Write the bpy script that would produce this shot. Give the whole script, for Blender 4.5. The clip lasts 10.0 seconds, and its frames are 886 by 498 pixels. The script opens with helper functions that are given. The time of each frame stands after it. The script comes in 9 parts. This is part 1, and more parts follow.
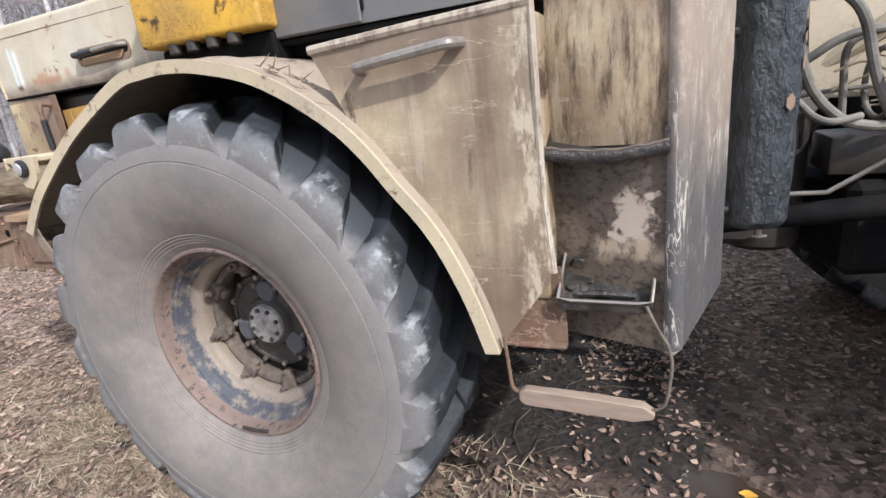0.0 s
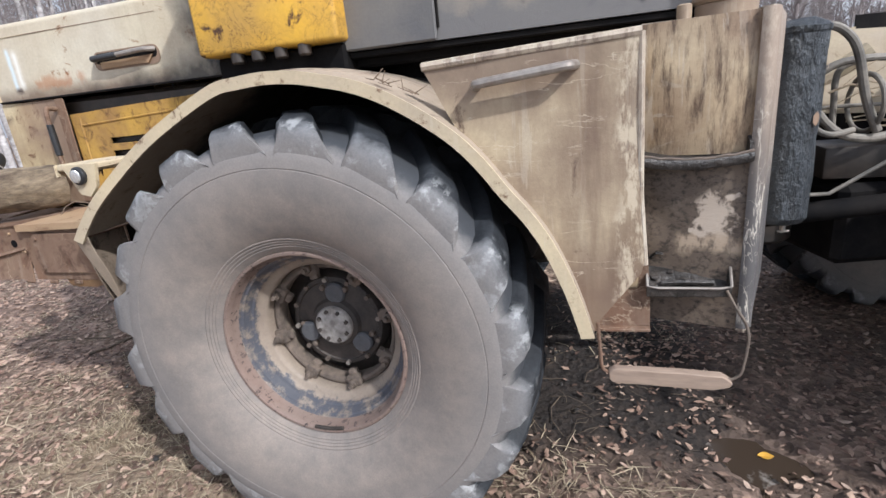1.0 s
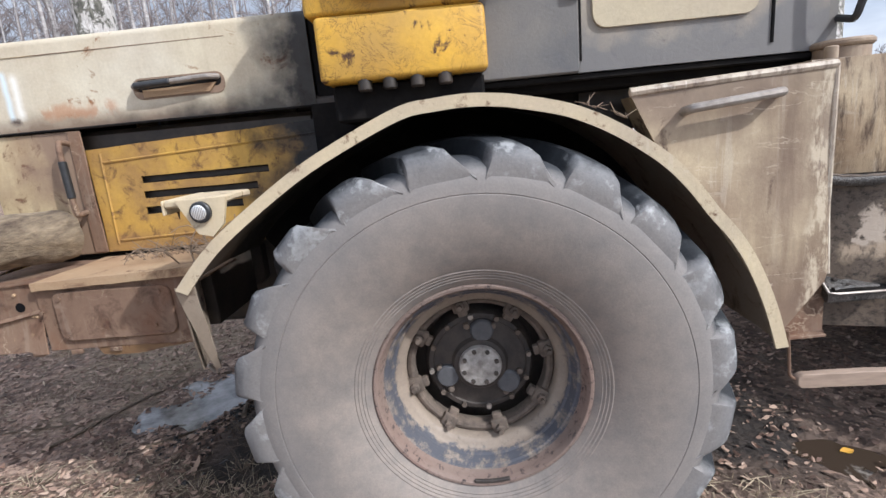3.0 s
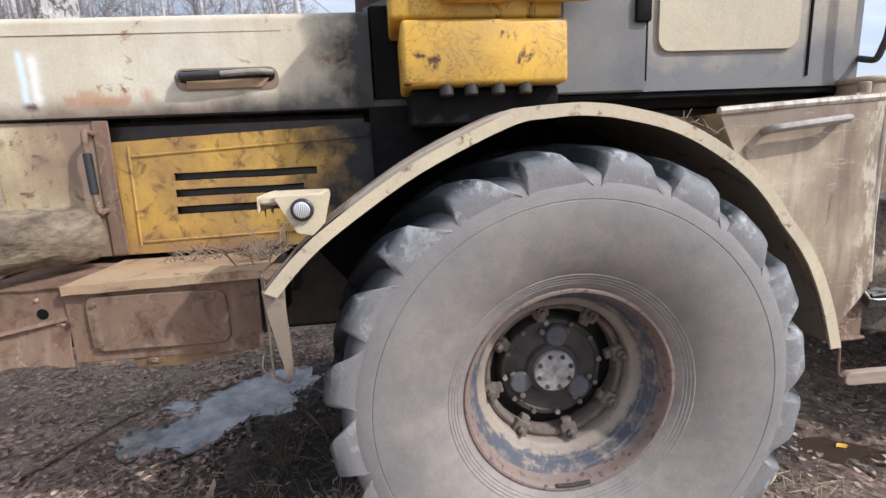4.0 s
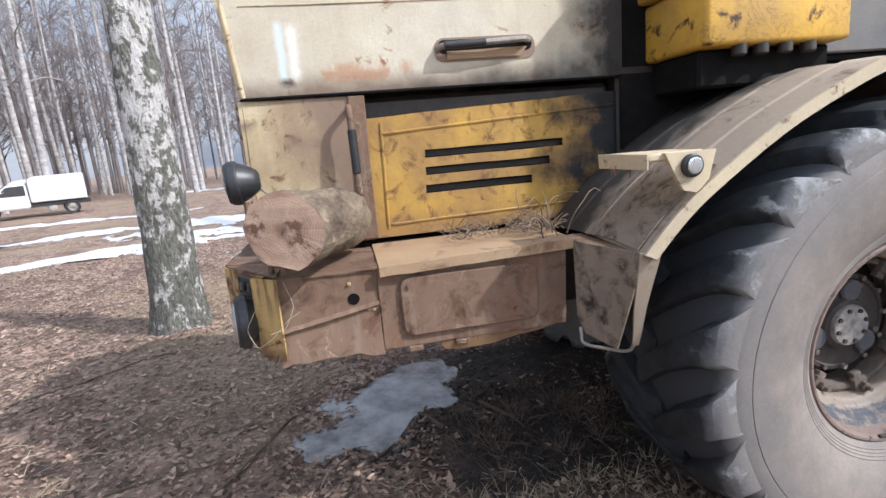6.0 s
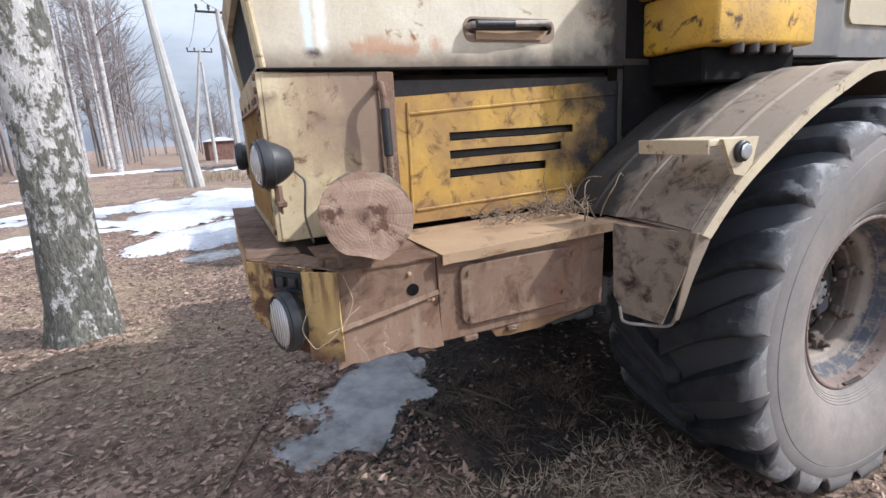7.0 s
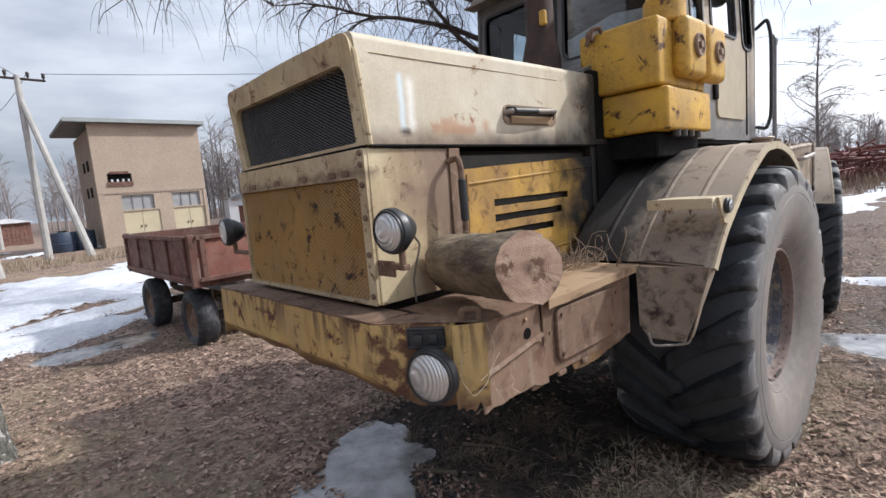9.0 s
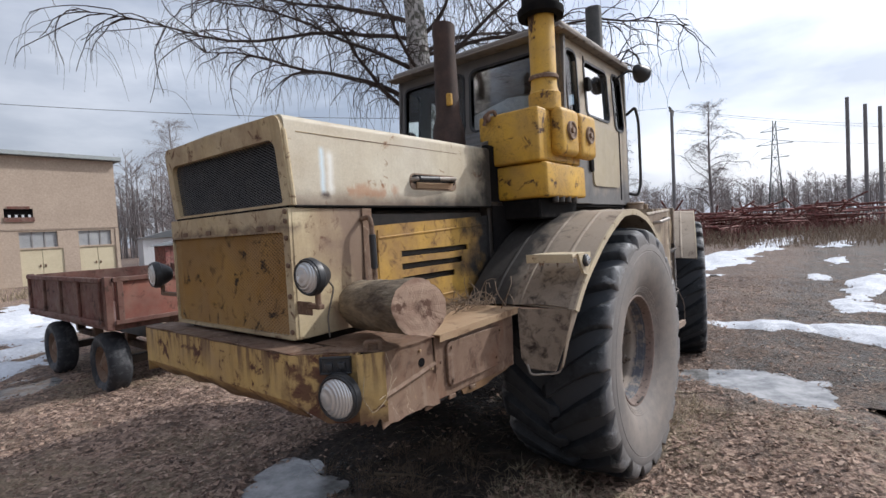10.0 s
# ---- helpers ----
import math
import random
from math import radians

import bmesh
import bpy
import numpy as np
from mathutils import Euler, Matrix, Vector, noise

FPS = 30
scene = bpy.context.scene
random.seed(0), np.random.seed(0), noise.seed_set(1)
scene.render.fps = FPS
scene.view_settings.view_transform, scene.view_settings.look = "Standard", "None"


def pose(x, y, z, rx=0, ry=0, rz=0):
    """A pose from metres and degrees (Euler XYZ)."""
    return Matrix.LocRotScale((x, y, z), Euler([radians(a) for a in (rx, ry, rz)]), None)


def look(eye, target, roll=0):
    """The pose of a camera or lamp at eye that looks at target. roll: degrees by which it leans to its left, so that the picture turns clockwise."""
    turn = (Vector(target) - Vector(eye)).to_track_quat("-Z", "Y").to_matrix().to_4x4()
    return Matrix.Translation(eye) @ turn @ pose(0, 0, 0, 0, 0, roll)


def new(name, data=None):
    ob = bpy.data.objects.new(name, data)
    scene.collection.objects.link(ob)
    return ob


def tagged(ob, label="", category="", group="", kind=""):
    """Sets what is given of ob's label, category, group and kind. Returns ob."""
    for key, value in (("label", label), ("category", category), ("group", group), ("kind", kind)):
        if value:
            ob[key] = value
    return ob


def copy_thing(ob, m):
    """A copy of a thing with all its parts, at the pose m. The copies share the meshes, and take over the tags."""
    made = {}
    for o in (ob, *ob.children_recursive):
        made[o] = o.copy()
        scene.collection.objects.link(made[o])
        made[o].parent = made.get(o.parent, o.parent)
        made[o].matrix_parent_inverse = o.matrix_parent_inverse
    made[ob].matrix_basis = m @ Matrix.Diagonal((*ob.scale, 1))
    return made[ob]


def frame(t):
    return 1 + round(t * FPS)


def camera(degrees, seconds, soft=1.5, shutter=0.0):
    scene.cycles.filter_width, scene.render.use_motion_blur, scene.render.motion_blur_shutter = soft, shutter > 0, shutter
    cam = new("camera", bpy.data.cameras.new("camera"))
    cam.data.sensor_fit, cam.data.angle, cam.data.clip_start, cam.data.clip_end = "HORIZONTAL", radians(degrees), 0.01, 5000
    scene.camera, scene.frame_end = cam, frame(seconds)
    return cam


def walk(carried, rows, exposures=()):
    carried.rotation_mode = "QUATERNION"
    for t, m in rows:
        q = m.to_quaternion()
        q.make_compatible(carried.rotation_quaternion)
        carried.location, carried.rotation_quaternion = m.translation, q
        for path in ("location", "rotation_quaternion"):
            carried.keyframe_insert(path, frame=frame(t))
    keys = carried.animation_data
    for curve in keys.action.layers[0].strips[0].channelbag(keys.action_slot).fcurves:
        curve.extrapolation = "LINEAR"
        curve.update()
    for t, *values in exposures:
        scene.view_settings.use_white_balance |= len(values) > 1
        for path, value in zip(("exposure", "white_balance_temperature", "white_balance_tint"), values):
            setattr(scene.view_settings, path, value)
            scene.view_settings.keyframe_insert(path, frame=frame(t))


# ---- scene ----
cam = camera(83.8, 10.0)
PATH = [
    (0, (1.34, 2.072, 1.547), (0.556, 3.813, 0.953), -6.8),
    (0.5, (1.156, 1.955, 1.525), (0.551, 3.755, 0.898), -5.6),
    (1, (0.941, 1.795, 1.618), (0.392, 3.623, 1.019), -5.8),
    (1.5, (0.699, 1.866, 1.585), (0.149, 3.711, 1.044), -8.3),
    (2, (0.489, 1.844, 1.604), (-0.01, 3.703, 1.062), -9.7),
    (2.5, (0.204, 1.73, 1.599), (0.028, 3.643, 1.043), -7.8),
    (3, (-0.016, 1.704, 1.619), (-0.11, 3.652, 1.175), -5.3),
    (4.5, (-0.884, 1.746, 1.593), (-0.556, 3.679, 1.199), -3.4),
    (5, (-1.222, 1.879, 1.567), (-0.891, 3.81, 1.166), -6.2),
    (5.5, (-1.501, 1.921, 1.564), (-1.238, 3.864, 1.167), -7.4),
    (6, (-1.753, 1.929, 1.567), (-1.41, 3.859, 1.167), -4.9),
    (7.5, (-2.492, 2.316, 1.58), (-1.504, 3.986, 1.096), -5.4),
    (8, (-2.678, 2.457, 1.555), (-1.552, 4.062, 1.161), -7.7),
    (8.5, (-2.839, 2.545, 1.579), (-1.601, 4.082, 1.257), -7.2),
    (9, (-3.092, 2.466, 1.628), (-1.746, 3.926, 1.388), -4.8),
    (9.5, (-3.251, 2.336, 1.665), (-1.786, 3.694, 1.571), -0.6),
    (10, (-3.305, 2.12, 1.661), (-1.749, 3.374, 1.585), -3.2),
]
walk(cam, [(t, look(eye, target, roll)) for t, eye, target, roll in PATH], [(0, 0.31, 5980, 11), (0.8, 0.23, 5980, 11), (1.5, 0.19, 5980, 11), (3.0, 0.23, 5980, 11), (4.5, 0.29, 5960, 11), (6.0, 0.33, 5930, 11), (7.5, 0.36, 5930, 11), (8.5, 0.20, 6000, 11), (9.2, -0.08, 6230, 11), (10, -0.27, 6150, 11)])

# ---------------------------------------------------------------- light
SUN_WAY = Vector((0.70, -0.46, 0.72)).normalized()
SUN_EL = math.asin(SUN_WAY.z)
world = bpy.data.worlds.new("sky")
scene.world = world
world.use_nodes = True
wn = world.node_tree
wn.nodes.clear()
w_out = wn.nodes.new("ShaderNodeOutputWorld")
w_bg = wn.nodes.new("ShaderNodeBackground")
w_sky = wn.nodes.new("ShaderNodeTexSky")
w_sky.sky_type = "NISHITA"
w_sky.sun_disc = False
w_sky.sun_elevation = SUN_EL
w_sky.sun_rotation = math.atan2(SUN_WAY.x, SUN_WAY.y)
w_sky.air_density, w_sky.dust_density = 1.2, 4.0
w_co = wn.nodes.new("ShaderNodeTexCoord")
w_map = wn.nodes.new("ShaderNodeMapping")
w_map.inputs["Scale"].default_value = (1.0, 1.0, 3.2)
w_no = wn.nodes.new("ShaderNodeTexNoise")
w_no.inputs["Scale"].default_value = 2.3
w_no.inputs["Detail"].default_value = 7
w_no.inputs["Roughness"].default_value = 0.55
w_rp = wn.nodes.new("ShaderNodeValToRGB")
w_rp.color_ramp.elements[0].position, w_rp.color_ramp.elements[0].color = 0.36, (5.2, 5.8, 7.0, 1)
w_rp.color_ramp.elements[1].position, w_rp.color_ramp.elements[1].color = 0.64, (11.5, 11.8, 12.6, 1)
w_mix = wn.nodes.new("ShaderNodeMix")
w_mix.data_type = "RGBA"
w_mix.inputs[0].default_value = 0.66
wn.links.new(w_co.outputs["Generated"], w_map.inputs["Vector"])
wn.links.new(w_map.outputs[0], w_no.inputs["Vector"])
wn.links.new(w_no.outputs["Fac"], w_rp.inputs[0])
wn.links.new(w_sky.outputs[0], w_mix.inputs[6])
wn.links.new(w_rp.outputs[0], w_mix.inputs[7])
# thin cloud is brighter towards the sun
w_dot = wn.nodes.new("ShaderNodeVectorMath")
w_dot.operation = "DOT_PRODUCT"
w_dot.inputs[1].default_value = SUN_WAY
wn.links.new(w_co.outputs["Generated"], w_dot.inputs[0])
w_gain = wn.nodes.new("ShaderNodeMapRange")
w_gain.inputs["From Min"].default_value, w_gain.inputs["From Max"].default_value = -0.4, 0.8
w_gain.inputs["To Min"].default_value, w_gain.inputs["To Max"].default_value = 0.80, 1.65
wn.links.new(w_dot.outputs["Value"], w_gain.inputs["Value"])
w_lit = wn.nodes.new("ShaderNodeVectorMath")
w_lit.operation = "SCALE"
wn.links.new(w_mix.outputs[2], w_lit.inputs[0])
wn.links.new(w_gain.outputs[0], w_lit.inputs["Scale"])
wn.links.new(w_lit.outputs[0], w_bg.inputs["Color"])
w_bg.inputs["Strength"].default_value = 0.095
wn.links.new(w_bg.outputs[0], w_out.inputs["Surface"])

sun = new("sun", bpy.data.lights.new("sun", "SUN"))
sun.data.energy = 3.9
sun.data.angle = radians(1.5)
sun.data.color = (1.0, 0.965, 0.91)
sun.matrix_world = look(SUN_WAY * 40, (0, 0, 0))

# ---------------------------------------------------------------- materials


def base_mat(name, rough=0.7, metal=0.0):
    m = bpy.data.materials.new(name)
    m.use_nodes = True
    b = m.node_tree.nodes["Principled BSDF"]
    b.inputs["Roughness"].default_value = rough
    b.inputs["Metallic"].default_value = metal
    return m, m.node_tree, b


def tex_noise(nt, scale, detail=6, stretch=(1, 1, 1), rough=0.6, shift=0.0, distort=0.0):
    co = nt.nodes.new("ShaderNodeTexCoord")
    mp = nt.nodes.new("ShaderNodeMapping")
    mp.inputs["Scale"].default_value = stretch
    mp.inputs["Location"].default_value = (shift, shift * 0.7, shift * 1.3)
    n = nt.nodes.new("ShaderNodeTexNoise")
    n.inputs["Scale"].default_value = scale
    n.inputs["Detail"].default_value = detail
    n.inputs["Roughness"].default_value = rough
    n.inputs["Distortion"].default_value = distort
    nt.links.new(co.outputs["Object"], mp.inputs["Vector"])
    nt.links.new(mp.outputs[0], n.inputs["Vector"])
    return n.outputs["Fac"]


def ramp(nt, fac, lo, hi, a=(0, 0, 0, 1), b=(1, 1, 1, 1)):
    r = nt.nodes.new("ShaderNodeValToRGB")
    e = r.color_ramp.elements
    e[0].position, e[0].color = lo, a
    e[1].position, e[1].color = hi, b
    nt.links.new(fac, r.inputs[0])
    return r.outputs[0]


def blend(nt, fac, a, b, mode="MIX"):
    m = nt.nodes.new("ShaderNodeMix")
    m.data_type = "RGBA"
    m.blend_type = mode
    for sock, v in ((0, fac), (6, a), (7, b)):
        if hasattr(v, "links"):
            nt.links.new(v, m.inputs[sock])
        elif sock == 0:
            m.inputs[0].default_value = v
        else:
            m.inputs[sock].default_value = (*v[:3], 1)
    return m.outputs[2]


def maths(nt, op, a, b=0.0, clamp=False):
    m = nt.nodes.new("ShaderNodeMath")
    m.operation = op
    m.use_clamp = clamp
    for i, v in enumerate((a, b)):
        if hasattr(v, "links"):
            nt.links.new(v, m.inputs[i])
        else:
            m.inputs[i].default_value = v
    return m.outputs[0]


def coord(nt, axis):
    co = nt.nodes.new("ShaderNodeTexCoord")
    s = nt.nodes.new("ShaderNodeSeparateXYZ")
    nt.links.new(co.outputs["Object"], s.inputs[0])
    return s.outputs["XYZ".index(axis)]


def bump(nt, b, height, strength=0.4, distance=0.01):
    n = nt.nodes.new("ShaderNodeBump")
    n.inputs["Strength"].default_value = strength
    n.inputs["Distance"].default_value = distance
    nt.links.new(height, n.inputs["Height"])
    nt.links.new(n.outputs[0], b.inputs["Normal"])


def worn(name, paint, paint2, rust=(0.16, 0.07, 0.035), rust_lo=0.60, rust_hi=0.68, dust=(0.36, 0.30, 0.235), dust_amt=0.35,
         rough=0.55, spot=9.0, streak=0.25, soot=None, scratch=0.0, shift=0.0, metal=0.0, marks=None, scrape=0.0, runs=1.0):
    """Old weathered paint: two tones, streaks, dust, rust spots and, on request, a soot mask (a function that builds it)."""
    m, nt, b = base_mat(name, rough, metal)
    big = tex_noise(nt, 2.2, 5, shift=shift)
    mid = tex_noise(nt, spot, 9, (1, 1, runs), rough=0.7, shift=shift + 3.1, distort=0.6 * runs if spot < 18 else 0.1)
    fine = tex_noise(nt, 95, 5, shift=shift)
    run = tex_noise(nt, 16, 6, (1, 1, 0.09), shift=shift + 1.7)
    col = blend(nt, ramp(nt, big, 0.36, 0.66), paint, paint2)
    patchy = ramp(nt, tex_noise(nt, 3.4, 6, (1, 1, 0.6), shift=shift + 7), 0.40, 0.62)
    col = blend(nt, maths(nt, "MULTIPLY", maths(nt, "MULTIPLY", ramp(nt, run, 0.48, 0.72), patchy), streak), col, (paint[0] * 0.42, paint[1] * 0.36, paint[2] * 0.30))
    dm = maths(nt, "MULTIPLY", ramp(nt, tex_noise(nt, 4.5, 8, shift=shift + 9), 0.35, 0.68), dust_amt)
    col = blend(nt, dm, col, dust)
    col = blend(nt, ramp(nt, fine, 0.30, 0.75), blend(nt, 0.13, col, (0, 0, 0)), col)
    if scratch:
        sc = ramp(nt, tex_noise(nt, 7, 10, (1, 1, 1), 0.75, shift + 5, 2.5), 0.485, 0.50)
        sc2 = ramp(nt, tex_noise(nt, 7, 10, (1, 1, 1), 0.75, shift + 5, 2.5), 0.50, 0.515)
        line = maths(nt, "MULTIPLY", maths(nt, "SUBTRACT", sc, sc2, True), scratch)
        line = maths(nt, "MULTIPLY", line, ramp(nt, big, 0.45, 0.55))
        col = blend(nt, line, col, (0.07, 0.035, 0.02))
    if scrape:
        lines = ramp(nt, tex_noise(nt, 34, 7, (1, 1, 0.07), 0.6, shift + 2, 0.4), 0.575, 0.60)
        lines = maths(nt, "MAXIMUM", lines, ramp(nt, tex_noise(nt, 26, 7, (0.25, 0.25, 0.6), 0.6, shift + 6, 0.8), 0.63, 0.645))
        col = blend(nt, maths(nt, "MULTIPLY", maths(nt, "MULTIPLY", lines, patchy), scrape), col, (0.55, 0.50, 0.42))
    rm = ramp(nt, mid, rust_lo, rust_hi)
    rcol = blend(nt, ramp(nt, fine, 0.35, 0.7), rust, (rust[0] * 0.35, rust[1] * 0.33, rust[2] * 0.35))
    col = blend(nt, rm, col, rcol)
    if marks:
        for mask, tone in marks(nt):
            col = blend(nt, mask, col, tone)
    if soot:
        col = blend(nt, soot(nt), col, (0.012, 0.011, 0.011))
    nt.links.new(col, b.inputs["Base Color"])
    nt.links.new(ramp(nt, mid, 0.3, 0.75, (rough * 0.75,) * 3 + (1,), (min(1, rough * 1.5),) * 3 + (1,)), b.inputs["Roughness"])
    hgt = maths(nt, "ADD", maths(nt, "MULTIPLY", mid, -0.8), maths(nt, "MULTIPLY", fine, 0.25))
    bump(nt, b, hgt, 0.35, 0.006)
    return m


def plain(name, a, b2, scale=8.0, rough=0.7, metal=0.0, strength=0.3, fine=60.0, distance=0.005, stretch=(1, 1, 1)):
    m, nt, b = base_mat(name, rough, metal)
    n = tex_noise(nt, scale, 8, stretch)
    f = tex_noise(nt, fine, 5, stretch)
    col = blend(nt, ramp(nt, n, 0.32, 0.68), a, b2)
    col = blend(nt, ramp(nt, f, 0.3, 0.75), blend(nt, 0.28, col, (0, 0, 0)), col)
    nt.links.new(col, b.inputs["Base Color"])
    bump(nt, b, maths(nt, "ADD", n, maths(nt, "MULTIPLY", f, 0.5)), strength, distance)
    return m


def hairlines(nt, scale, stretch, shift, width=0.006, detail=6, distort=0.4):
    """Thin wandering scratches."""
    n = tex_noise(nt, scale, detail, stretch, 0.6, shift, distort)
    d = maths(nt, "ABSOLUTE", maths(nt, "SUBTRACT", n, 0.5))
    return ramp(nt, d, width * 0.5, width, (1, 1, 1, 1), (0, 0, 0, 1))


def hood_soot(nt):
    x, z = coord(nt, "X"), coord(nt, "Z")
    n = maths(nt, "MULTIPLY", maths(nt, "SUBTRACT", tex_noise(nt, 5, 8), 0.5), 0.5)
    back = maths(nt, "MULTIPLY", maths(nt, "ADD", maths(nt, "ADD", x, 0.88), n), 5.0, True)
    # the scorched band along the lower edge widens towards the rear
    widen = maths(nt, "MULTIPLY", maths(nt, "MULTIPLY", maths(nt, "ADD", x, 1.75), 1.1, True), 0.17)
    low = maths(nt, "MULTIPLY", maths(nt, "SUBTRACT", maths(nt, "ADD", maths(nt, "ADD", 1.80, widen), maths(nt, "MULTIPLY", n, 0.6)), z), 7.0, True)
    return maths(nt, "MULTIPLY", maths(nt, "MAXIMUM", back, maths(nt, "MULTIPLY", low, 0.9)), 0.97)


def box_mask(nt, x0, x1, z0, z1, soft, ragged, scale=14):
    """A ragged patch on a side wall."""
    n = maths(nt, "MULTIPLY", maths(nt, "SUBTRACT", tex_noise(nt, scale, 8, shift=x0), 0.5), ragged)
    x, z = maths(nt, "ADD", coord(nt, "X"), n), maths(nt, "ADD", coord(nt, "Z"), n)
    k = 1.0 / soft
    a = maths(nt, "MULTIPLY", maths(nt, "SUBTRACT", x, x0), k, True)
    b = maths(nt, "MULTIPLY", maths(nt, "SUBTRACT", x1, x), k, True)
    c = maths(nt, "MULTIPLY", maths(nt, "SUBTRACT", z, z0), k, True)
    d = maths(nt, "MULTIPLY", maths(nt, "SUBTRACT", z1, z), k, True)
    return maths(nt, "MULTIPLY", maths(nt, "MULTIPLY", a, b), maths(nt, "MULTIPLY", c, d))


def hood_marks(nt):
    spots = maths(nt, "MULTIPLY", box_mask(nt, -1.84, -1.45, 1.825, 1.90, 0.05, 0.10), ramp(nt, tex_noise(nt, 16, 6, (1, 1, 0.5)), 0.42, 0.50))
    return [
        (maths(nt, "MULTIPLY", box_mask(nt, -2.16, -0.9, 1.70, 1.875, 0.07, 0.10, 7), 0.85), (0.14, 0.09, 0.06)),
        (maths(nt, "MULTIPLY", box_mask(nt, -1.955, -1.915, 1.84, 2.06, 0.02, 0.02), 0.95), (0.60, 0.70, 0.76)),
        (maths(nt, "MULTIPLY", box_mask(nt, -1.920, -1.865, 1.84, 2.05, 0.03, 0.03), 0.9), (0.80, 0.80, 0.76)),
        (box_mask(nt, -1.965, -1.89, 1.815, 1.865, 0.025, 0.06), (0.05, 0.03, 0.025)),
        (maths(nt, "MULTIPLY", spots, 0.95), (0.36, 0.13, 0.04)),
    ]


def rust_marks(nt):
    pale = maths(nt, "MULTIPLY", hairlines(nt, 8, (0.6, 1, 0.6), 41, 0.006), ramp(nt, tex_noise(nt, 4, 4, shift=8), 0.50, 0.62))
    red = ramp(nt, tex_noise(nt, 7, 8, (1, 1, 0.6), 0.65, 33), 0.50, 0.68)
    rubbed = ramp(nt, tex_noise(nt, 38, 8, (1, 1, 0.6), 0.7, 13), 0.63, 0.68)
    return [(maths(nt, "MULTIPLY", red, 0.5), (0.16, 0.07, 0.035)), (maths(nt, "MULTIPLY", rubbed, 0.5), (0.40, 0.27, 0.14)), (maths(nt, "MULTIPLY", pale, 0.6), (0.45, 0.36, 0.26))]


def casing_marks(nt):
    x = coord(nt, "X")
    n = maths(nt, "MULTIPLY", maths(nt, "SUBTRACT", tex_noise(nt, 5, 8, shift=12), 0.5), 0.5)
    back = maths(nt, "MULTIPLY", maths(nt, "ADD", maths(nt, "ADD", x, 1.97), n), 6.0, True)
    grime = box_mask(nt, -2.2, -2.05, 1.675, 1.735, 0.03, 0.10)
    return [(maths(nt, "MULTIPLY", back, 0.9), (0.21, 0.14, 0.10)), (maths(nt, "MULTIPLY", grime, 0.7), (0.09, 0.055, 0.035))]


def plate_marks(nt):
    runs = ramp(nt, tex_noise(nt, 9, 7, (1, 1, 0.12), shift=3), 0.42, 0.62)
    blot = ramp(nt, tex_noise(nt, 4.5, 8, (1, 1, 0.7), 0.65, 31, 0.6), 0.50, 0.66)
    cross = maths(nt, "MULTIPLY", hairlines(nt, 10, (0.25, 1, 1), 23, 0.007), ramp(nt, tex_noise(nt, 5, 4, shift=2), 0.48, 0.6))
    rubbed = maths(nt, "MULTIPLY", box_mask(nt, 1.02, 1.2, 0.95, 1.75, 0.03, 0.10, 16), ramp(nt, tex_noise(nt, 30, 8, (1, 1, 0.35), 0.7, 9), 0.46, 0.56))
    return [
        (maths(nt, "MULTIPLY", blot, 0.45), (0.15, 0.10, 0.07)),
        (maths(nt, "MULTIPLY", box_mask(nt, 0.3, 1.3, 1.60, 1.80, 0.14, 0.15, 5), 0.75), (0.15, 0.105, 0.08)),
        (maths(nt, "MULTIPLY", box_mask(nt, 0.3, 1.3, 0.85, 1.16, 0.14, 0.15, 5), 0.75), (0.17, 0.115, 0.085)),
        (maths(nt, "MULTIPLY", maths(nt, "MULTIPLY", box_mask(nt, 0.84, 1.2, 0.9, 1.75, 0.16, 0.12, 6), runs), 0.85), (0.11, 0.065, 0.045)),
        (maths(nt, "MULTIPLY", cross, 0.6), (0.55, 0.47, 0.36)),
        (maths(nt, "MULTIPLY", rubbed, 0.8), (0.55, 0.47, 0.35)),
    ]


def rim_marks(nt):
    y = maths(nt, "ABSOLUTE", coord(nt, "Y"))
    k = maths(nt, "ADD", y, maths(nt, "MULTIPLY", maths(nt, "SUBTRACT", tex_noise(nt, 22, 8, rough=0.75), 0.5), 0.10))
    band = maths(nt, "MULTIPLY", ramp(nt, k, 0.148, 0.158), ramp(nt, k, 0.212, 0.224, (1, 1, 1, 1), (0, 0, 0, 1)))
    flake = ramp(nt, tex_noise(nt, 16, 8, rough=0.7, shift=7), 0.36, 0.50)
    return [(maths(nt, "MULTIPLY", maths(nt, "MULTIPLY", band, flake), 0.92), (0.050, 0.058, 0.078))]


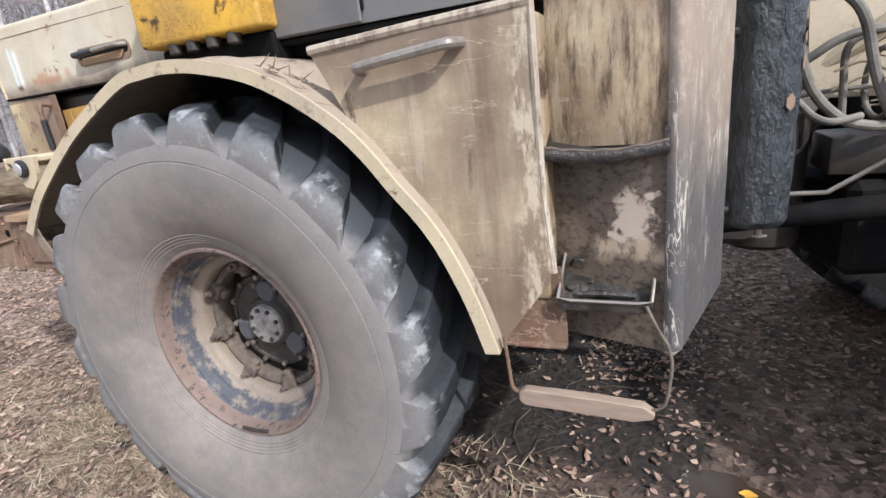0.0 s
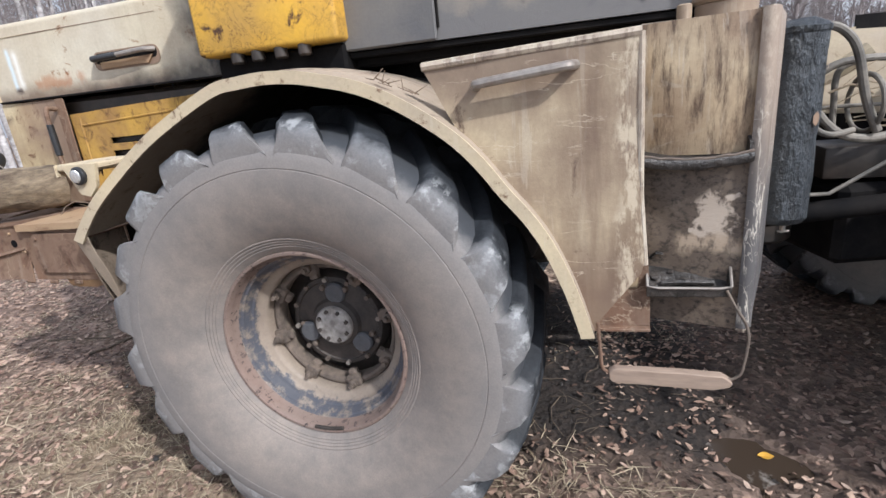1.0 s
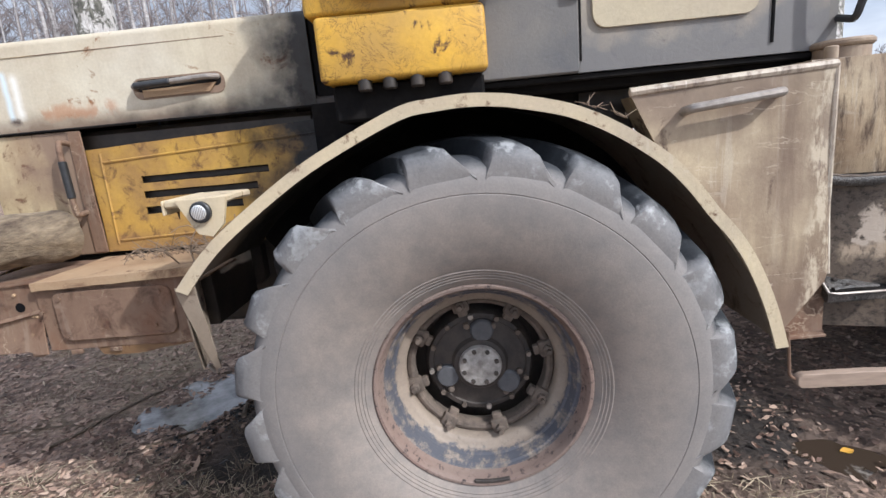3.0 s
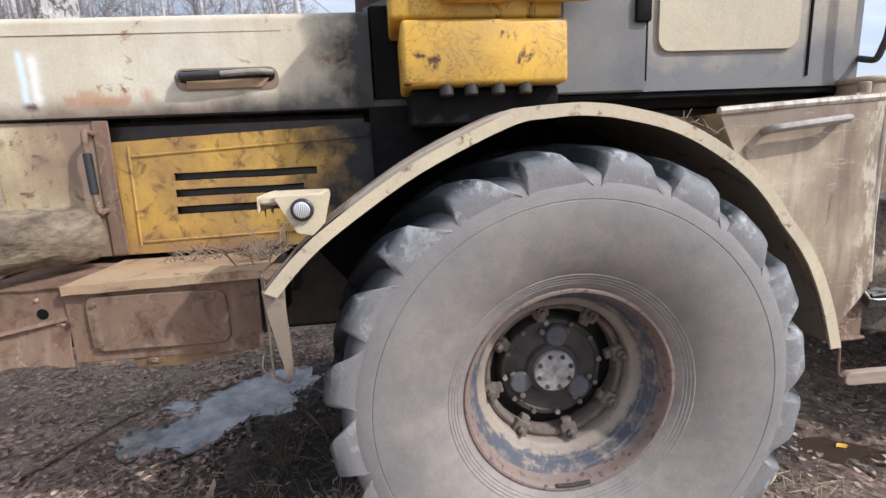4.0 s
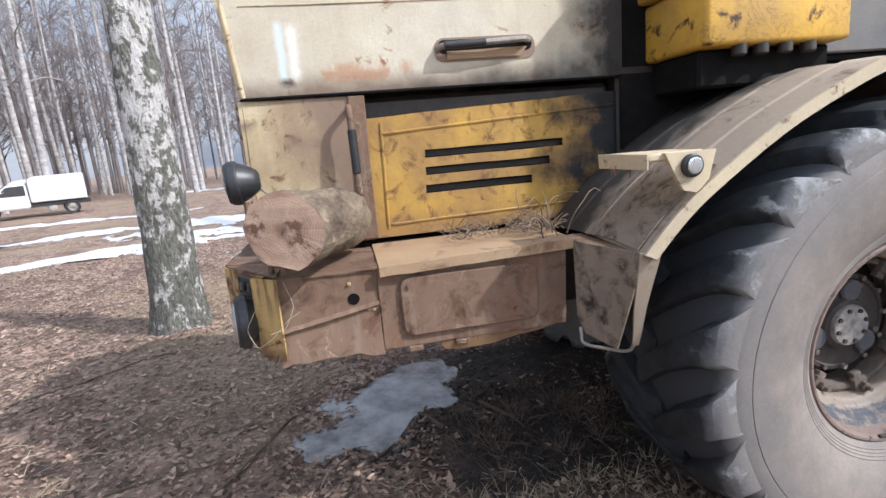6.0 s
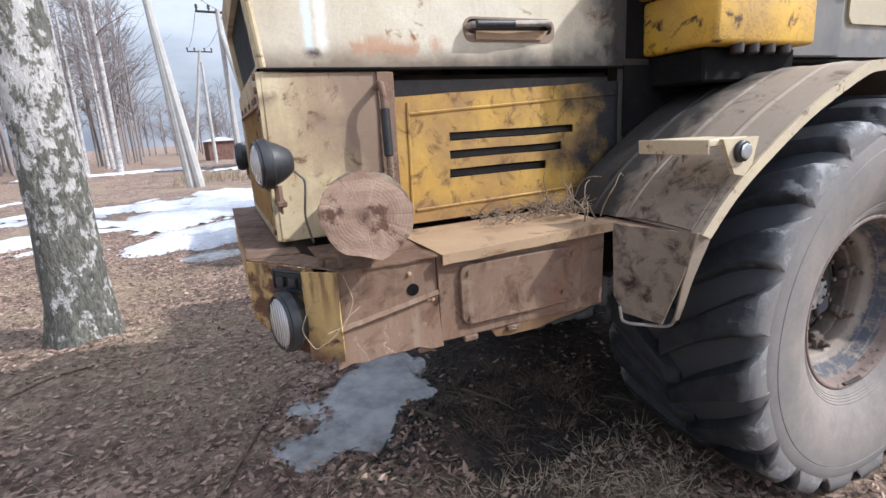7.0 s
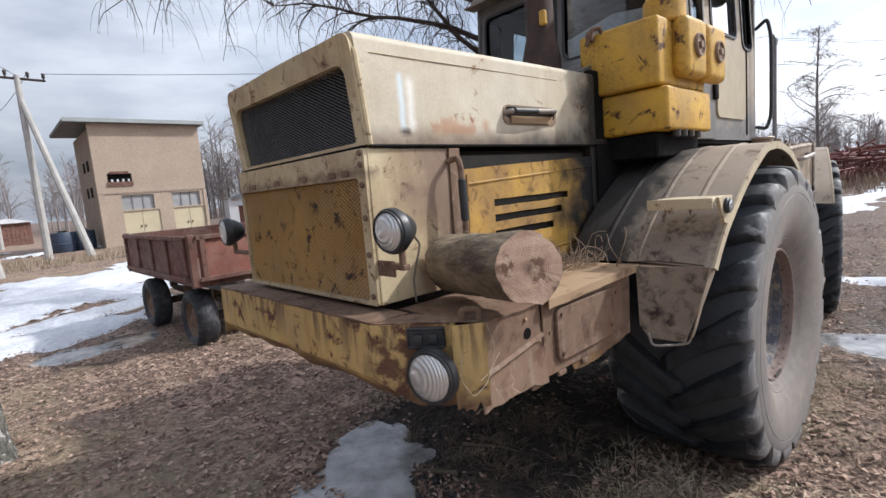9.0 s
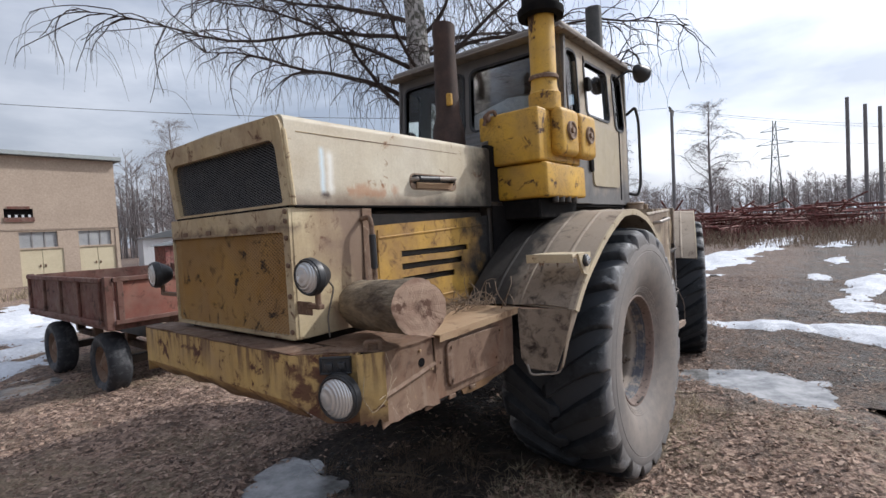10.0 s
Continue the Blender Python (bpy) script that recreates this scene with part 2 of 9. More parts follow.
def bumper_marks(nt):
    z = coord(nt, "Z")
    n = maths(nt, "MULTIPLY", maths(nt, "SUBTRACT", tex_noise(nt, 8, 8, shift=2), 0.5), 0.20)
    low = maths(nt, "MULTIPLY", maths(nt, "SUBTRACT", maths(nt, "ADD", 1.035, n), z), 14.0, True)
    drip = maths(nt, "MULTIPLY", ramp(nt, tex_noise(nt, 22, 6, (1, 1, 0.10), shift=5), 0.50, 0.60), maths(nt, "MULTIPLY", maths(nt, "SUBTRACT", z, 1.04), 7.0, True))
    y = coord(nt, "Y")
    ny = maths(nt, "ADD", y, maths(nt, "MULTIPLY", n, 1.3))
    corner = maths(nt, "MULTIPLY", maths(nt, "MULTIPLY", maths(nt, "SUBTRACT", -0.60, ny), 14.0, True), maths(nt, "MULTIPLY", maths(nt, "ADD", 0.86, ny), 14.0, True))
    corner = maths(nt, "MULTIPLY", corner, ramp(nt, tex_noise(nt, 14, 8, shift=9), 0.42, 0.52))
    return [(maths(nt, "MULTIPLY", low, 0.85), (0.11, 0.055, 0.032)), (maths(nt, "MULTIPLY", drip, 0.8), (0.10, 0.05, 0.03)), (maths(nt, "MULTIPLY", corner, 0.9), (0.085, 0.03, 0.018))]


def cab_marks(nt):
    z = coord(nt, "Z")
    n = maths(nt, "MULTIPLY", maths(nt, "SUBTRACT", tex_noise(nt, 5, 8, shift=2), 0.5), 0.5)
    low = maths(nt, "MULTIPLY", maths(nt, "SUBTRACT", maths(nt, "ADD", 2.16, n), z), 4.0, True)
    return [(maths(nt, "MULTIPLY", low, 0.92), (0.12, 0.12, 0.125))]


def side_soot(nt):
    x = coord(nt, "X")
    n = maths(nt, "MULTIPLY", maths(nt, "SUBTRACT", tex_noise(nt, 6, 8), 0.5), 0.9)
    return maths(nt, "MULTIPLY", maths(nt, "ADD", maths(nt, "ADD", x, 0.99), n), 3.4, True)


def panel_stains(nt):
    z = coord(nt, "Z")
    n = maths(nt, "MULTIPLY", maths(nt, "SUBTRACT", tex_noise(nt, 9, 8, (0.6, 1, 1), shift=21), 0.5), 0.30)
    low = maths(nt, "MULTIPLY", maths(nt, "SUBTRACT", maths(nt, "ADD", 1.335, n), z), 12.0, True)
    mid = box_mask(nt, -1.50, -0.80, 1.36, 1.56, 0.06, 0.22, 12)
    return [(maths(nt, "MULTIPLY", low, 0.6), (0.22, 0.12, 0.055)), (maths(nt, "MULTIPLY", mid, 0.42), (0.20, 0.115, 0.055))]


def fender_soot_shade(nt):
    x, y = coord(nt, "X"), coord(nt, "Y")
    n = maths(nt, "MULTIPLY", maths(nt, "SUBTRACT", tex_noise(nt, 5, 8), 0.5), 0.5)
    # blackens the fender towards the hood: soot and painted shade together
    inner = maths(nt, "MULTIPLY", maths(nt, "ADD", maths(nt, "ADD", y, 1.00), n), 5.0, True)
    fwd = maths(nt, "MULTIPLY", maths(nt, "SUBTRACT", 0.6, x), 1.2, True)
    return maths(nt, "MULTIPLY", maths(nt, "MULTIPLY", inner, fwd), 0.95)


def panel_marks(nt):
    tooth = ramp(nt, tex_noise(nt, 40, 6, (1, 1, 0.5), shift=4), 0.36, 0.52)
    return [
        (maths(nt, "MULTIPLY", box_mask(nt, 1.245, 1.345, 1.14, 1.275, 0.016, 0.14, 34), 0.92), (0.50, 0.42, 0.34)),
        (maths(nt, "MULTIPLY", maths(nt, "MULTIPLY", box_mask(nt, 1.19, 1.42, 1.095, 1.17, 0.025, 0.10, 14), tooth), 0.9), (0.42, 0.33, 0.24)),
    ]


def column_marks(nt):
    z = coord(nt, "Z")
    n = maths(nt, "MULTIPLY", maths(nt, "SUBTRACT", tex_noise(nt, 6, 8, (1, 1, 0.3), shift=2), 0.5), 0.7)
    up = maths(nt, "MULTIPLY", maths(nt, "SUBTRACT", maths(nt, "ADD", z, n), 1.18), 2.6, True)
    worn_off = ramp(nt, tex_noise(nt, 26, 9, (1, 1, 0.45), 0.75, 3), 0.54, 0.60)
    lines = maths(nt, "MAXIMUM", hairlines(nt, 13, (1, 1, 0.12), 11, 0.010), hairlines(nt, 9, (1, 1, 0.8), 5, 0.004, 3))
    lines = maths(nt, "MULTIPLY", lines, ramp(nt, tex_noise(nt, 6, 4, shift=8), 0.42, 0.56))
    return [(maths(nt, "MULTIPLY", up, 0.8), (0.33, 0.255, 0.195)), (maths(nt, "MULTIPLY", maths(nt, "MULTIPLY", worn_off, up), 0.5), (0.44, 0.37, 0.29)), (maths(nt, "MULTIPLY", lines, 0.75), (0.58, 0.53, 0.45))]


def grease(nt):
    z = coord(nt, "Z")
    n = maths(nt, "MULTIPLY", maths(nt, "SUBTRACT", tex_noise(nt, 7, 8), 0.5), 0.9)
    return maths(nt, "MULTIPLY", maths(nt, "MULTIPLY", maths(nt, "SUBTRACT", maths(nt, "ADD", 1.22, n), z), 5.0, True), 0.95)


M = {}
M["cream"] = worn("cream_paint", (0.60, 0.535, 0.40), (0.63, 0.585, 0.475), rust=(0.30, 0.14, 0.06), rust_lo=0.60, rust_hi=0.68, dust=(0.40, 0.315, 0.215), dust_amt=0.55, rough=0.55, streak=0.32, soot=hood_soot, marks=hood_marks)
M["cream_low"] = worn("cream_paint_lower", (0.56, 0.44, 0.24), (0.62, 0.52, 0.34), rust_lo=0.56, rust_hi=0.66, dust=(0.33, 0.23, 0.14), dust_amt=0.85, rough=0.55, streak=0.6, spot=16, shift=4, marks=casing_marks)
M["ochre"] = worn("ochre_paint", (0.46, 0.25, 0.050), (0.34, 0.175, 0.04), rust=(0.06, 0.035, 0.02), rust_lo=0.55, rust_hi=0.63, dust_amt=0.25, rough=0.6, spot=12)
M["core"] = worn("dirty_radiator_core", (0.22, 0.115, 0.028), (0.13, 0.07, 0.02), rust=(0.03, 0.02, 0.015), rust_lo=0.52, rust_hi=0.60, dust_amt=0.2, rough=0.7, spot=7, shift=3)
M["bumper"] = worn("bumper_paint", (0.60, 0.41, 0.145), (0.52, 0.335, 0.11), rust=(0.13, 0.05, 0.03), rust_lo=0.54, rust_hi=0.60, dust=(0.34, 0.23, 0.13), dust_amt=0.5, rough=0.6, spot=9, streak=0.7, shift=7, marks=bumper_marks)
M["yellow"] = worn("yellow_paint", (0.70, 0.41, 0.042), (0.62, 0.345, 0.04), rust=(0.10, 0.045, 0.02), rust_lo=0.575, rust_hi=0.64, dust=(0.38, 0.235, 0.075), dust_amt=0.6, rough=0.5, scratch=0.95, streak=0.3, shift=2)
M["yellow_burnt"] = worn("scorched_yellow_paint", (0.58, 0.355, 0.06), (0.50, 0.29, 0.05), rust=(0.15, 0.075, 0.035), rust_lo=0.52, rust_hi=0.66, dust=(0.27, 0.15, 0.055), dust_amt=0.95, rough=0.6, spot=15, streak=0.5, soot=side_soot, marks=panel_stains, shift=11)
M["fender_top"] = worn("brown_dusted_fender", (0.30, 0.24, 0.18), (0.37, 0.305, 0.235), rust=(0.11, 0.07, 0.05), rust_lo=0.55, rust_hi=0.70, dust=(0.36, 0.29, 0.22), dust_amt=0.6, rough=0.8, streak=0.1, soot=fender_soot_shade, shift=6)
M["fender_patch"] = worn("grimy_fender_patch", (0.17, 0.130, 0.096), (0.26, 0.205, 0.155), rust=(0.050, 0.034, 0.025), rust_lo=0.48, rust_hi=0.66, dust=(0.30, 0.24, 0.18), dust_amt=0.5, rough=0.8, streak=0.3, spot=15, shift=9)
M["fender"] = worn("dusty_fender_paint", (0.46, 0.39, 0.26), (0.40, 0.33, 0.23), rust=(0.20, 0.13, 0.08), rust_lo=0.6, rust_hi=0.72, dust=(0.30, 0.24, 0.18), dust_amt=0.7, rough=0.75, streak=0.15, shift=6)
M["fender_edge"] = worn("fender_edge_paint", (0.60, 0.50, 0.33), (0.52, 0.43, 0.29), rust=(0.19, 0.11, 0.065), rust_lo=0.57, rust_hi=0.66, dust_amt=0.5, rough=0.6, spot=22, shift=8, scrape=0.2)
M["recess"] = worn("oil_run_panel", (0.58, 0.47, 0.31), (0.40, 0.29, 0.18), rust=(0.12, 0.075, 0.045), rust_lo=0.47, rust_hi=0.66, dust=(0.17, 0.10, 0.06), dust_amt=0.8, rough=0.45, streak=1.0, spot=38, shift=14, scrape=0.5, runs=0.20)
M["plate"] = worn("side_plate_paint", (0.49, 0.40, 0.27), (0.29, 0.215, 0.15), rust=(0.12, 0.075, 0.05), rust_lo=0.60, rust_hi=0.70, dust=(0.20, 0.14, 0.10), dust_amt=0.8, rough=0.42, streak=0.5, spot=9, shift=12, marks=plate_marks, scrape=0.25)
M["tank"] = worn("oily_tank_paint", (0.46, 0.36, 0.22), (0.38, 0.29, 0.18), rust=(0.09, 0.05, 0.03), rust_lo=0.53, rust_hi=0.60, dust=(0.18, 0.13, 0.09), dust_amt=0.6, rough=0.45, streak=0.8, spot=5, soot=grease, shift=15)
M["tank_side"] = worn("scratched_tank_side", (0.092, 0.088, 0.090), (0.066, 0.064, 0.066), rust=(0.50, 0.45, 0.38), rust_lo=0.66, rust_hi=0.68, dust=(0.16, 0.14, 0.125), dust_amt=0.3, rough=0.5, streak=0.1, spot=13, shift=17, scrape=0.25, marks=column_marks)
M["greasy_panel"] = worn("grease_caked_panel", (0.090, 0.072, 0.058), (0.130, 0.100, 0.076), rust=(0.022, 0.018, 0.016), rust_lo=0.48, rust_hi=0.66, dust=(0.22, 0.165, 0.12), dust_amt=0.6, rough=0.42, streak=0.5, spot=48, shift=16, marks=panel_marks, runs=1.3)
M["scraped"] = worn("scraped_tank_edge", (0.52, 0.45, 0.35), (0.34, 0.27, 0.21), rust=(0.16, 0.115, 0.09), rust_lo=0.48, rust_hi=0.72, dust=(0.42, 0.35, 0.28), dust_amt=0.4, rough=0.5, streak=0.9, spot=46, shift=19, scrape=0.8, runs=0.25)
M["grease"] = plain("black_grease", (0.016, 0.015, 0.014), (0.075, 0.064, 0.056), scale=16, rough=0.38, strength=0.9, fine=70, distance=0.012)
M["hub_cover"] = plain("slate_hub_cover", (0.075, 0.08, 0.09), (0.12, 0.12, 0.125), scale=10, rough=0.55)
M["grille_dark"] = plain("dark_grille_steel", (0.10, 0.10, 0.105), (0.16, 0.155, 0.15), rough=0.5)
M["rust"] = worn("brown_rusted_steel", (0.142, 0.083, 0.056), (0.212, 0.134, 0.090), rust=(0.060, 0.028, 0.018), rust_lo=0.50, rust_hi=0.74, dust=(0.225, 0.150, 0.098), dust_amt=0.5, rough=0.85, streak=0.8, spot=11, shift=20, scrape=0.12, marks=rust_marks)
M["step"] = worn("dusty_step_plate", (0.38, 0.25, 0.145), (0.32, 0.205, 0.12), rust=(0.18, 0.095, 0.055), rust_lo=0.56, rust_hi=0.70, dust=(0.42, 0.31, 0.19), dust_amt=0.6, rough=0.8, streak=0.0, shift=22)
# near-black with hardly any gloss: for soot, and as painted shade in gaps
M["black"] = plain("soot_and_shade_black", (0.007, 0.007, 0.008), (0.018, 0.016, 0.015), rough=0.8)
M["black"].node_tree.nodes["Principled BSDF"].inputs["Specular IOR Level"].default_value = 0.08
M["frame"] = plain("oily_frame_steel", (0.02, 0.018, 0.016), (0.06, 0.045, 0.035), rough=0.5)
M["cab"] = worn("grey_cab_paint", (0.14, 0.135, 0.13), (0.10, 0.10, 0.105), rust=(0.30, 0.22, 0.12), rust_lo=0.64, rust_hi=0.72, dust=(0.25, 0.22, 0.18), dust_amt=0.35, rough=0.4, shift=25)
M["cab_roof"] = worn("dark_roof_paint", (0.20, 0.17, 0.14), (0.15, 0.13, 0.115), rust=(0.07, 0.05, 0.04), rust_lo=0.55, rust_hi=0.65, dust_amt=0.3, rough=0.6, shift=26)
M["cab_light"] = worn("beige_cab_paint", (0.50, 0.43, 0.29), (0.44, 0.37, 0.25), rust=(0.20, 0.12, 0.07), rust_lo=0.63, rust_hi=0.72, dust_amt=0.4, rough=0.5, shift=27)
M["cab_side"] = worn("cab_side_paint", (0.46, 0.39, 0.28), (0.40, 0.33, 0.24), rust=(0.16, 0.10, 0.07), rust_lo=0.60, rust_hi=0.70, dust_amt=0.4, rough=0.45, shift=28, marks=cab_marks)
M["cyl"] = plain("tarry_black_paint", (0.018, 0.021, 0.025), (0.070, 0.082, 0.094), scale=26, rough=0.42, strength=1.0, fine=75, distance=0.03, stretch=(1, 1, 0.55))
M["bright"] = plain("worn_bright_steel", (0.42, 0.39, 0.35), (0.26, 0.22, 0.19), rough=0.42, metal=0.4)
M["hub_steel"] = plain("dusty_hub_steel", (0.075, 0.06, 0.05), (0.03, 0.026, 0.024), scale=14, rough=0.7)
M["rim"] = worn("rim_paint", (0.24, 0.192, 0.152), (0.14, 0.115, 0.098), rust=(0.075, 0.070, 0.072), rust_lo=0.60, rust_hi=0.74, dust=(0.38, 0.315, 0.245), dust_amt=0.55, marks=rim_marks, rough=0.6, spot=17, streak=0.0, shift=30)
M["rim_rust"] = worn("rim_edge_rust", (0.215, 0.145, 0.118), (0.145, 0.108, 0.092), rust=(0.040, 0.034, 0.034), rust_lo=0.54, rust_hi=0.66, dust=(0.24, 0.19, 0.16), dust_amt=0.45, rough=0.75, spot=38, streak=0.0, shift=31)
M["hub_cap"] = plain("pale_hub_cap", (0.46, 0.44, 0.41), (0.20, 0.18, 0.165), scale=34, rough=0.6)
M["clamp"] = plain("dusty_clamp_steel", (0.20, 0.155, 0.122), (0.085, 0.068, 0.056), scale=20, rough=0.85)
M["lamp_black"] = plain("black_lamp_rubber", (0.014, 0.015, 0.017), (0.04, 0.042, 0.046), rough=0.42)
M["hose"] = plain("dusty_hose_rubber", (0.10, 0.092, 0.08), (0.27, 0.24, 0.20), rough=0.6)
M["snow"] = plain("old_snow", (0.80, 0.82, 0.86), (0.62, 0.64, 0.68), scale=2.5, rough=0.85, strength=0.6, fine=18, distance=0.05)
M["wood_step"] = plain("weathered_board", (0.36, 0.27, 0.205), (0.26, 0.19, 0.145), scale=9, rough=0.85, stretch=(0.2, 1, 1))
M["twig"] = plain("dry_twigs", (0.10, 0.075, 0.055), (0.20, 0.155, 0.11), scale=3, rough=0.9)
M["dark_twig"] = plain("birch_twigs", (0.045, 0.032, 0.028), (0.085, 0.062, 0.052), scale=3, rough=0.9)
# much paler than the near twigs: distance haze is put into the colour
M["hazed_twig"] = plain("haze_pale_twigs", (0.25, 0.22, 0.215), (0.32, 0.28, 0.27), scale=0.3, rough=1.0)
M["concrete"] = plain("pole_concrete", (0.52, 0.51, 0.49), (0.40, 0.39, 0.37), scale=3, rough=0.9)
M["plaster"] = plain("peach_plaster", (0.50, 0.40, 0.315), (0.44, 0.35, 0.275), scale=0.8, rough=0.95, fine=12)
# the front's plaster hue in a darker tone
M["plaster_side"] = plain("darker_plaster", (0.36, 0.29, 0.23), (0.28, 0.22, 0.18), scale=1.2, rough=0.95, fine=12)
M["roof"] = plain("grey_roof_sheet", (0.13, 0.14, 0.15), (0.20, 0.21, 0.21), scale=2, rough=0.7)
M["door_cream"] = plain("cream_steel_door", (0.66, 0.58, 0.40), (0.58, 0.50, 0.34), scale=1.5, rough=0.6)
M["trailer"] = worn("red_brown_trailer_paint", (0.165, 0.058, 0.042), (0.120, 0.050, 0.038), rust=(0.08, 0.045, 0.035), rust_lo=0.55, rust_hi=0.65, dust_amt=0.3, rough=0.7, shift=40)
M["machinery"] = worn("red_machinery", (0.26, 0.055, 0.05), (0.18, 0.05, 0.045), rust=(0.08, 0.045, 0.035), rust_lo=0.5, rust_hi=0.6, dust_amt=0.35, rough=0.7, shift=42)
M["car_white"] = plain("white_car_paint", (0.78, 0.79, 0.80), (0.70, 0.71, 0.72), scale=1, rough=0.35, strength=0.05)
M["car_dark"] = plain("dark_car_trim", (0.02, 0.02, 0.022), (0.04, 0.04, 0.045), rough=0.5)
M["bin"] = plain("blue_barrel_plastic", (0.03, 0.05, 0.09), (0.05, 0.07, 0.11), rough=0.5)
M["grey_wood"] = plain("grey_shed_boards", (0.30, 0.29, 0.29), (0.20, 0.19, 0.19), scale=2, rough=0.9)


def make_rubber(name, dust_lo, dust_hi, dust, dark, black=None):
    m, nt, b = base_mat(name, 0.75)
    n = tex_noise(nt, 3.0, 7)
    n2 = tex_noise(nt, 14, 8, rough=0.7, shift=4)
    f = tex_noise(nt, 160, 4)
    mask = ramp(nt, maths(nt, "ADD", maths(nt, "MULTIPLY", n, 0.5), maths(nt, "MULTIPLY", n2, 0.5)), dust_lo, dust_hi)
    col = blend(nt, mask, dark, dust)
    if black:
        x, z = coord(nt, "X"), coord(nt, "Z")
        rad = maths(nt, "SQRT", maths(nt, "ADD", maths(nt, "MULTIPLY", x, x), maths(nt, "MULTIPLY", z, z)))
        rad = maths(nt, "ADD", rad, maths(nt, "MULTIPLY", maths(nt, "SUBTRACT", n2, 0.5), 0.05))
        col = blend(nt, blend(nt, 0.72, (0, 0, 0), ramp(nt, rad, 0.55, 0.74)), col, (0.190, 0.187, 0.187))
        # outer radius goes near-black to paint the shade in gaps between bars
        col = blend(nt, ramp(nt, rad, 0.712, 0.745), col, black)
    col = blend(nt, ramp(nt, f, 0.3, 0.7), blend(nt, 0.15, col, (0, 0, 0)), col)
    nt.links.new(col, b.inputs["Base Color"])
    bump(nt, b, maths(nt, "ADD", n2, maths(nt, "MULTIPLY", f, 0.3)), 0.3, 0.004)
    return m


M["sidewall"] = make_rubber("dusty_sidewall", 0.36, 0.60, (0.272, 0.232, 0.201), (0.168, 0.152, 0.141), (0.040, 0.044, 0.051))
M["tread"] = make_rubber("worn_tread", 0.47, 0.66, (0.16, 0.16, 0.165), (0.026, 0.028, 0.033))


def make_lug_rubber():
    """Clean black between the bars, dust and chalky wear on the shoulders."""
    m, nt, b = base_mat("tread_bar_rubber", 0.6)
    d = maths(nt, "ABSOLUTE", coord(nt, "Y"))
    n2 = tex_noise(nt, 13, 8, rough=0.7, shift=4)
    f = tex_noise(nt, 120, 4)
    k = maths(nt, "ADD", d, maths(nt, "MULTIPLY", maths(nt, "SUBTRACT", n2, 0.5), 0.07))
    x, z = coord(nt, "X"), coord(nt, "Z")
    rad = maths(nt, "SQRT", maths(nt, "ADD", maths(nt, "MULTIPLY", x, x), maths(nt, "MULTIPLY", z, z)))
    rad = maths(nt, "ADD", rad, maths(nt, "MULTIPLY", maths(nt, "SUBTRACT", n2, 0.5), 0.06))
    dusty = ramp(nt, k, 0.300, 0.340)
    side = blend(nt, ramp(nt, rad, 0.72, 0.82), (0.208, 0.196, 0.188), (0.150, 0.160, 0.174))
    side = blend(nt, maths(nt, "MULTIPLY", ramp(nt, tex_noise(nt, 24, 8, rough=0.65, shift=2), 0.52, 0.80), 0.35), side, (0.110, 0.115, 0.125))
    edge = maths(nt, "MULTIPLY", ramp(nt, k, 0.265, 0.315), ramp(nt, k, 0.335, 0.36, (1, 1, 1, 1), (0, 0, 0, 1)))
    chalk = maths(nt, "MULTIPLY", ramp(nt, tex_noise(nt, 11, 8, (1, 0.5, 1), rough=0.66, shift=8), 0.53, 0.60), edge)
    b.inputs["Specular IOR Level"].default_value = 0.28
    col = blend(nt, ramp(nt, n2, 0.35, 0.65), (0.014, 0.016, 0.019), (0.036, 0.040, 0.046))
    col = blend(nt, dusty, col, side)
    col = blend(nt, maths(nt, "MULTIPLY", chalk, 0.65), col, (0.41, 0.42, 0.42))
    col = blend(nt, ramp(nt, f, 0.3, 0.7), blend(nt, 0.18, col, (0, 0, 0)), col)
    nt.links.new(col, b.inputs["Base Color"])
    bump(nt, b, maths(nt, "ADD", n2, maths(nt, "MULTIPLY", f, 0.3)), 0.35, 0.006)
    return m


M["lug"] = make_lug_rubber()


def make_glass():
    m, nt, b = base_mat("dusty_window_glass", 0.08)
    nt.nodes.remove(b)
    out = nt.nodes["Material Output"]
    gl = nt.nodes.new("ShaderNodeBsdfGlossy")
    gl.inputs["Roughness"].default_value = 0.05
    tr = nt.nodes.new("ShaderNodeBsdfTransparent")
    tr.inputs["Color"].default_value = (0.62, 0.68, 0.70, 1)
    fr = nt.nodes.new("ShaderNodeFresnel")
    fr.inputs["IOR"].default_value = 1.6
    mx = nt.nodes.new("ShaderNodeMixShader")
    nt.links.new(fr.outputs[0], mx.inputs[0])
    nt.links.new(tr.outputs[0], mx.inputs[1])
    nt.links.new(gl.outputs[0], mx.inputs[2])
    nt.links.new(mx.outputs[0], out.inputs["Surface"])
    return m


M["glass"] = make_glass()
M["lens"], _nt, _b = base_mat("lamp_lens_glass", 0.12)
_b.inputs["Base Color"].default_value = (0.62, 0.63, 0.63, 1)
_b.inputs["Metallic"].default_value = 0.6
_wv = _nt.nodes.new("ShaderNodeTexWave")
_wv.inputs["Scale"].default_value = 60
_cd = _nt.nodes.new("ShaderNodeTexCoord")
_nt.links.new(_cd.outputs["Object"], _wv.inputs["Vector"])
bump(_nt, _b, _wv.outputs["Fac"], 0.4, 0.006)


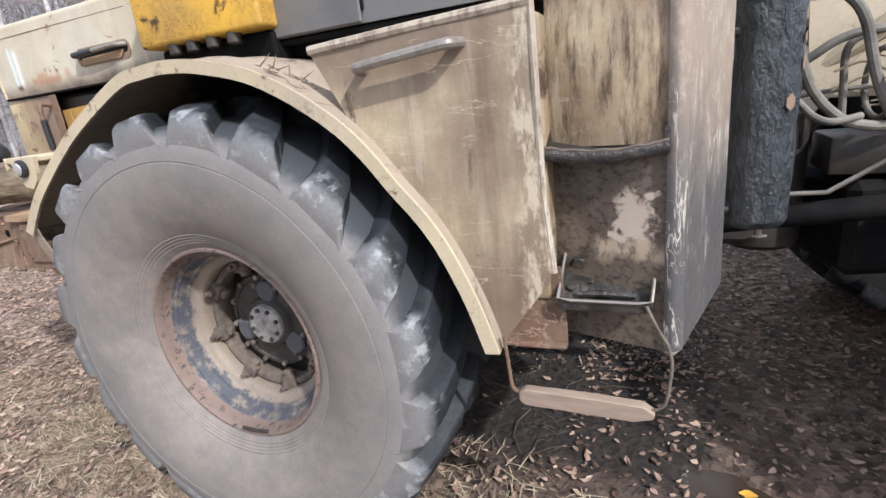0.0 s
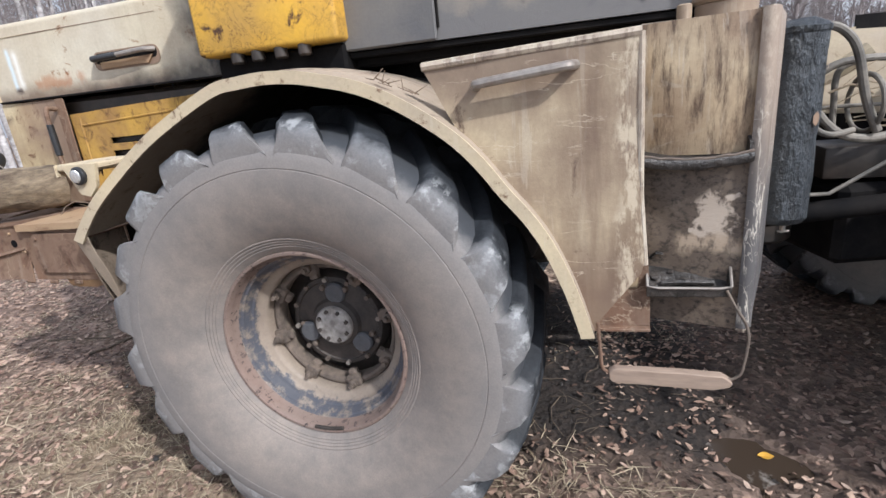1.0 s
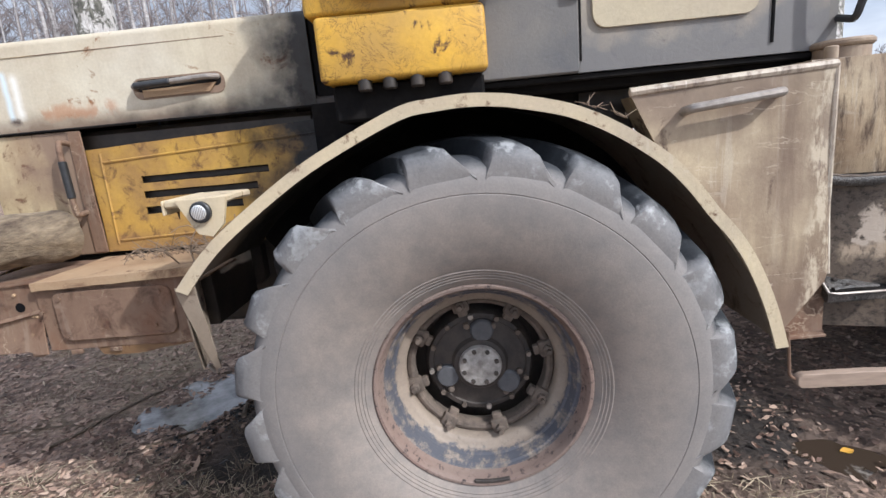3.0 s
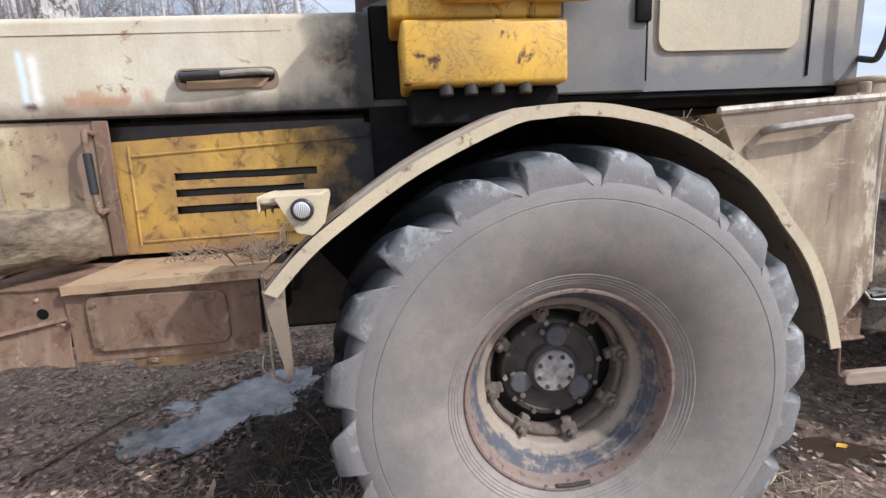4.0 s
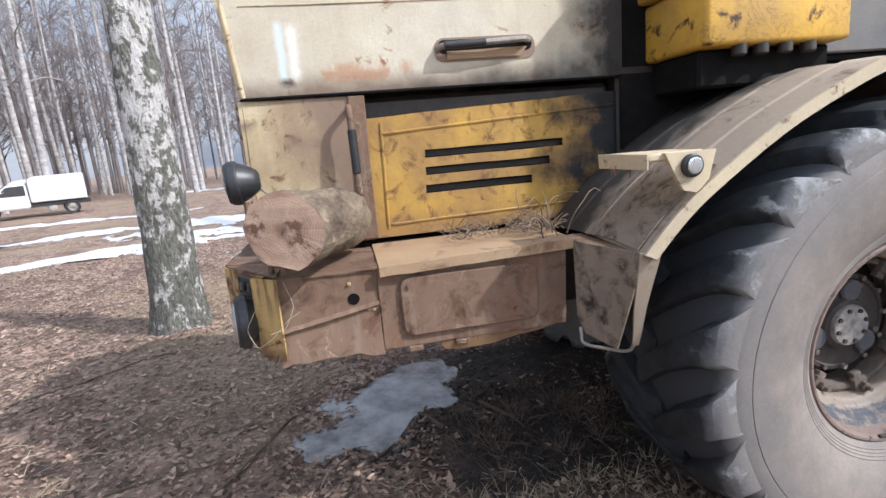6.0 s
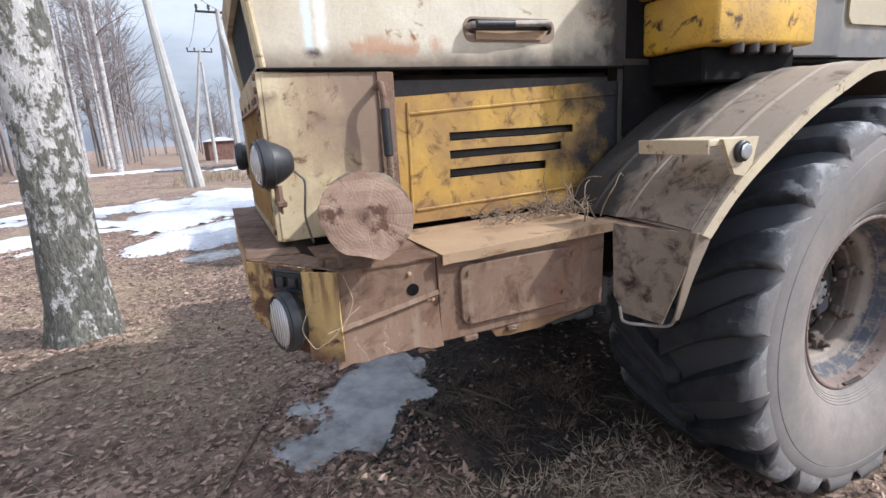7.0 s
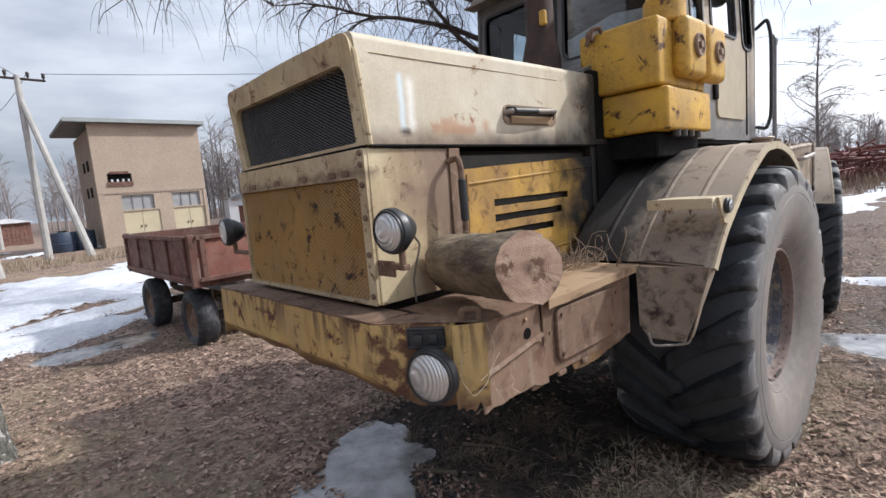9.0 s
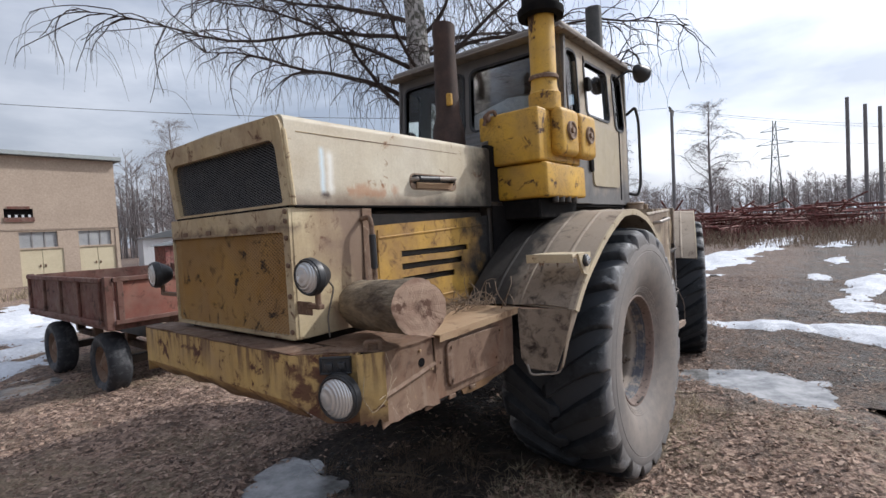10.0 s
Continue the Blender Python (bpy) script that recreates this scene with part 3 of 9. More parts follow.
def make_birch(name, dark_scale):
    m, nt, b = base_mat(name, 0.85)
    bands = tex_noise(nt, 9.0, 8, (1.0, 1.0, 2.6), 0.7, 2)
    patch = tex_noise(nt, 9.5, 9, (1.3, 1.3, 0.75), 0.72, 6, 0.25)
    fine = tex_noise(nt, 40, 6, (1, 1, 0.4))
    z = coord(nt, "Z")
    low = maths(nt, "MULTIPLY", maths(nt, "SUBTRACT", 1.7, z), dark_scale, True)
    k = maths(nt, "ADD", patch, maths(nt, "MULTIPLY", low, 0.075))
    white = blend(nt, ramp(nt, fine, 0.3, 0.7), (0.46, 0.43, 0.40), (0.70, 0.68, 0.66))
    col = blend(nt, ramp(nt, bands, 0.60, 0.66), white, (0.05, 0.045, 0.042))
    dark = blend(nt, ramp(nt, fine, 0.35, 0.7), (0.075, 0.075, 0.062), (0.25, 0.24, 0.20))
    col = blend(nt, ramp(nt, k, 0.485, 0.53), col, dark)
    nt.links.new(col, b.inputs["Base Color"])
    bump(nt, b, maths(nt, "ADD", patch, maths(nt, "MULTIPLY", fine, 0.4)), 1.0, 0.05)
    return m


M["birch"] = make_birch("birch_bark", 0.9)
M["birch_white"] = make_birch("upper_birch_bark", 0.0)
M["weed"] = plain("brown_weed_stalks", (0.17, 0.12, 0.085), (0.27, 0.20, 0.14), scale=2, rough=0.9)
M["birch_far"] = plain("pale_birch_bark", (0.60, 0.58, 0.57), (0.26, 0.24, 0.235), scale=3.5, rough=0.9, fine=9, stretch=(1, 1, 1.5))


def make_log_bark():
    m, nt, b = base_mat("log_bark", 0.9)
    n = tex_noise(nt, 9, 8, (1, 0.35, 1), 0.7)
    f = tex_noise(nt, 60, 6, (1, 0.3, 1))
    col = blend(nt, ramp(nt, n, 0.35, 0.65), (0.075, 0.052, 0.037), (0.37, 0.295, 0.20))
    col = blend(nt, ramp(nt, f, 0.3, 0.7), blend(nt, 0.4, col, (0, 0, 0)), col)
    nt.links.new(col, b.inputs["Base Color"])
    bump(nt, b, maths(nt, "ADD", n, f), 0.8, 0.012)
    return m


def make_log_end(centre, axis):
    m, nt, b = base_mat("sawn_log_end", 0.85)
    co = nt.nodes.new("ShaderNodeTexCoord")
    d = nt.nodes.new("ShaderNodeVectorMath")
    d.operation = "DISTANCE"
    d.inputs[1].default_value = centre
    nt.links.new(co.outputs["Object"], d.inputs[0])
    n = tex_noise(nt, 7, 7, distort=0.8)
    rings = maths(nt, "SINE", maths(nt, "ADD", maths(nt, "MULTIPLY", d.outputs["Value"], 760), maths(nt, "MULTIPLY", n, 9)))
    col = blend(nt, ramp(nt, n, 0.35, 0.65), (0.27, 0.165, 0.115), (0.42, 0.305, 0.225))
    col = blend(nt, maths(nt, "MULTIPLY", ramp(nt, rings, 0.3, 0.9), 0.02), col, (0.24, 0.14, 0.09))
    col = blend(nt, maths(nt, "MULTIPLY", ramp(nt, tex_noise(nt, 7, 8, (0.4, 0.4, 3.0), 0.7, 12), 0.42, 0.62), 0.55), col, (0.52, 0.37, 0.26))
    col = blend(nt, ramp(nt, tex_noise(nt, 15, 7, shift=3), 0.54, 0.61), col, (0.11, 0.055, 0.035))
    col = blend(nt, ramp(nt, tex_noise(nt, 4.5, 6, shift=7), 0.50, 0.64), col, (0.19, 0.11, 0.075))
    sub = nt.nodes.new("ShaderNodeVectorMath")
    sub.operation = "SUBTRACT"
    sub.inputs[1].default_value = centre
    nrm = nt.nodes.new("ShaderNodeVectorMath")
    nrm.operation = "NORMALIZE"
    nt.links.new(co.outputs["Object"], sub.inputs[0])
    nt.links.new(sub.outputs[0], nrm.inputs[0])
    rn = nt.nodes.new("ShaderNodeTexNoise")
    rn.inputs["Scale"].default_value = 1.7
    rn.inputs["Detail"].default_value = 1
    nt.links.new(nrm.outputs[0], rn.inputs["Vector"])
    ck = maths(nt, "MULTIPLY", maths(nt, "ABSOLUTE", maths(nt, "SUBTRACT", rn.outputs["Fac"], 0.5)), 1.0)
    check = ramp(nt, ck, 0.003, 0.010, (1, 1, 1, 1), (0, 0, 0, 1))
    col = blend(nt, maths(nt, "MULTIPLY", check, 0.10), col, (0.09, 0.05, 0.032))
    heart = ramp(nt, maths(nt, "ADD", d.outputs["Value"], maths(nt, "MULTIPLY", n, 0.03)), 0.022, 0.045, (1, 1, 1, 1), (0, 0, 0, 1))
    col = blend(nt, maths(nt, "MULTIPLY", heart, 0.8), col, (0.10, 0.05, 0.032))
    nt.links.new(col, b.inputs["Base Color"])
    bump(nt, b, maths(nt, "SUBTRACT", maths(nt, "ADD", n, maths(nt, "MULTIPLY", rings, 0.01)), maths(nt, "MULTIPLY", check, 0.06)), 0.7, 0.012)
    return m


def make_ground():
    m, nt, b = base_mat("muddy_leafy_ground", 0.85)
    big = tex_noise(nt, 0.45, 6)
    mid = tex_noise(nt, 3.2, 8, rough=0.7, shift=2)
    fine = tex_noise(nt, 26, 8, rough=0.75, shift=5)
    vo = nt.nodes.new("ShaderNodeTexVoronoi")
    vo.inputs["Scale"].default_value = 30
    co = nt.nodes.new("ShaderNodeTexCoord")
    nt.links.new(co.outputs["Object"], vo.inputs["Vector"])
    leaf = ramp(nt, vo.outputs["Color"], 0.1, 0.9, (0.065, 0.040, 0.030, 1), (0.54, 0.38, 0.29, 1))
    mud = blend(nt, ramp(nt, fine, 0.3, 0.7), (0.042, 0.026, 0.019), (0.20, 0.130, 0.094))
    col = blend(nt, ramp(nt, mid, 0.38, 0.55), mud, leaf)
    straw = blend(nt, ramp(nt, fine, 0.35, 0.7), (0.20, 0.145, 0.092), (0.42, 0.335, 0.22))
    # dry grass grows on the side of the clearing, wet earth towards the field
    x, y = coord(nt, "X"), coord(nt, "Y")
    dry = maths(nt, "MULTIPLY", maths(nt, "SUBTRACT", 3.0, x), 0.4, True)
    verge = maths(nt, "MULTIPLY", maths(nt, "MULTIPLY", maths(nt, "SUBTRACT", 4.0, y), 1.2, True), maths(nt, "MULTIPLY", maths(nt, "SUBTRACT", -0.3, x), 1.6, True))
    verge = maths(nt, "MULTIPLY", verge, ramp(nt, mid, 0.36, 0.54))
    grown = maths(nt, "MAXIMUM", maths(nt, "MULTIPLY", ramp(nt, big, 0.50, 0.60), 0.75), maths(nt, "MULTIPLY", verge, 0.7))
    col = blend(nt, maths(nt, "MULTIPLY", grown, dry), col, straw)
    col = blend(nt, maths(nt, "MULTIPLY", maths(nt, "SUBTRACT", 1.0, dry, True), 0.62), col, (0.082, 0.060, 0.046))
    wet = maths(nt, "MULTIPLY", maths(nt, "MULTIPLY", maths(nt, "SUBTRACT", x, 0.9), 1.0, True), maths(nt, "MULTIPLY", maths(nt, "SUBTRACT", 3.5, y), 1.4, True))
    col = blend(nt, maths(nt, "MULTIPLY", wet, ramp(nt, mid, 0.40, 0.62, (0.85,) * 3 + (1,), (0.25,) * 3 + (1,))), col, (0.072, 0.066, 0.060))
    # oil-soaked earth under the machine, blackened further to paint the shade there
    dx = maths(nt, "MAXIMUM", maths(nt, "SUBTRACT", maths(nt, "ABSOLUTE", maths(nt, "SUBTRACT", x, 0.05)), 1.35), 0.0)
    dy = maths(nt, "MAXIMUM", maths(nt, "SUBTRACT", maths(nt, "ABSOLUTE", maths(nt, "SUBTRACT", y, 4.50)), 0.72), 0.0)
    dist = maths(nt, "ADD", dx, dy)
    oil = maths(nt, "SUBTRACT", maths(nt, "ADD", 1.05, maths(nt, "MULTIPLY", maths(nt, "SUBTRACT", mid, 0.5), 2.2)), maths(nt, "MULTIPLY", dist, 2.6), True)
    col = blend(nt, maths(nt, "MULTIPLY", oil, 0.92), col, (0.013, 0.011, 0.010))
    nt.links.new(col, b.inputs["Base Color"])
    nt.links.new(ramp(nt, mid, 0.3, 0.6, (0.55,) * 3 + (1,), (0.95,) * 3 + (1,)), b.inputs["Roughness"])
    bump(nt, b, maths(nt, "ADD", maths(nt, "MULTIPLY", fine, 1.0), maths(nt, "MULTIPLY", vo.outputs["Distance"], 0.6)), 0.9, 0.03)
    return m


def make_ice(name, dark, light, lo, hi):
    m, nt, b = base_mat(name, 0.12)
    n = tex_noise(nt, 3.5, 8, rough=0.65)
    f = tex_noise(nt, 22, 6)
    col = blend(nt, ramp(nt, n, lo, hi), dark, light)
    nt.links.new(col, b.inputs["Base Color"])
    nt.links.new(ramp(nt, n, 0.40, 0.6, (0.04,) * 3 + (1,), (0.22,) * 3 + (1,)), b.inputs["Roughness"])
    bump(nt, b, f, 0.12, 0.01)
    return m


def make_leaf():
    m, nt, b = base_mat("fallen_leaves", 0.8)
    g = nt.nodes.new("ShaderNodeNewGeometry")
    r = nt.nodes.new("ShaderNodeValToRGB")
    e = r.color_ramp.elements
    e[0].color, e[1].color = (0.060, 0.036, 0.027, 1), (0.47, 0.350, 0.272, 1)
    e.new(0.25).color = (0.165, 0.100, 0.073, 1)
    e.new(0.58).color = (0.31, 0.205, 0.152, 1)
    e.new(0.86).color = (0.40, 0.283, 0.212, 1)
    nt.links.new(g.outputs["Random Per Island"], r.inputs[0])
    nt.links.new(r.outputs[0], b.inputs["Base Color"])
    return m


def make_straw():
    m, nt, b = base_mat("dry_grass", 0.85)
    g = nt.nodes.new("ShaderNodeNewGeometry")
    nt.links.new(ramp(nt, g.outputs["Random Per Island"], 0, 1, (0.17, 0.125, 0.08, 1), (0.56, 0.47, 0.33, 1)), b.inputs["Base Color"])
    return m


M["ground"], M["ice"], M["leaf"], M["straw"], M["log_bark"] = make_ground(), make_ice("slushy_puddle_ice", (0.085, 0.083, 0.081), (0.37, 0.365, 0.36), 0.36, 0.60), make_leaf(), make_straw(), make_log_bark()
M["mud_water"] = make_ice("muddy_meltwater", (0.050, 0.036, 0.026), (0.30, 0.27, 0.24), 0.58, 0.66)

# ---------------------------------------------------------------- mesh helpers


def box(bm, lo, hi, bev=0.0, seg=1, m=None):
    """A box from corner to corner, with rounded edges, turned by m if given."""
    tmp = bmesh.new()
    bmesh.ops.create_cube(tmp, size=1)
    c = [(a + b) / 2 for a, b in zip(lo, hi)]
    s = [max(abs(b - a), 1e-4) for a, b in zip(lo, hi)]
    for v in tmp.verts:
        v.co = Vector((c[0] + v.co.x * s[0], c[1] + v.co.y * s[1], c[2] + v.co.z * s[2]))
    if bev:
        bmesh.ops.bevel(tmp, geom=tmp.edges[:], offset=min(bev, min(s) * 0.45), segments=seg, affect="EDGES", profile=0.5)
    join(bm, tmp, m)


def join(bm, tmp, m=None):
    if m is not None:
        bmesh.ops.transform(tmp, matrix=m, verts=tmp.verts)
    made = [bm.verts.new(v.co) for v in tmp.verts]
    tmp.verts.index_update()
    for f in tmp.faces:
        try:
            bm.faces.new([made[v.index] for v in f.verts])
        except ValueError:
            pass
    tmp.free()


def tube(bm, pts, r, seg=10, cap=True):
    """A round bar along points; r is one radius or one for each point."""
    pts = [Vector(p) for p in pts]
    rs = r if isinstance(r, (list, tuple)) else [r] * len(pts)
    rings, up = [], None
    for i, p in enumerate(pts):
        d = (pts[min(i + 1, len(pts) - 1)] - pts[max(i - 1, 0)]).normalized()
        if up is None:
            up = d.orthogonal().normalized()
        side = d.cross(up)
        if side.length < 1e-4:
            side = d.orthogonal()
        side.normalize()
        up = side.cross(d).normalized()
        rings.append([bm.verts.new(p + rs[i] * (math.cos(a) * up + math.sin(a) * side)) for a in (2 * math.pi * k / seg for k in range(seg))])
    for a, b in zip(rings, rings[1:]):
        for k in range(seg):
            bm.faces.new((a[k], a[(k + 1) % seg], b[(k + 1) % seg], b[k]))
    if cap:
        bm.faces.new(rings[0][::-1])
        bm.faces.new(rings[-1])


def bent(pts, step=0.25, n=4):
    """Rounds the corners of a line of points."""
    pts = [Vector(p) for p in pts]
    out = [pts[0]]
    for a, b, c in zip(pts, pts[1:], pts[2:]):
        p, q = b.lerp(a, step), b.lerp(c, step)
        for k in range(n + 1):
            t = k / n
            out.append(p.lerp(b, t).lerp(b.lerp(q, t), t))
    return out + [pts[-1]]


def lathe(bm, profile, centre, axis="y", seg=48):
    """Turns (radius, place along the axis) round an axis through centre."""
    c = Vector(centre)
    rings = []
    for r, a in profile:
        ring = []
        for k in range(seg):
            t = 2 * math.pi * k / seg
            u, v = r * math.cos(t), r * math.sin(t)
            ring.append(bm.verts.new(c + (Vector((u, a, v)) if axis == "y" else Vector((a, u, v)) if axis == "x" else Vector((u, v, a)))))
        rings.append(ring)
    for a, b in zip(rings, rings[1:]):
        for k in range(seg):
            bm.faces.new((a[k], a[(k + 1) % seg], b[(k + 1) % seg], b[k]))
    return rings


def drum(bm, p0, p1, r, seg=20, bev=0.0):
    """A closed cylinder between two points with softened rims."""
    p0, p1 = Vector(p0), Vector(p1)
    d = (p1 - p0).normalized()
    if bev:
        tube(bm, [p0, p0 + d * 1e-4, p0 + d * bev, p1 - d * bev, p1 - d * 1e-4, p1], [r - bev, r - bev * 0.9, r, r, r - bev * 0.9, r - bev], seg)
    else:
        tube(bm, [p0, p1], r, seg)


def prism(bm, poly, plane, w0, w1):
    """A flat outline in a plane, given thickness from w0 to w1."""
    def at(u, v, w):
        return {"xz": (u, w, v), "yz": (w, u, v), "xy": (u, v, w)}[plane]
    a = [bm.verts.new(at(u, v, w0)) for u, v in poly]
    b = [bm.verts.new(at(u, v, w1)) for u, v in poly]
    bm.faces.new(a[::-1])
    bm.faces.new(b)
    n = len(poly)
    for k in range(n):
        bm.faces.new((a[k], a[(k + 1) % n], b[(k + 1) % n], b[k]))


def sheet(bm, fn, nu, nv, thick=0.0):
    """A surface fn(u, v), 0 to 1, with a thickness along its normal."""
    g = [[Vector(fn(i / nu, j / nv)) for j in range(nv + 1)] for i in range(nu + 1)]
    top = [[bm.verts.new(p) for p in rowp] for rowp in g]
    for i in range(nu):
        for j in range(nv):
            bm.faces.new((top[i][j], top[i + 1][j], top[i + 1][j + 1], top[i][j + 1]))
    if not thick:
        return
    low = []
    for i in range(nu + 1):
        rowv = []
        for j in range(nv + 1):
            du = g[min(i + 1, nu)][j] - g[max(i - 1, 0)][j]
            dv = g[i][min(j + 1, nv)] - g[i][max(j - 1, 0)]
            rowv.append(bm.verts.new(g[i][j] - du.cross(dv).normalized() * thick))
        low.append(rowv)
    for i in range(nu):
        for j in range(nv):
            bm.faces.new((low[i][j], low[i][j + 1], low[i + 1][j + 1], low[i + 1][j]))
    for i in range(nu):
        bm.faces.new((top[i + 1][0], top[i][0], low[i][0], low[i + 1][0]))
        bm.faces.new((top[i][nv], top[i + 1][nv], low[i + 1][nv], low[i][nv]))
    for j in range(nv):
        bm.faces.new((top[0][j], top[0][j + 1], low[0][j + 1], low[0][j]))
        bm.faces.new((top[nu][j + 1], top[nu][j], low[nu][j], low[nu][j + 1]))


def wall_with_holes(bm, u0, u1, v0, v1, holes, put, th):
    """A wall in (u, v) with rectangular openings, cut into strips. put(u, v, w) gives the place."""
    us = sorted({u0, u1, *[h[0] for h in holes], *[h[1] for h in holes]})
    vs = sorted({v0, v1, *[h[2] for h in holes], *[h[3] for h in holes]})
    cells = {}
    for i in range(len(us) - 1):
        for j in range(len(vs) - 1):
            mu, mv = (us[i] + us[i + 1]) / 2, (vs[j] + vs[j + 1]) / 2
            cells[i, j] = not any(h[0] < mu < h[1] and h[2] < mv < h[3] for h in holes)
    grid = {}

    def vert(i, j, w):
        if (i, j, w) not in grid:
            grid[i, j, w] = bm.verts.new(put(us[i], vs[j], th * w))
        return grid[i, j, w]
    for (i, j), solid in cells.items():
        if not solid:
            continue
        for w in (0, 1):
            bm.faces.new([vert(i, j, w), vert(i + 1, j, w), vert(i + 1, j + 1, w), vert(i, j + 1, w)])
        for di, dj, e in ((-1, 0, ((0, 0), (0, 1))), (1, 0, ((1, 0), (1, 1))), (0, -1, ((0, 0), (1, 0))), (0, 1, ((0, 1), (1, 1)))):
            if not cells.get((i + di, j + dj), False):
                (a, b), (c, d) = e
                bm.faces.new([vert(i + a, j + b, 0), vert(i + c, j + d, 0), vert(i + c, j + d, 1), vert(i + a, j + b, 1)])


def dent(bm, amount, scale, seed=0.0):
    """Shifts all points a little, as sheet metal gets bent with age."""
    for v in bm.verts:
        v.co += Vector(noise.noise_vector(v.co * scale + Vector((seed, seed, seed)))) * amount


def split_long(bm, length):
    """Cuts long edges, so that dents have something to bend."""
    for _ in range(5):
        es = [e for e in bm.edges if e.calc_length() > length]
        if not es:
            break
        bmesh.ops.subdivide_edges(bm, edges=es, cuts=1, use_grid_fill=True)


def origin_of(ob):
    p = Vector((0, 0, 0))
    while ob is not None:
        p += ob.location
        ob = ob.parent
    return p


def finish(name, bm, material, turn_normals=True, sharp=35):
    if turn_normals:
        bmesh.ops.recalc_face_normals(bm, faces=bm.faces[:])
    for f in bm.faces:
        f.smooth = True
    lim = radians(sharp)
    for e in bm.edges:
        if len(e.link_faces) == 2 and e.calc_face_angle(0) > lim:
            e.smooth = False
    me = bpy.data.meshes.new(name)
    bm.to_mesh(me)
    bm.free()
    me.materials.append(material)
    return me


def part(name, bm, material, parent, label=""):
    """Links a bmesh, given in world places, as one mesh under a thing or a part."""
    o = origin_of(parent)
    bmesh.ops.translate(bm, vec=-o, verts=bm.verts)
    ob = new(name, finish(name, bm, material))
    ob.parent = parent
    if label:
        tagged(ob, label)
    return ob


def group_part(name, parent, at=None):
    ob = new(name)
    ob.parent = parent
    if at is not None:
        ob.location = Vector(at) - origin_of(parent)
    return ob


def thing(name, at, label, category, group="", kind=""):
    ob = new(name)
    ob.location = at
    return tagged(ob, label, category, group, kind)


def single(name, bm, material, at, label, category, group="", kind=""):
    """A thing that is one mesh."""
    bmesh.ops.translate(bm, vec=-Vector(at), verts=bm.verts)
    ob = new(name, finish(name, bm, material))
    ob.location = at
    return tagged(ob, label, category, group, kind)


def raw(name, verts, faces, material, label="", category="", kind="", at=(0, 0, 0), smooth=True):
    me = bpy.data.meshes.new(name)
    me.from_pydata(verts, [], faces)
    me.materials.append(material)
    if smooth:
        me.polygons.foreach_set("use_smooth", [True] * len(me.polygons))
    me.update()
    ob = new(name, me)
    ob.location = at
    return tagged(ob, label, category, "", kind)


# ---------------------------------------------------------------- ground
def lattice(ix, iy, seed):
    n = (ix * 374761393 + iy * 668265263 + seed * 982451653) & 0x7FFFFFFF
    n = ((n ^ (n >> 13)) * 1274126177) & 0x7FFFFFFF
    return ((n ^ (n >> 16)) & 0xFFFF) / 65535.0


def vnoise(x, y, seed=0):
    x, y = np.asarray(x, float), np.asarray(y, float)
    ix, iy = np.floor(x).astype(np.int64), np.floor(y).astype(np.int64)
    fx, fy = x - ix, y - iy
    fx, fy = fx * fx * (3 - 2 * fx), fy * fy * (3 - 2 * fy)
    a, b = lattice(ix, iy, seed), lattice(ix + 1, iy, seed)
    c, d = lattice(ix, iy + 1, seed), lattice(ix + 1, iy + 1, seed)
    return (a * (1 - fx) + b * fx) * (1 - fy) + (c * (1 - fx) + d * fx) * fy - 0.5


def fbm(x, y, seed=0, octaves=4):
    s, k, f = 0, 1.0, 1.0
    for o in range(octaves):
        s = s + k * vnoise(x * f, y * f, seed + o)
        k, f = k * 0.5, f * 2.03
    return s


# puddles: centre, half lengths, turn, depth, water level
PUDDLES = [
    (-1.65, 4.68, 0.32, 0.60, -36, 0.15, 0.032),
    (1.62, 3.72, 0.14, 0.12, 10, 0.08, 0.022),
    (2.05, 2.62, 0.38, 0.60, -14, 0.10, 0.034),
    (1.70, 1.75, 0.50, 0.26, 10, 0.09, 0.034),
    (-2.2, 9.6, 0.8, 0.4, 20, 0.08, 0.045),
]


def bowl(x, y, p):
    cx, cy, rx, ry, turn, depth, level = p
    a = math.radians(turn)
    x, y = x + 0.30 * fbm(x * 2.6, y * 2.6, 61, 4), y + 0.30 * fbm(x * 2.6, y * 2.6, 67, 4)
    u = ((x - cx) * math.cos(a) + (y - cy) * math.sin(a)) / rx
    v = (-(x - cx) * math.sin(a) + (y - cy) * math.cos(a)) / ry
    return np.exp(-(u * u + v * v) ** 1.5 * 0.9) * depth


def height(x, y):
    x, y = np.asarray(x, float), np.asarray(y, float)
    d = np.hypot(x - 0.5, y - 4.0)
    near = np.clip(1 - (d - 25) / 60, 0.0, 1)
    z = 0.075 + 0.10 * fbm(x * 0.55, y * 0.55, 3, 3) * near + 0.055 * fbm(x * 2.4, y * 2.4, 9, 4) * near
    rise = np.clip(d - 6, 0, 60)
    z = z + 0.002 * rise + 1.2 * fbm(x / 60, y / 60, 21, 3) * np.clip((d - 30) / 80, 0, 1)
    for p in PUDDLES:
        z = z - bowl(x, y, p)
    z = z + 0.09 * np.exp(-(((x + 3.38) / 0.9) ** 2 + ((y - 6.6) / 0.9) ** 2))
    # wheels press the soil down
    for hx, hy in ((0, 3.44), (0, 5.40), (3.28, 3.77), (2.85, 5.68)):
        z = z - 0.05 * np.exp(-(((x - hx) / 0.45) ** 2 + ((y - hy) / 0.45) ** 2))
    return z


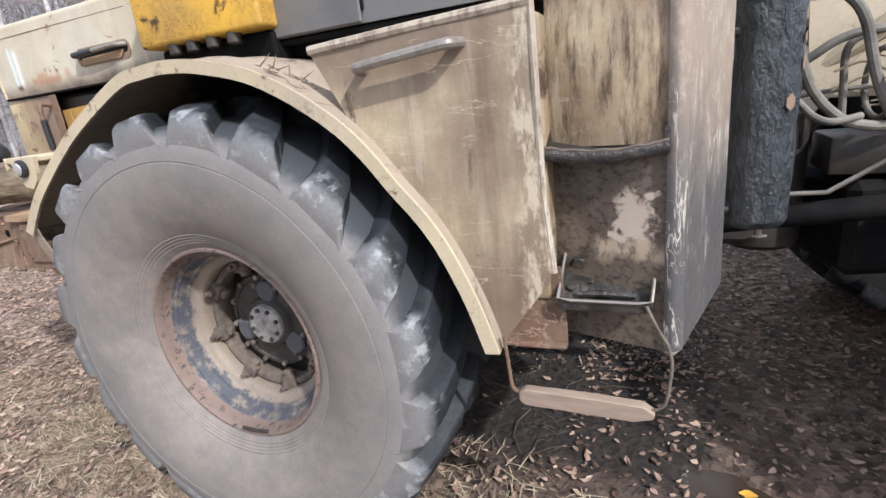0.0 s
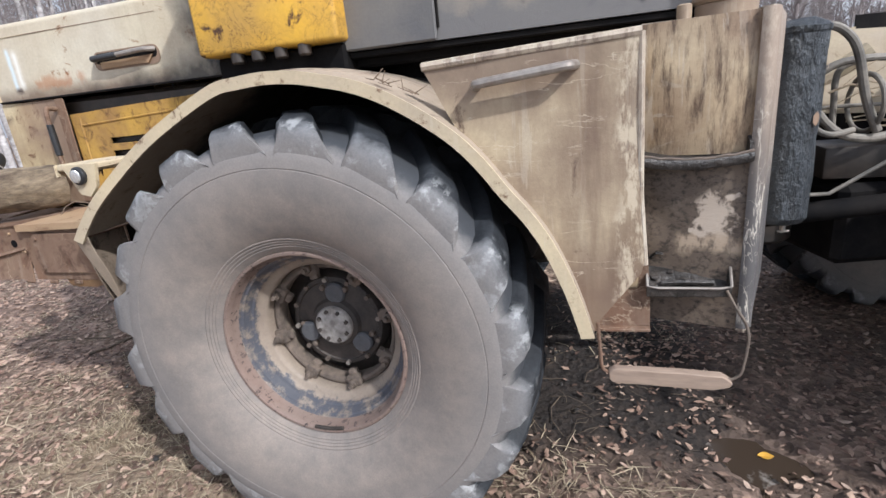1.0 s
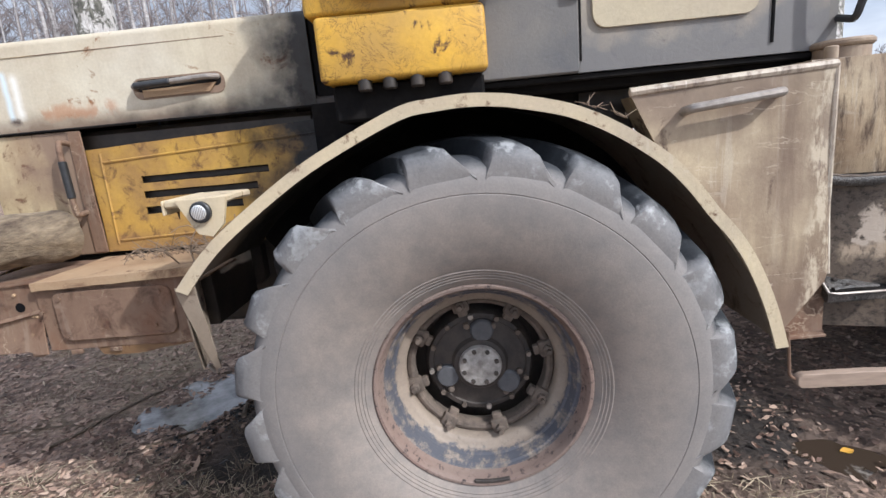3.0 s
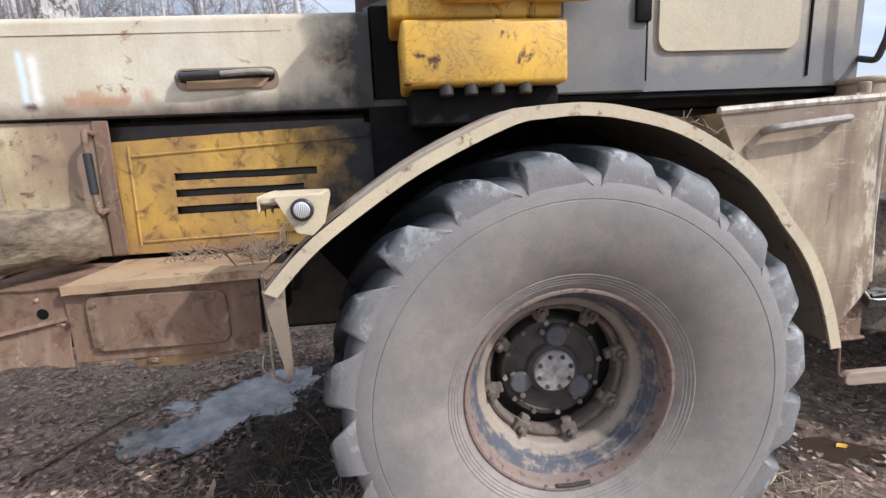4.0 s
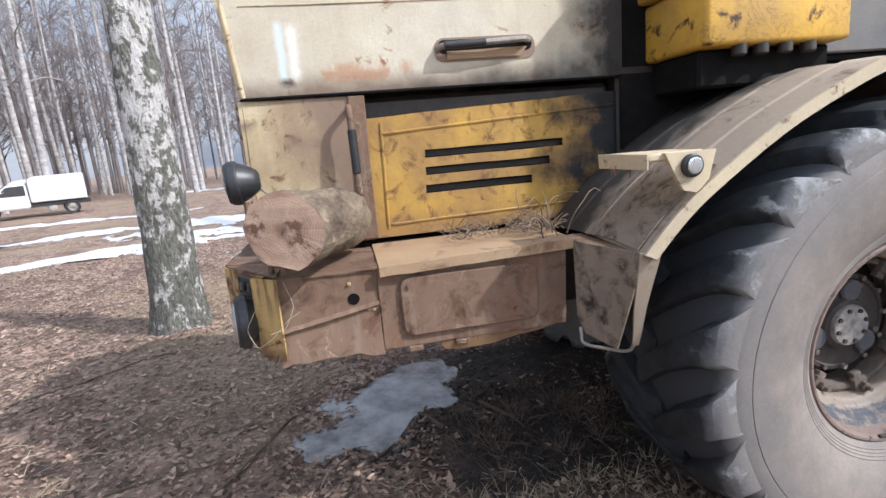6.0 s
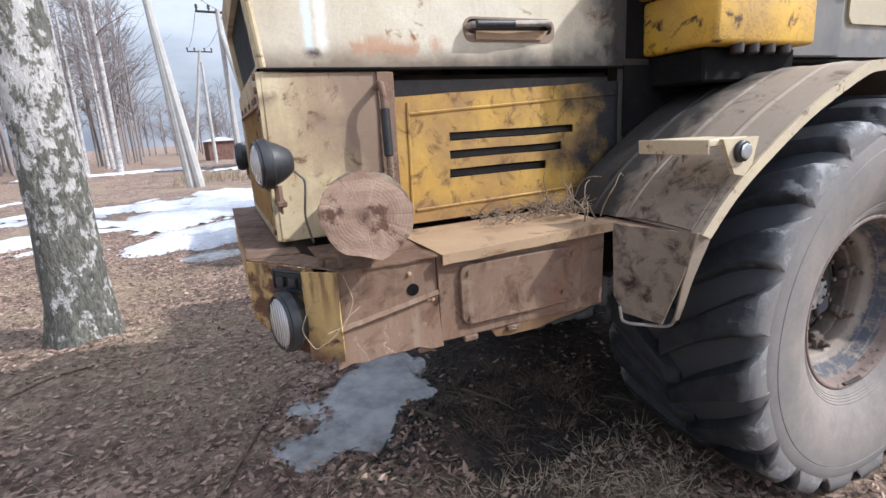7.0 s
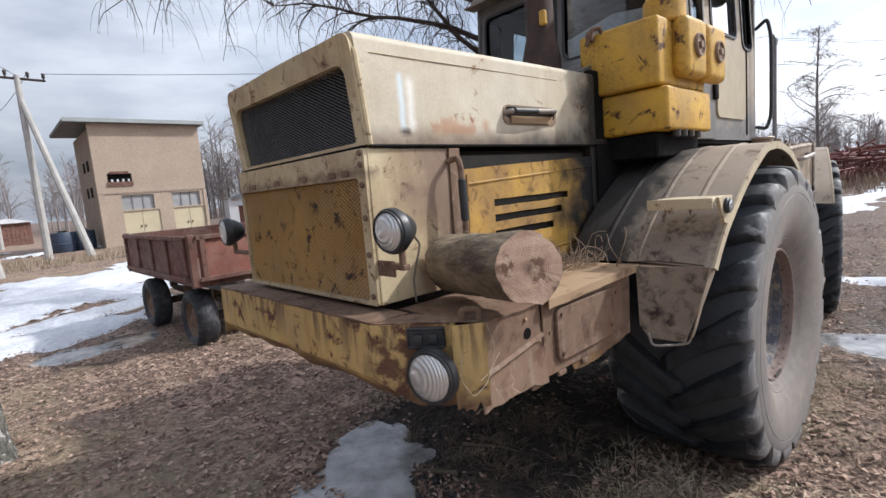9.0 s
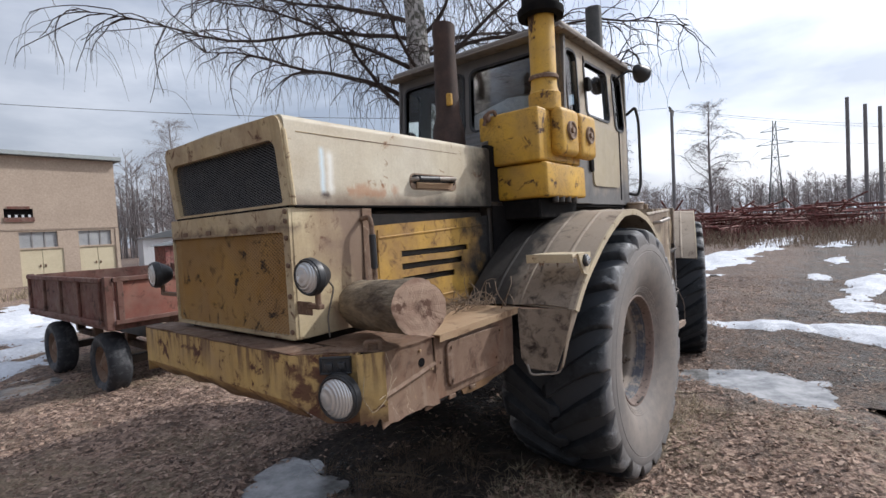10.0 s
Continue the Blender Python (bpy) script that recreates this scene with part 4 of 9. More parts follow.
def axis_steps(lo, hi, step, grow, far):
    a = list(np.arange(lo, hi + 1e-6, step))
    s, v, up = step, hi, []
    while v < far:
        s *= grow
        v += s
        up.append(v)
    s, v, down = step, lo, []
    while v > -far:
        s *= grow
        v -= s
        down.append(v)
    return np.array(down[::-1] + a + up)


def build_ground():
    xs = axis_steps(-6.0, 6.5, 0.05, 1.07, 2200)
    ys = axis_steps(0.5, 9.5, 0.05, 1.07, 2200)
    gx, gy = np.meshgrid(xs, ys, indexing="ij")
    gz = height(gx, gy)
    v = np.stack([gx.ravel(), gy.ravel(), gz.ravel()], 1)
    nx, ny = len(xs), len(ys)
    i = (np.arange(nx - 1)[:, None] * ny + np.arange(ny - 1)[None, :]).ravel()
    f = np.stack([i, i + ny, i + ny + 1, i + 1], 1)
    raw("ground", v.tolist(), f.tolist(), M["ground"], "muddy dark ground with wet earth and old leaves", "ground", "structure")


def build_puddle(p):
    cx, cy, rx, ry, turn, depth, level = p
    bm = bmesh.new()
    n = 28
    ring = []
    a0 = math.radians(turn)
    for k in range(n):
        t = 2 * math.pi * k / n
        s = 1.45 + 0.15 * math.sin(3 * t + cx)
        u, v = rx * s * math.cos(t), ry * s * math.sin(t)
        ring.append(bm.verts.new((cx + u * math.cos(a0) - v * math.sin(a0), cy + u * math.sin(a0) + v * math.cos(a0), level)))
    bm.faces.new(ring)
    d = math.hypot(cx - 0.5, cy - 4.0)
    ob = single("puddle", bm, M["mud_water"] if 0 < cx < 1.65 else M["ice"], (cx, cy, level), "shallow puddle of meltwater with grey slush", "puddle", "puddles", "structure")
    ob.location.z = level + 0.002 * max(0, d - 6)


# snow patches: centre, half lengths, turn
SNOW = [
    (-2.4, 14.6, 3.2, 1.5, 40), (-0.9, 18.0, 3.4, 1.9, 35), (-2.7, 10.9, 1.4, 0.55, 25), (-4.6, 16.5, 2.6, 0.9, 25), (-1.9, 12.2, 1.2, 0.5, 20),
    (-7.3, 12.2, 3.2, 0.45, 18), (-9.6, 16.0, 3.6, 0.5, 22), (-12.5, 20.8, 4.0, 0.45, 12), (-8.2, 38, 5.0, 1.4, 5), (1.5, 33.0, 5, 0.8, 5),
    (17.0, 5.3, 6.0, 0.9, -4), (29, 4.3, 8.0, 0.8, -6), (40, 1.6, 6.0, 0.8, -10), (10.6, 2.55, 0.9, 0.22, 8), (4.75, 2.75, 0.28, 0.8, 4), (4.7, 1.75, 0.45, 0.7, -8), (6.9, 2.0, 0.7, 0.35, -8), (9.4, 1.65, 1.9, 0.33, -8),
    (24, 2.2, 2.4, 0.5, -5), (16, 2.2, 1.4, 0.25, 0), (13.5, 0.9, 1.6, 0.3, -5),
]


def build_snow(p, i):
    cx, cy, rx, ry, turn = p
    a = math.radians(turn)
    n = 46
    us = np.linspace(-1.35, 1.35, n)
    gu, gv = np.meshgrid(us, us, indexing="ij")
    x = cx + rx * gu * math.cos(a) - ry * gv * math.sin(a)
    y = cy + rx * gu * math.sin(a) + ry * gv * math.cos(a)
    mask = 1 - np.hypot(gu, gv) + 1.0 * fbm(x * 0.9, y * 0.9, 40 + i, 4) + 0.5 * fbm(x * 3.1, y * 3.1, 80 + i, 3)
    z = height(x, y) + np.clip(mask, -0.5, 0.7) * 0.14 * min(1.0, 0.25 + min(rx, ry)) + 0.01
    keep = mask > -0.2
    idx = -np.ones((n, n), int)
    pts = np.argwhere(keep)
    idx[keep] = np.arange(len(pts))
    v = [(x[q, w] - cx, y[q, w] - cy, z[q, w]) for q, w in pts]
    f = []
    for q in range(n - 1):
        for w in range(n - 1):
            c = (idx[q, w], idx[q + 1, w], idx[q + 1, w + 1], idx[q, w + 1])
            if min(c) >= 0:
                f.append(tuple(int(k) for k in c))
    ob = raw("snow_patch", v, f, M["snow"], "thin melting patch of old grey-white snow", "snow", "structure", (cx, cy, 0))
    ob["group"] = "snow patches"


build_ground()
for p in PUDDLES:
    build_puddle(p)
for i, p in enumerate(SNOW):
    build_snow(p, i)

# ---------------------------------------------------------------- tractor
CY = 4.42
tractor = thing("tractor", (0, CY, 0), "old articulated yellow tractor, scorched, rusted and dusty, standing in mud", "tractor")


def mirror_y(y):
    return 2 * CY - y


def make_tyre(parent, hx, hy, hz, out):
    """out: -1 when the outer side faces -y, 1 when it faces +y."""
    bm = bmesh.new()
    half = [(0.338, 0.205), (0.350, 0.245), (0.366, 0.264), (0.378, 0.271), (0.384, 0.276), (0.387, 0.2755), (0.394, 0.2815), (0.397, 0.281), (0.404, 0.287), (0.407, 0.2865), (0.414, 0.2925), (0.418, 0.292), (0.428, 0.299),
            (0.47, 0.320), (0.53, 0.340), (0.59, 0.3495), (0.640, 0.3500), (0.651, 0.3495), (0.6535, 0.3470), (0.656, 0.3490), (0.680, 0.3470), (0.705, 0.3415), (0.725, 0.331), (0.742, 0.308), (0.752, 0.27), (0.757, 0.22), (0.760, 0.15), (0.761, 0.0)]
    prof = [(r, -d) for r, d in half] + [(r, d) for r, d in half[-2::-1]]
    lathe(bm, prof, (hx, hy, hz), "y", 80)
    part("tyre", bm, M["sidewall"], parent, "dusty grey-brown worn sidewall")
    bm = bmesh.new()
    count = 20
    # along a bar, from the shoulder inwards: place across, foot and top radius, lead, half widths of the steep and of the sloping flank
    BAR = ((0.3400, 0.680, 0.690, 0.0, 0.124, 0.122, 0.150, 0.146), (0.3445, 0.696, 0.722, 0.0, 0.124, 0.116, 0.152, 0.102), (0.3425, 0.704, 0.752, 0.003, 0.124, 0.110, 0.152, 0.076),
           (0.334, 0.708, 0.778, 0.012, 0.122, 0.102, 0.150, 0.056), (0.312, 0.714, 0.795, 0.03, 0.116, 0.094, 0.142, 0.046), (0.26, 0.722, 0.805, 0.065, 0.108, 0.082, 0.128, 0.044),
           (0.20, 0.728, 0.810, 0.115, 0.096, 0.070, 0.110, 0.044), (0.12, 0.730, 0.814, 0.19, 0.082, 0.060, 0.092, 0.042), (0.0, 0.730, 0.815, 0.31, 0.072, 0.052, 0.078, 0.040), (-0.045, 0.730, 0.775, 0.35, 0.058, 0.042, 0.062, 0.034))
    for side in (-1, 1):
        for k in range(count):
            p0 = 2 * math.pi * (k + (0.5 if side * out < 0 else 0.0)) / count + 0.105
            rows = []
            rnd = random.Random(k * 7 + side)
            wear = rnd.uniform(-0.009, 0.004)
            for d, rb, rt, lead, wb, wt, vb, vt in BAR:
                # the bars lead towards the front at the top
                ph = p0 + lead + rnd.uniform(-0.006, 0.006)
                y = hy + side * d
                rm = rb + (rt - rb) * 0.55
                top_r = rt + wear * min(1, (rt - rb) / 0.08)
                ring = [bm.verts.new((hx + r * math.cos(ph + w), y, hz + r * math.sin(ph + w))) for r, w in (
                    (rb, -vb), (rm, -vb * 0.45 - vt * 0.55), (top_r - 0.006, -vt - 0.014), (top_r, -vt + 0.01), (top_r, wt - 0.012), (top_r - 0.007, wt), (rm, wb * 0.4 + wt * 0.6), (rb, wb))]
                rows.append(ring)
            for a, b in zip(rows, rows[1:]):
                for q in range(7):
                    bm.faces.new((a[q], a[q + 1], b[q + 1], b[q]))
            bm.faces.new(rows[0])
            bm.faces.new(rows[-1])
    dent(bm, 0.004, 14, hx)
    part("tread", bm, M["lug"], parent, "deep chevron tread bars, worn and chalky")


def make_wheel(hx, hy, hz, out):
    w = group_part("wheel", tractor, (hx, hy, hz))
    make_tyre(w, hx, hy, hz, out)
    bm = bmesh.new()
    prof = [(0.340, 0.20), (0.352, 0.236), (0.362, 0.250), (0.363, 0.262), (0.358, 0.267), (0.350, 0.266), (0.344, 0.257), (0.341, 0.240), (0.337, 0.222), (0.333, 0.214)]
    lathe(bm, [(r, d * out) for r, d in prof], (hx, hy, hz), "y", 64)
    part("rim_flange", bm, M["rim_rust"], w, "rusted rim edge")
    bm = bmesh.new()
    prof = [(0.334, 0.216), (0.329, 0.204), (0.322, 0.200), (0.318, 0.188), (0.314, 0.180), (0.310, 0.168), (0.302, 0.163), (0.298, 0.150), (0.292, 0.143), (0.282, 0.138), (0.272, 0.132), (0.267, 0.124), (0.266, 0.10), (0.270, 0.03), (0.285, -0.05), (0.28, -0.10)]
    lathe(bm, [(r, d * out) for r, d in prof], (hx, hy, hz), "y", 64)
    part("rim", bm, M["rim"], w, "stepped rim with flaking blue-black and dusty paint")
    bm = bmesh.new()
    prof = [(0.270, 0.070), (0.262, 0.086), (0.250, 0.090), (0.240, 0.086), (0.236, 0.074), (0.238, 0.03)]
    lathe(bm, [(r, d * out) for r, d in prof], (hx, hy, hz), "y", 56)
    part("wedge_ring", bm, M["clamp"], w, "dusty wedge ring inside the rim")
    bm = bmesh.new()
    prof = [(0.285, -0.05), (0.23, -0.035), (0.205, -0.02), (0.195, 0.04), (0.187, 0.052), (0.172, 0.055), (0.168, 0.049), (0.130, 0.052), (0.104, 0.058), (0.094, 0.074), (0.078, 0.078), (0.001, 0.078)]
    lathe(bm, [(r, d * out) for r, d in prof], (hx, hy, hz), "y", 48)
    part("hub", bm, M["hub_steel"], w, "oily dark wheel hub")
    bm = bmesh.new()
    lathe(bm, [(max(r, 0.001), d * out) for r, d in [(0.078, 0.072), (0.078, 0.088), (0.074, 0.094), (0.066, 0.095), (0.046, 0.093), (0.040, 0.096), (0.0, 0.097)]], (hx, hy, hz), "y", 32)
    cap = part("hub_cap", bm, M["hub_cap"], w, "pale steel hub cap with a ring of bolts")
    for k in range(8):
        t = 2 * math.pi * k / 8 + 0.3
        c = Vector((hx + 0.062 * math.cos(t), hy, hz + 0.062 * math.sin(t)))
        bm = bmesh.new()
        drum(bm, c + Vector((0, 0.09 * out, 0)), c + Vector((0, 0.102 * out, 0)), 0.0085, 6)
        part("cap_bolt", bm, M["hub_steel"], cap)
    for k in range(3):
        t = radians((83, 199, 321)[k])
        c = Vector((hx + 0.128 * math.cos(t), hy, hz + 0.128 * math.sin(t)))
        bm = bmesh.new()
        drum(bm, c + Vector((0, 0.045 * out, 0)), c + Vector((0, 0.074 * out, 0)), 0.043, 20, 0.007)
        part("axle_cover", bm, M["hub_cover"], w)
        for e in (-0.32, 0.32):
            c = Vector((hx + 0.150 * math.cos(t + e + 0.06), hy, hz + 0.150 * math.sin(t + e + 0.06)))
            bm = bmesh.new()
            drum(bm, c + Vector((0, 0.045 * out, 0)), c + Vector((0, 0.070 * out, 0)), 0.012, 8, 0.003)
            part("hub_plug", bm, M["clamp"], w)
    for k in range(12):
        t = 2 * math.pi * k / 12 + 0.12
        c = Vector((hx + 0.180 * math.cos(t), hy, hz + 0.180 * math.sin(t)))
        bm = bmesh.new()
        drum(bm, c + Vector((0, 0.048 * out, 0)), c + Vector((0, 0.068 * out, 0)), 0.010, 6)
        part("hub_bolt", bm, M["clamp"] if k % 3 else M["bright"], w)
    for k in range(8):
        t = 2 * math.pi * k / 8 + radians(13)
        c = Vector((hx + 0.248 * math.cos(t), hy, hz + 0.248 * math.sin(t)))
        bm = bmesh.new()
        turn = Matrix.Translation(c) @ Matrix.Rotation(-t, 4, "Y")
        box(bm, (-0.030, -0.016, -0.030), (0.030, 0.016, 0.030), 0.009, 2, turn @ Matrix.Translation((0, 0.090 * out, 0)))
        box(bm, (-0.050, -0.014, -0.018), (-0.012, 0.014, 0.018), 0.006, 2, turn @ Matrix.Translation((0, 0.080 * out, 0)))
        drum(bm, c + Vector((0, 0.10 * out, 0)), c + Vector((0, 0.126 * out, 0)), 0.018, 6, 0.003)
        drum(bm, c + Vector((0, 0.12 * out, 0)), c + Vector((0, 0.142 * out, 0)), 0.009, 8)
        part("clamp_nut", bm, M["clamp"], w)
    for k in range(4):
        t = radians(264 + 5 * k)
        c = Vector((hx + 0.343 * math.cos(t), hy + 0.262 * out, hz + 0.343 * math.sin(t)))
        bm = bmesh.new()
        box(bm, (-0.006, -0.006, -0.016), (0.006, 0.006, 0.016), 0.002, 1, Matrix.Translation(c) @ Matrix.Rotation(-t, 4, "Y"))
        part("rim_lock", bm, M["hub_steel"], w)
    return w


REAR = set()
for hx, hy, hz, out in ((0, 3.44, 0.80, -1), (0, mirror_y(3.44), 0.80, 1), (3.1, 3.44, 0.80, -1), (3.1, mirror_y(3.44), 0.80, 1)):
    w = make_wheel(hx, hy, hz, out)
    if hx > 1:
        REAR.add(w)

# edge of the front fender, seen from the side
ARC = [(-0.947, 1.215), (-0.860, 1.310), (-0.753, 1.400), (-0.531, 1.548), (-0.350, 1.640), (-0.178, 1.711), (-0.08, 1.724), (0.01, 1.729), (0.09, 1.724), (0.166, 1.712), (0.318, 1.673), (0.452, 1.608),
       (0.586, 1.515), (0.670, 1.430), (0.738, 1.340), (0.810, 1.252), (0.867, 1.157), (0.925, 1.02), (0.969, 0.875)]


def arc_at(s, arc=ARC):
    """A place on the fender's edge: a smooth line through its points."""
    n = len(arc) - 1
    k = min(int(s * n), n - 1)
    f = s * n - k
    p = [arc[min(max(k + j, 0), n)] for j in (-1, 0, 1, 2)]
    w = (-0.5 * f + f * f - 0.5 * f ** 3, 1 - 2.5 * f * f + 1.5 * f ** 3, 0.5 * f + 2 * f * f - 1.5 * f ** 3, -0.5 * f * f + 0.5 * f ** 3)
    return (sum(q * c[0] for q, c in zip(w, p)), sum(q * c[1] for q, c in zip(w, p)))


def make_fender(dx, y0, y1):
    """y0: the outer edge, y1: the inner edge."""
    sg = 1 if y1 > y0 else -1
    f = group_part("fender", tractor)
    bm = bmesh.new()

    def top(u, v):
        x, z = arc_at(u)
        return (dx + x, y0 + (y1 - y0) * v, z + 0.012 * math.sin(math.pi * v) + 0.003 * noise.noise((x * 4, v * 5, dx)))
    sheet(bm, top, 72, 10, 0.004)
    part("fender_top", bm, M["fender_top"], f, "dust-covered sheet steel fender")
    bm = bmesh.new()
    pts_o = [arc_at(k / 72) for k in range(73)]
    ins = [(x * (1 - 0.040), 0.78 + (z - 0.78) * (1 - 0.040)) for x, z in pts_o]
    for a in range(72):
        q = [(pts_o[a], -0.004), (pts_o[a + 1], -0.004), (ins[a + 1], -0.004), (ins[a], -0.004), (pts_o[a], 0.006), (pts_o[a + 1], 0.006), (ins[a + 1], 0.006), (ins[a], 0.006)]
        v = [bm.verts.new((dx + p[0], y0 + sg * w, p[1] + 0.003)) for p, w in q]
        for fc in ((0, 1, 2, 3), (7, 6, 5, 4), (0, 4, 5, 1), (3, 2, 6, 7)):
            bm.faces.new([v[i] for i in fc])
    bmesh.ops.remove_doubles(bm, verts=bm.verts, dist=0.0005)
    part("fender_lip", bm, M["fender_edge"], f, "cream painted turned-down edge")
    for v in (0.22, 0.47, 0.74):
        bm = bmesh.new()
        sheet(bm, lambda u, q: Vector(top(0.005 + 0.62 * u, v + 0.040 * (q - 0.5))) + Vector((-0.004, 0, 0.005)) * math.sin(math.pi * q), 30, 4)
        part("fender_rib", bm, M["fender_top"], f)
    # sheets added to shut out the sky; their black paints the arch's shade
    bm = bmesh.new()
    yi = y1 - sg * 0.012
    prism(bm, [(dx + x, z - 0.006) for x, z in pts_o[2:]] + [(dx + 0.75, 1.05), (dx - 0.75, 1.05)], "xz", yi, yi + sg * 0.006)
    part("arch_shade_wall", bm, M["black"], f, "added inner arch sheet, black for the shade inside")
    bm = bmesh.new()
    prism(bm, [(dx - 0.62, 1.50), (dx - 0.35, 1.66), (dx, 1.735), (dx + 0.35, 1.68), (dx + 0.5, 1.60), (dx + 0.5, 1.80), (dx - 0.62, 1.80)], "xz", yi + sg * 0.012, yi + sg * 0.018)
    part("arch_shade_top", bm, M["black"], f)
    return f


fl = make_fender(0.0, 3.18, 3.86)
make_fender(0.0, mirror_y(3.18), mirror_y(3.86))
REAR.add(make_fender(3.1, 3.18, 3.86))
REAR.add(make_fender(3.1, mirror_y(3.18), mirror_y(3.86)))

# mudguard plates that hang below the fender's front end
bm = bmesh.new()
prism(bm, [(3.19, 1.218), (3.47, 1.222), (3.462, 0.955), (3.425, 0.900), (3.285, 0.893)], "yz", -1.03, -1.024)
for v in bm.verts:
    v.co.x += (3.47 - v.co.y) * 0.30
split_long(bm, 0.08)
dent(bm, 0.006, 5)
part("mud_flap", bm, M["fender_patch"], fl, "bent grimy brown mudguard plate")
bm = bmesh.new()
prism(bm, [(-0.935, 3.20), (-1.026, 3.475), (-1.02, 3.60), (-0.935, 3.60)], "xy", 1.212, 1.218)
part("flap_gusset", bm, M["rust"], fl)
bm = bmesh.new()
prism(bm, [(-0.955, 1.222), (-0.885, 1.225), (-0.892, 1.08), (-0.908, 0.895), (-0.930, 0.893)], "xz", 3.188, 3.194)
for v in bm.verts:
    v.co.y += (1.22 - v.co.z) * 0.28
split_long(bm, 0.06)
dent(bm, 0.008, 6)
part("mud_flap", bm, M["fender_top"], fl)
bm = bmesh.new()
tube(bm, bent([(-1.035, 3.42, 0.93), (-1.04, 3.40, 0.875), (-0.93, 3.29, 0.872), (-0.91, 3.28, 0.93)]), 0.006, 6)
part("flap_wire", bm, M["bright"], fl)
# position lamp on its bracket
bm = bmesh.new()
box(bm, (-0.935, 3.185, 1.478), (-0.76, 3.43, 1.502), 0.006)
box(bm, (-0.940, 3.182, 1.458), (-0.933, 3.45, 1.503), 0.002)
prism(bm, [(-0.89, 1.50), (-0.73, 1.50), (-0.75, 1.42), (-0.79, 1.385), (-0.83, 1.395)], "xz", 3.174, 3.188)
split_long(bm, 0.05)
dent(bm, 0.004, 9, 4)
part("lamp_bracket", bm, M["fender_edge"], fl, "cream steel bracket with torn rusty edge")
rnd = random.Random(21)
for yy in (3.262, 3.345, 3.362):
    bm = bmesh.new()
    prism(bm, [(yy, 1.460), (yy + rnd.uniform(0.012, 0.024), 1.460), (yy + 0.008, 1.460 - rnd.uniform(0.012, 0.034))], "yz", -0.939, -0.936)
    part("torn_edge", bm, M["rust"], fl)
bm = bmesh.new()


def patch_top(u, v):
    x, z = arc_at(0.004 + 0.125 * u)
    return (x - 0.006, 3.215 + 0.33 * v, z + 0.008 + 0.010 * math.sin(math.pi * v))


sheet(bm, patch_top, 10, 8, 0.004)
part("fender_patch", bm, M["fender_patch"], fl, "brown patch plate below the lamp bracket")
bm = bmesh.new()
drum(bm, (-0.809, 3.176, 1.461), (-0.809, 3.158, 1.461), 0.033, 24, 0.004)
part("position_lamp", bm, M["lamp_black"], fl, "small round lamp with a dark ring")
bm = bmesh.new()
drum(bm, (-0.809, 3.158, 1.461), (-0.809, 3.150, 1.461), 0.024, 24, 0.004)
part("lamp_lens", bm, M["lens"], fl)

# dark panel added to hide the bright background in a gap, then the chassis
bm = bmesh.new()
box(bm, (0.10, 3.885, 1.58), (1.12, 3.90, 1.80), 0.004)
part("gap_filler", bm, M["frame"], tractor)
bm = bmesh.new()
box(bm, (-1.98, 3.97, 1.0), (-1.0, 4.87, 1.21), 0.02)
part("front_crossmember", bm, M["frame"], tractor)
bm = bmesh.new()
box(bm, (-1.45, 4.05, 0.80), (1.2, 4.80, 1.22), 0.02)
part("chassis", bm, M["frame"], tractor, "black oily chassis")
bm = bmesh.new()
box(bm, (-1.98, 3.93, 1.225), (-0.63, 4.91, 1.78), 0.02)
part("engine_bay", bm, M["frame"], tractor, "black inside of the engine bay")
bm = bmesh.new()
box(bm, (-0.62, 3.88, 1.225), (0.02, 4.96, 1.84), 0.02)
part("gearbox_cover", bm, M["frame"], tractor)
bm = bmesh.new()
box(bm, (-0.2, 3.75, 0.62), (0.2, 5.09, 0.98), 0.06, 2)
drum(bm, (0, 3.55, 0.8), (0, 5.29, 0.8), 0.16, 20)
part("front_axle", bm, M["frame"], tractor)
bm = bmesh.new()
box(bm, (2.9, 3.8, 0.62), (3.3, 5.2, 0.98), 0.06, 2)
drum(bm, (3.1, 3.63, 0.8), (3.1, 5.37, 0.8), 0.16, 20)
part("rear_axle", bm, M["frame"], tractor)
# the frame's colour is black to paint the shadow it stands in
bm = bmesh.new()
box(bm, (1.9, 4.10, 0.75), (4.4, 4.90, 1.1), 0.03)
box(bm, (2.3, 3.98, 1.10), (4.4, 5.02, 1.50), 0.03)
part("rear_frame", bm, M["black"], tractor, "rear half-frame, flat black with its shade painted in")

# ------------------------------------------------ hood
HY0, HY1 = 3.875, 4.965
hood = group_part("hood", tractor)


def hood_section(x, z0, z1, r=0.028):
    pts = [(HY0, z0)]
    for k in range(7):
        t = math.pi / 2 * k / 6
        pts.append((HY0 + r - r * math.cos(t), z1 - r + r * math.sin(t)))
    for k in range(1, 8):
        u = k / 8
        pts.append((HY0 + r + (HY1 - HY0 - 2 * r) * u, z1 + 0.012 * math.sin(math.pi * u)))
    for k in range(7):
        t = math.pi / 2 * (6 - k) / 6
        pts.append((HY1 - r + r * math.cos(t), z1 - r + r * math.sin(t)))
    pts.append((HY1, z0))
    return [Vector((x, y, z)) for y, z in pts]


